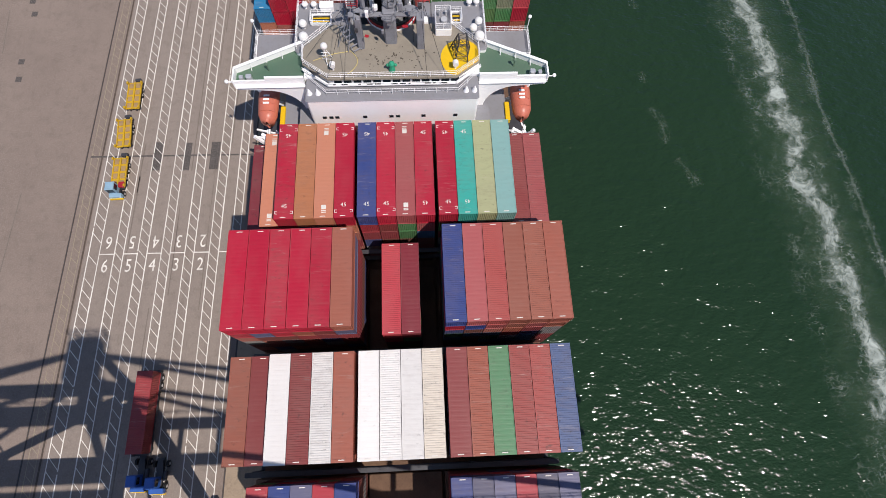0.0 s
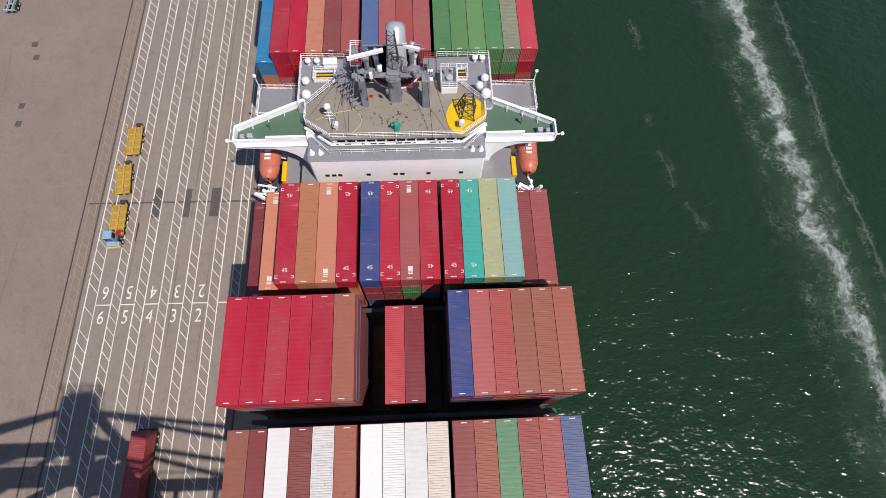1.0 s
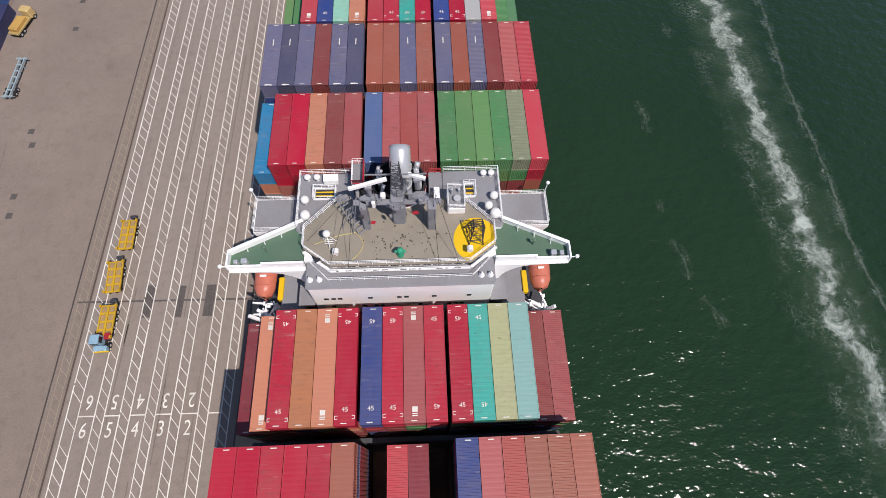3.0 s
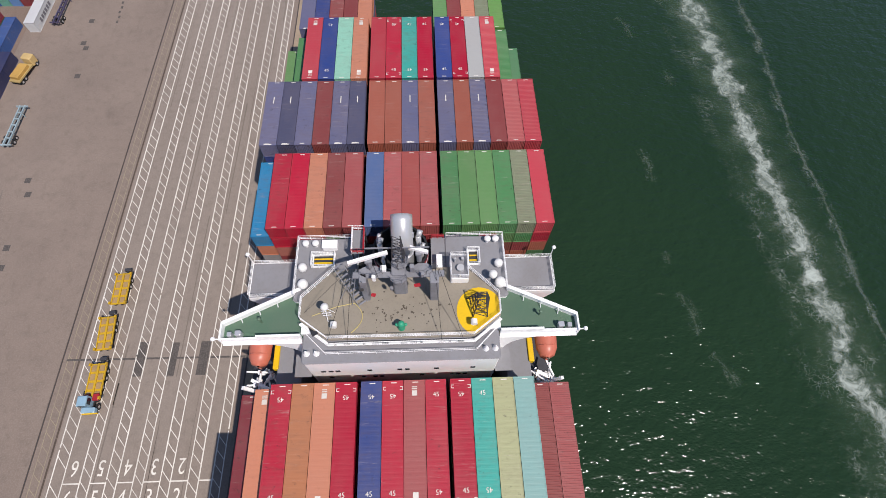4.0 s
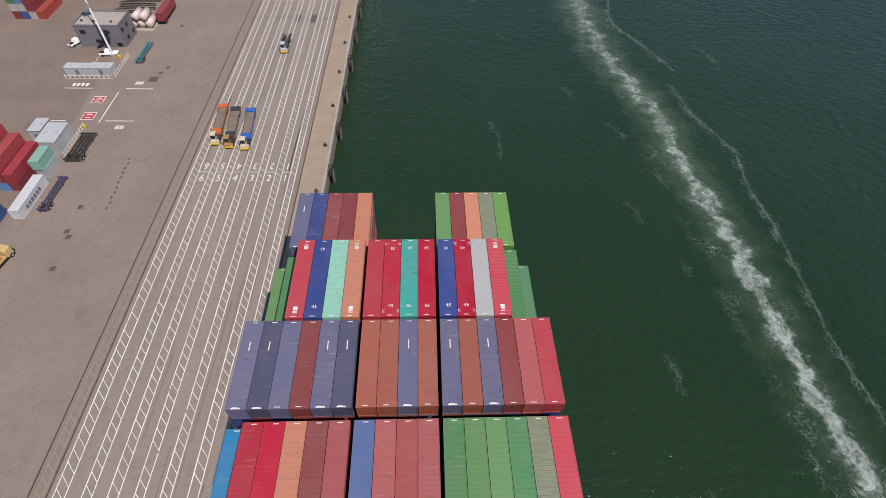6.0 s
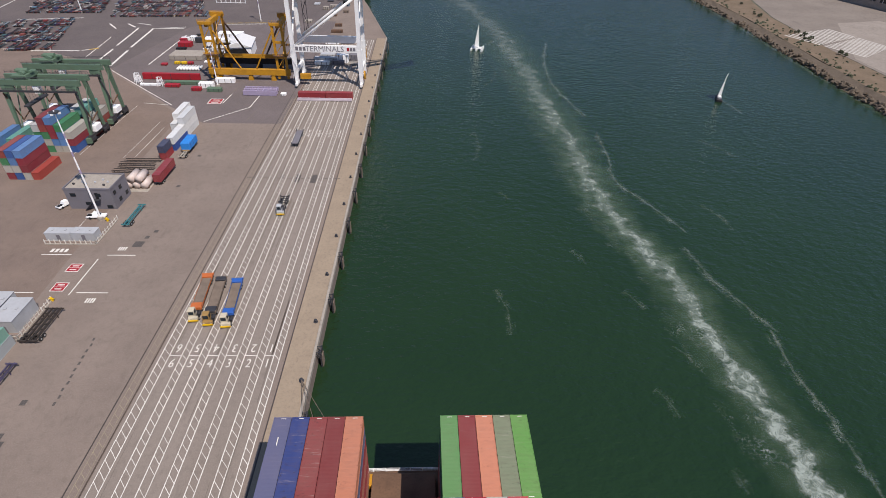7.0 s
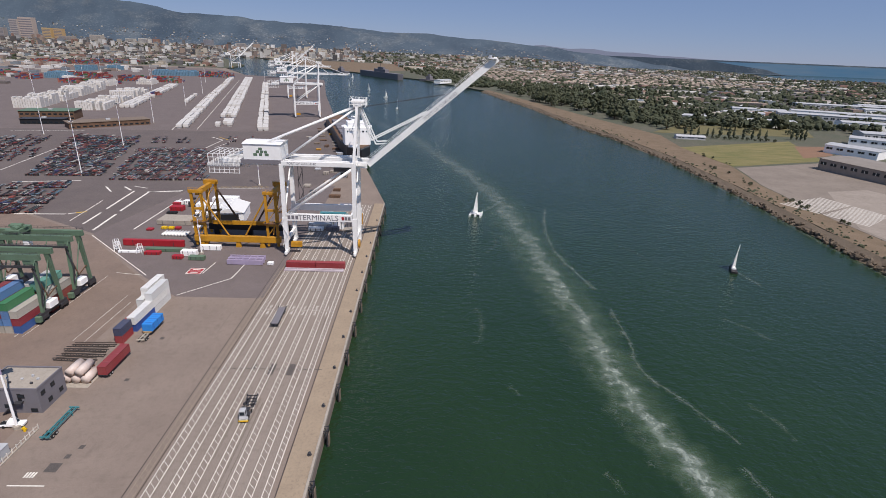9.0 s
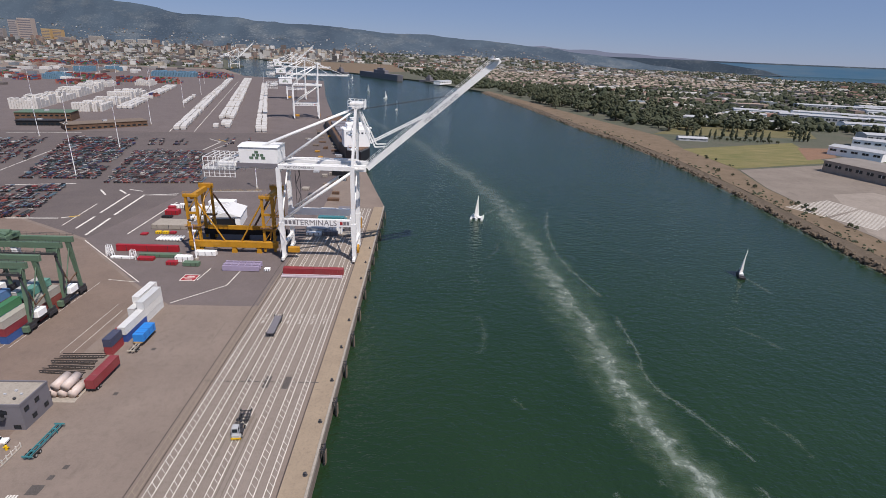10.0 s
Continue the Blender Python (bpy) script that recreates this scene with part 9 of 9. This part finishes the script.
woods = Build()
for k in range(11000):
    y = 850 + rt.uniform(0, 1) ** 1.3 * 3470
    x = rt.uniform(0, 1) * (y * 0.75 + 500) + (300 if y < 1500 else 120 - (y - 1500) * 0.25)
    s = rt.uniform(3.0, 7.5)
    if in_bay(x, y) or bare(x, y):
        continue
    clump(woods, (x, y, LAND + s * 0.8 + rise(x, y)), s, k)
for k in range(6500):
    x, y = rt.uniform(-3900, -500), rt.uniform(2050, 4320)
    if x > -720 - (y - 2050) * 0.4:
        continue
    s = rt.uniform(3.0, 6.0)
    clump(woods, (x, y, LAND + s * 0.8 + rise(x, y)), s, 9000 + k)
many("woods", woods, M_LEAF, "distant street trees and woods", "trees")


def house_mat():
    k = Nodes("house_mixed")
    geo = k.add("ShaderNodeNewGeometry")
    r = k.add("ShaderNodeValToRGB")
    r.color_ramp.interpolation = "CONSTANT"
    cols = ["b3afa8", "86776e", "9d8a7c", "c9c6c1", "5a5654", "a59c8f", "6a625e", "9b9997", "dcd9d4", "4c4a4b", "7b8288", "8a6c60", "beb4a4", "6c6968"]
    while len(r.color_ramp.elements) < len(cols):
        r.color_ramp.elements.new(0.5)
    for i, (e, h_) in enumerate(zip(r.color_ramp.elements, cols)):
        e.position, e.color = i / len(cols), rgb(h_)
    k.link(geo.outputs["Random Per Island"], r.inputs[0])
    return k.done(r.outputs[0], 0.8)


M_HOUSES = house_mat()
def terrace_mat():
    k = Nodes("terrace_mixed")
    geo = k.add("ShaderNodeNewGeometry")
    c = k.ramp(geo.outputs["Random Per Island"], [(0.0, 0.0), (1.0, 1.0)])
    c = k.mix(c, rgb("5c524c"), rgb("a39789"))
    return k.done(k.mix(k.ramp(k.noise(30.0, 4), [(0.4, 0.0), (0.7, 0.5)]), c, rgb("8f7a6c")), 0.8)


M_TERRACE = terrace_mat()
hb = Build()


def hip(b, x, y, w_, d, h_, rz, z=LAND):
    """A small house: walls and a ridged roof."""
    c, s = math.cos(rz), math.sin(rz)
    q = lambda a, e: (x + a * c - e * s, y + a * s + e * c)
    b.prism([q(-w_, -d), q(w_, -d), q(w_, d), q(-w_, d)], z, z + h_)
    o = 0.5
    b.prism([q(-w_ - o, -d - o), q(w_ + o, -d - o), q(w_ + o, d + o), q(-w_ - o, d + o)], z + h_, z + h_ * 1.5, 0, [q(-w_ * 0.6, -0.2), q(w_ * 0.6, -0.2), q(w_ * 0.6, 0.2), q(-w_ * 0.6, 0.2)])


for k in range(1300):
    y = rt.uniform(1000, 3600)
    x = rt.uniform(0, 1) * (y * 0.72 + 300) + (330 if y < 1500 else 330 - (y - 1500) * 0.3)
    if in_bay(x, y):
        continue
    hip(hb, x, y, rt.uniform(4, 7), rt.uniform(3.5, 6), rt.uniform(3.5, 6), rt.choice((0.2, 1.77)))
many("houses", hb, M_HOUSES, "rows of distant pale houses with pitched roofs", "houses")
# an estate of tan terraces in close rows
estate, groves = Build(), Build()
for j in range(26):
    for i in range(60):
        if rt.random() < 0.26:
            continue
        x, y = 240 + i * 21 + (j % 2) * 8 - j * 7 + rt.uniform(-2, 2), 1760 + j * 44 + i * 3 + rt.uniform(-4, 4)
        hip(estate, x, y, rt.uniform(7, 9), rt.uniform(4.5, 6), rt.uniform(5, 7.5), 0.15)
for k in range(900):
    i, j = rt.uniform(0, 60), rt.uniform(0, 26)
    clump(groves, (240 + i * 21 - j * 7, 1782 + int(j) * 44 + i * 3, LAND + 3.5), rt.uniform(3, 6), 40000 + k)
many("street_trees", groves, M_LEAF2, "dark street trees between the terraces", "trees")
many("terraces", estate, M_TERRACE, "close rows of tan terraced houses", "houses")
fb2 = Build()
for k in range(420):
    y = rt.uniform(860, 3900)
    x = rt.uniform(0.15, 1) * (y * 0.85 + 200) + 220
    w_, d = rt.uniform(10, 34), rt.uniform(8, 18)
    if in_bay(x, y):
        continue
    fb2.box(x - w_, y - d, LAND, x + w_, y + d, LAND + rt.uniform(5, 10))
for k in range(8200):
    x, y = rt.uniform(-4100, -420), rt.uniform(2050, 4330)
    if x > -700 - (y - 2050) * 0.35 and y < 3400:
        continue
    w_, d = rt.uniform(3, 13) * (2.0 if k % 9 == 0 else 1), rt.uniform(3, 10)
    z = LAND + rise(x, y)
    fb2.box(x - w_, y - d, z - 2, x + w_, y + d, z + rt.choice((4, 5, 6, 6, 8, 8, 10, 14) if y < 3400 or k % 5 else (8, 12, 18, 26, 34)))
for k in range(420):
    x, y = rt.uniform(-1850, -720), rt.uniform(1100, 1950)
    w_, d = rt.uniform(3, 14), rt.uniform(3, 8)
    fb2.box(x - w_, y - d, -0.5, x + w_, y + d, rt.choice((3, 4, 5, 7)))
for k in range(1500):
    x, y = rt.uniform(-900, 1500), rt.uniform(2500, 4330)
    if x < -420 - (y - 2330) * 0.5 or bare(x, y) or in_bay(x, y):
        continue
    w_, d = rt.uniform(5, 22), rt.uniform(4, 14)
    fb2.box(x - w_, y - d, LAND, x + w_, y + d, LAND + rise(x, y) + rt.choice((5, 6, 8, 12)))
for k in range(900):
    x, y = rt.uniform(900, 2400), rt.uniform(2900, 4650)
    if in_bay(x + 60, y):
        continue
    w_, d = rt.uniform(4, 16), rt.uniform(4, 10)
    fb2.box(x - w_, y - d, LAND, x + w_, y + d, LAND + rise(x, y) + rt.choice((4, 5, 7, 9)))
many("city_blocks", fb2, M_HOUSES, "distant pale low city buildings and sheds", "buildings")


def hangar(x, y, w_, d, h_, rz, wall, label, roof=M_ROOF_GREY):
    t = thing("warehouse", label, "building", pose(x, y, LAND, 0, 0, rz), "warehouses on the far shore")
    part("wall", Build().box(-w_ / 2, -d / 2, 0, w_ / 2, d / 2, h_), wall, t)
    part("roof", Build().prism([(-w_ / 2 - 0.6, -d / 2 - 0.6), (w_ / 2 + 0.6, -d / 2 - 0.6), (w_ / 2 + 0.6, d / 2 + 0.6), (-w_ / 2 - 0.6, d / 2 + 0.6)], h_, h_ + 1.8, 0, [(-w_ / 2, -1), (w_ / 2, -1), (w_ / 2, 1), (-w_ / 2, 1)]), roof, t)
    n = max(3, int(w_ / 9))
    for k in range(n):
        xx = -w_ / 2 + (k + 0.5) * w_ / n
        wn = part("window", Build().box(xx - w_ / n * 0.3, -d / 2 - 0.12, h_ * 0.5, xx + w_ / n * 0.3, -d / 2 + 0.02, h_ * 0.74), M_GLASS, t)
        part("window_bar", Build().box(xx - 0.15, -d / 2 - 0.2, h_ * 0.5, xx + 0.15, -d / 2 - 0.1, h_ * 0.74), M_WHITE, wn)
    return t


hangar(404, 512, 110, 46, 10.5, -74, paint("hangar_wall", "978c82", 0.8, 0.3), "large grey hangar with a row of tall windows", paint("hangar_roof", "8b837b", 0.8, 0.4, "6f675f", 3.0))
for x, y, w_, d, h_, rz, m, lab in ((468, 640, 50, 24, 9, -60, M_WHITE, "white flat-roofed warehouse beside the hangar"), (505, 575, 56, 24, 10, -60, M_WHITE, "white warehouse with window bands"), (560, 700, 80, 24, 9, -40, M_WHITE, "long white warehouse with a pitched roof"),
                                   (326, 722, 34, 9, 3.2, -8, M_ROOF_GREY, "low grey shed beside the park"), (640, 760, 120, 30, 9, -16, M_ROOF_GREY, "long pale grey warehouse among trees"), (700, 880, 110, 28, 10, -16, M_WHITE, "long white warehouse with a pitched roof"),
                                   (520, 880, 80, 22, 9, -10, M_WHITE, "white low school-like building"), (420, 930, 60, 20, 8, -10, M_ROOF_GREY, "grey low building among trees"), (820, 1000, 150, 34, 11, -12, M_ROOF_GREY, "long grey warehouse with a pitched roof"),
                                   (960, 1120, 160, 34, 11, -12, M_WHITE, "long white warehouse with a pitched roof"), (860, 800, 140, 34, 11, -20, M_ROOF_GREY, "pale grey warehouse with many windows"), (60, 1640, 70, 20, 9, 60, M_WHITE, "white waterfront building on the shore"), (760, 1010, 190, 22, 12, -24, M_WHITE, "long white three-storey barracks block"), (690, 960, 170, 22, 12, -24, M_ROOF_GREY, "long grey three-storey barracks block"), (900, 960, 180, 24, 13, -24, M_WHITE, "long white factory with window bands"),
                                   (1010, 900, 170, 26, 13, -24, M_ROOF_GREY, "long grey factory with window bands"), (620, 1060, 90, 24, 10, -18, M_WHITE, "white storage hall among trees"), (560, 1010, 70, 18, 8, -18, M_WHITE, "low white hall among trees"), (1060, 1210, 220, 30, 12, -16, M_WHITE, "very long white storage hall"), (900, 1230, 160, 28, 10, -16, M_ROOF_GREY, "long grey storage hall")):
    hangar(x, y, w_, d, h_, rz, m, lab)

# towers of the city centre
for x, y, w_, d, h_, hexa in ((-3290, 4310, 55, 40, 190, "a89f9a"), (-3215, 4330, 95, 50, 205, "b3a59c"), (-3080, 4330, 60, 40, 140, "c6a878"), (-3000, 4330, 60, 40, 138, "bfa074"), (-3420, 4340, 60, 40, 130, "9c9490"),
                             (-2720, 4300, 80, 50, 105, "b5aca0"), (-2480, 4300, 60, 40, 90, "c9c2b6"), (-2330, 4200, 70, 50, 95, "d0cabf"), (-1900, 4250, 60, 40, 105, "8d8d92"), (-1650, 4200, 60, 40, 90, "a6a09a"), (-1500, 4250, 50, 40, 80, "b9b4ac"), (-2900, 4250, 90, 60, 90, "a59a90")):
    t = thing("city_tower", "distant pale office tower with window bands", "tower", pose(x + 340, y, LAND), "city towers")
    part("wall", Build().box(-w_ / 2, -d / 2, 0, w_ / 2, d / 2, h_ - 18), paint("tower_" + hexa, hexa, 0.7, 0.15), t)
    for k in range(11):
        z = 10 + k * (h_ - 30) / 11
        part("window_band", Build().box(-w_ / 2 + 2, -d / 2 - 0.5, z, w_ / 2 - 2, -d / 2 - 0.1, z + (h_ - 30) / 26), M_WALL_GREY, t)


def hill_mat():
    """Wooded hills seen far off, pale with houses; haze is put into the blue-grey and a faint glow."""
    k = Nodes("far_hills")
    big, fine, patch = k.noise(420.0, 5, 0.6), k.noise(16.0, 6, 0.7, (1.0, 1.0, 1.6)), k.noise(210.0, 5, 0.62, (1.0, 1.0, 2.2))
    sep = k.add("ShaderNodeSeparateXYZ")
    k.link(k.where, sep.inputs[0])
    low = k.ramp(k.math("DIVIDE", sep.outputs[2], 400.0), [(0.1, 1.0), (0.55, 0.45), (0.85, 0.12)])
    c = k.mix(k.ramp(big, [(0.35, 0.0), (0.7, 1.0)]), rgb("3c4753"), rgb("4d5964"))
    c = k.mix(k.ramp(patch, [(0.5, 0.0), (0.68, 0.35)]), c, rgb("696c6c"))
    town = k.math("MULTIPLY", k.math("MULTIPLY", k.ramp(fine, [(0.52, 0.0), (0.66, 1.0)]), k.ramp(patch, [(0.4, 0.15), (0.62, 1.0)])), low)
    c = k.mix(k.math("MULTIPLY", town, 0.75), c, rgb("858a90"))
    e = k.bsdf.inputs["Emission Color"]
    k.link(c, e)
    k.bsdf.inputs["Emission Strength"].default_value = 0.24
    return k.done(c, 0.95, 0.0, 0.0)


def ridge(x):
    """Height of the skyline along the hills."""
    pts = [(-4600, 330), (-3800, 346), (-3350, 350), (-2950, 372), (-2600, 366), (-2250, 326), (-1850, 268), (-1550, 258), (-850, 226), (-150, 197), (520, 170), (1000, 138), (1400, 104), (1700, 74), (2000, 36), (2400, -6), (3010, -12)]
    for (x0, h0), (x1, h1) in zip(pts, pts[1:]):
        if x0 <= x <= x1:
            t = (x - x0) / (x1 - x0)
            return h0 + (h1 - h0) * t * t * (3 - 2 * t)
    return -12


def slope_z(x, t):
    """The hill's face, t from its foot to its crest; the town's raised land joins its foot."""
    foot = 44 * min(1.0, max(0.0, (1500 - x) / 700))
    return foot + max(0.0, ridge(x) - foot) * (0.02 + 0.98 * math.sin(t * math.pi / 2) ** 1.3) * (0.3 + 0.7 * t)


def hill_noise(x, t):
    """Spurs and gullies, strongest half way up."""
    k = min(1.0, max(0.0, (ridge(x) - 60) / 120))
    spur = 1.0 - abs(noise.noise(Vector((x / 230 + 0.8 * math.sin(t * 3), t * 0.9, 5.0)))) * 2.0
    return k * (noise.fractal(Vector((x / 420, t * 1.4, 3.0)), 1.0, 2.0, 5) * 12 * t + spur * 26 * t * (1.15 - t) * 2)


rs_ = Build()
for j in range(13):
    y = 3480 + 850 * j / 12
    for i in range(31):
        x = -4400 + 5900 * i / 30
        rs_.v.append((x, y, LAND + 0.05 + rise(x, y)))
rs_.f += [(j * 31 + i, j * 31 + i + 1, (j + 1) * 31 + i + 1, (j + 1) * 31 + i) for j in range(12) for i in range(30)]
solid("ground_rise", rs_, M_TOWN, "town land climbing towards the hills", "ground", kind="structure")
hl = Build()
nx, ny = 300, 15
pts = []
for j in range(ny):
    for i in range(nx + 1):
        x = -4600 + 7600 * i / nx
        t = j / (ny - 1)
        y = 4330 + 350 * t
        base = slope_z(x, t)
        pts.append((x, y, LAND + base + hill_noise(x, t)))
hl.add(pts, [(j * (nx + 1) + i, j * (nx + 1) + i + 1, (j + 1) * (nx + 1) + i + 1, (j + 1) * (nx + 1) + i) for j in range(ny - 1) for i in range(nx)])
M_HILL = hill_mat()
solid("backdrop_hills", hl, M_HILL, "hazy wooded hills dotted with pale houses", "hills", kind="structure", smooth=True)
# houses and woods on the lower slopes
slope, grove = Build(), Build()
rh = random.Random(19)
for k in range(2600):
    x, t = rh.uniform(-4400, 1300), rh.uniform(0.0, 1.0) ** 2.6 * 0.5
    y = 4330 + 350 * t
    z = LAND + slope_z(x, t) + hill_noise(x, t)
    if noise.noise(Vector((x / 300, t * 4, 7.0))) < -0.1 and t > 0.06:
        continue
    if k % 3:
        w_ = rh.uniform(2.5, 6.0)
        slope.box(x - w_, y - 4, z - 6, x + w_, y + 4, z + rh.choice((2, 2.5, 3, 4)))
    else:
        clump(grove, (x, y - 1, z - 0.5), rh.uniform(2.5, 4.5), 20000 + k)
many("hill_houses", slope, M_HOUSES, "pale houses scattered over the hillside", "houses")
many("hill_woods", grove, M_LEAF2, "dark woods on the hillside", "trees")


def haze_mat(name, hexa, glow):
    """Far water or coast, with sea haze put into its colour and a glow."""
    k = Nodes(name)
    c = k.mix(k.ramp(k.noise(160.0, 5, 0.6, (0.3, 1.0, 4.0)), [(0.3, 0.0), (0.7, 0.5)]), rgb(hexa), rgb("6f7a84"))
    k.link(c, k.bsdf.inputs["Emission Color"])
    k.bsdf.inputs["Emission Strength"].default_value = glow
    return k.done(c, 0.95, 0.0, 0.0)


# the open bay and its far coast, down to the horizon
bay_sheet = Build()
bay_sheet.add([(x, 4699.9, z) for x, z in ((2480, 80), (2700, 56), (2950, 30), (3100, SEA), (6300, SEA), (6300, 80))], [(5, 4, 3, 2, 1, 0)])
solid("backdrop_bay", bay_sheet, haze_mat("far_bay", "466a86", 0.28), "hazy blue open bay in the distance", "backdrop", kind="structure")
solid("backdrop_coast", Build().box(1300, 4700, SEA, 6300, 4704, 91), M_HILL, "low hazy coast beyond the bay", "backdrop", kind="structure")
fr = Build()
top = [(-300 + 110 * k, 91 + 95 * math.sin(math.pi * min(1.0, k / 26)) ** 0.8 * (0.86 + 0.14 * math.sin(k * 1.7)) * (1 - k / 34)) for k in range(27)]
fr.v += [(x, 4760, 60) for x, z in top] + [(x, 4760, z) for x, z in top]
fr.f += [(k, k + 1, k + 28, k + 27) for k in range(26)]
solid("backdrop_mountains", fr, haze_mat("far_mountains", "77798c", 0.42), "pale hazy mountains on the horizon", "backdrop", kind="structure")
streak("surf_line", SURF, 5.0, M_LACE, "thin white line of surf along the stony bank", 0.05)
# scrub and stones along the shore
scrub, stones = Build(), Build()
edge = BANK
for k in range(1100):
    i = min(len(edge) - 2, int(rt.uniform(0, 1) ** 1.4 * (len(edge) - 1)))
    t = rt.uniform(0, 1)
    x, y = (edge[i][a] + (edge[i + 1][a] - edge[i][a]) * t for a in (0, 1))
    if k % 3 == 0:
        clump(scrub, (x + rt.choice((rt.uniform(8, 13), rt.uniform(8, 30))), y, LAND + 0.2), rt.uniform(0.25, 0.9) * rt.choice((1, 1, 1.6)), 300 + k)
    else:
        clump(stones, (x + rt.uniform(-2.5, 3.0), y, rt.uniform(-4.3, -2.2)), rt.uniform(0.5, 1.5), 300 + k)
many("scrub", scrub, M_LEAF2, "low olive scrub along the shore", "shrubs")
many("shore_stones", stones, M_ROCK, "dark stones along the waterline", "stones")
streak("shore_foam", [(x - 3.6, y) for x, y in edge], 6.0, M_LACE, "thin white foam where ripples meet the shore", 0.05)
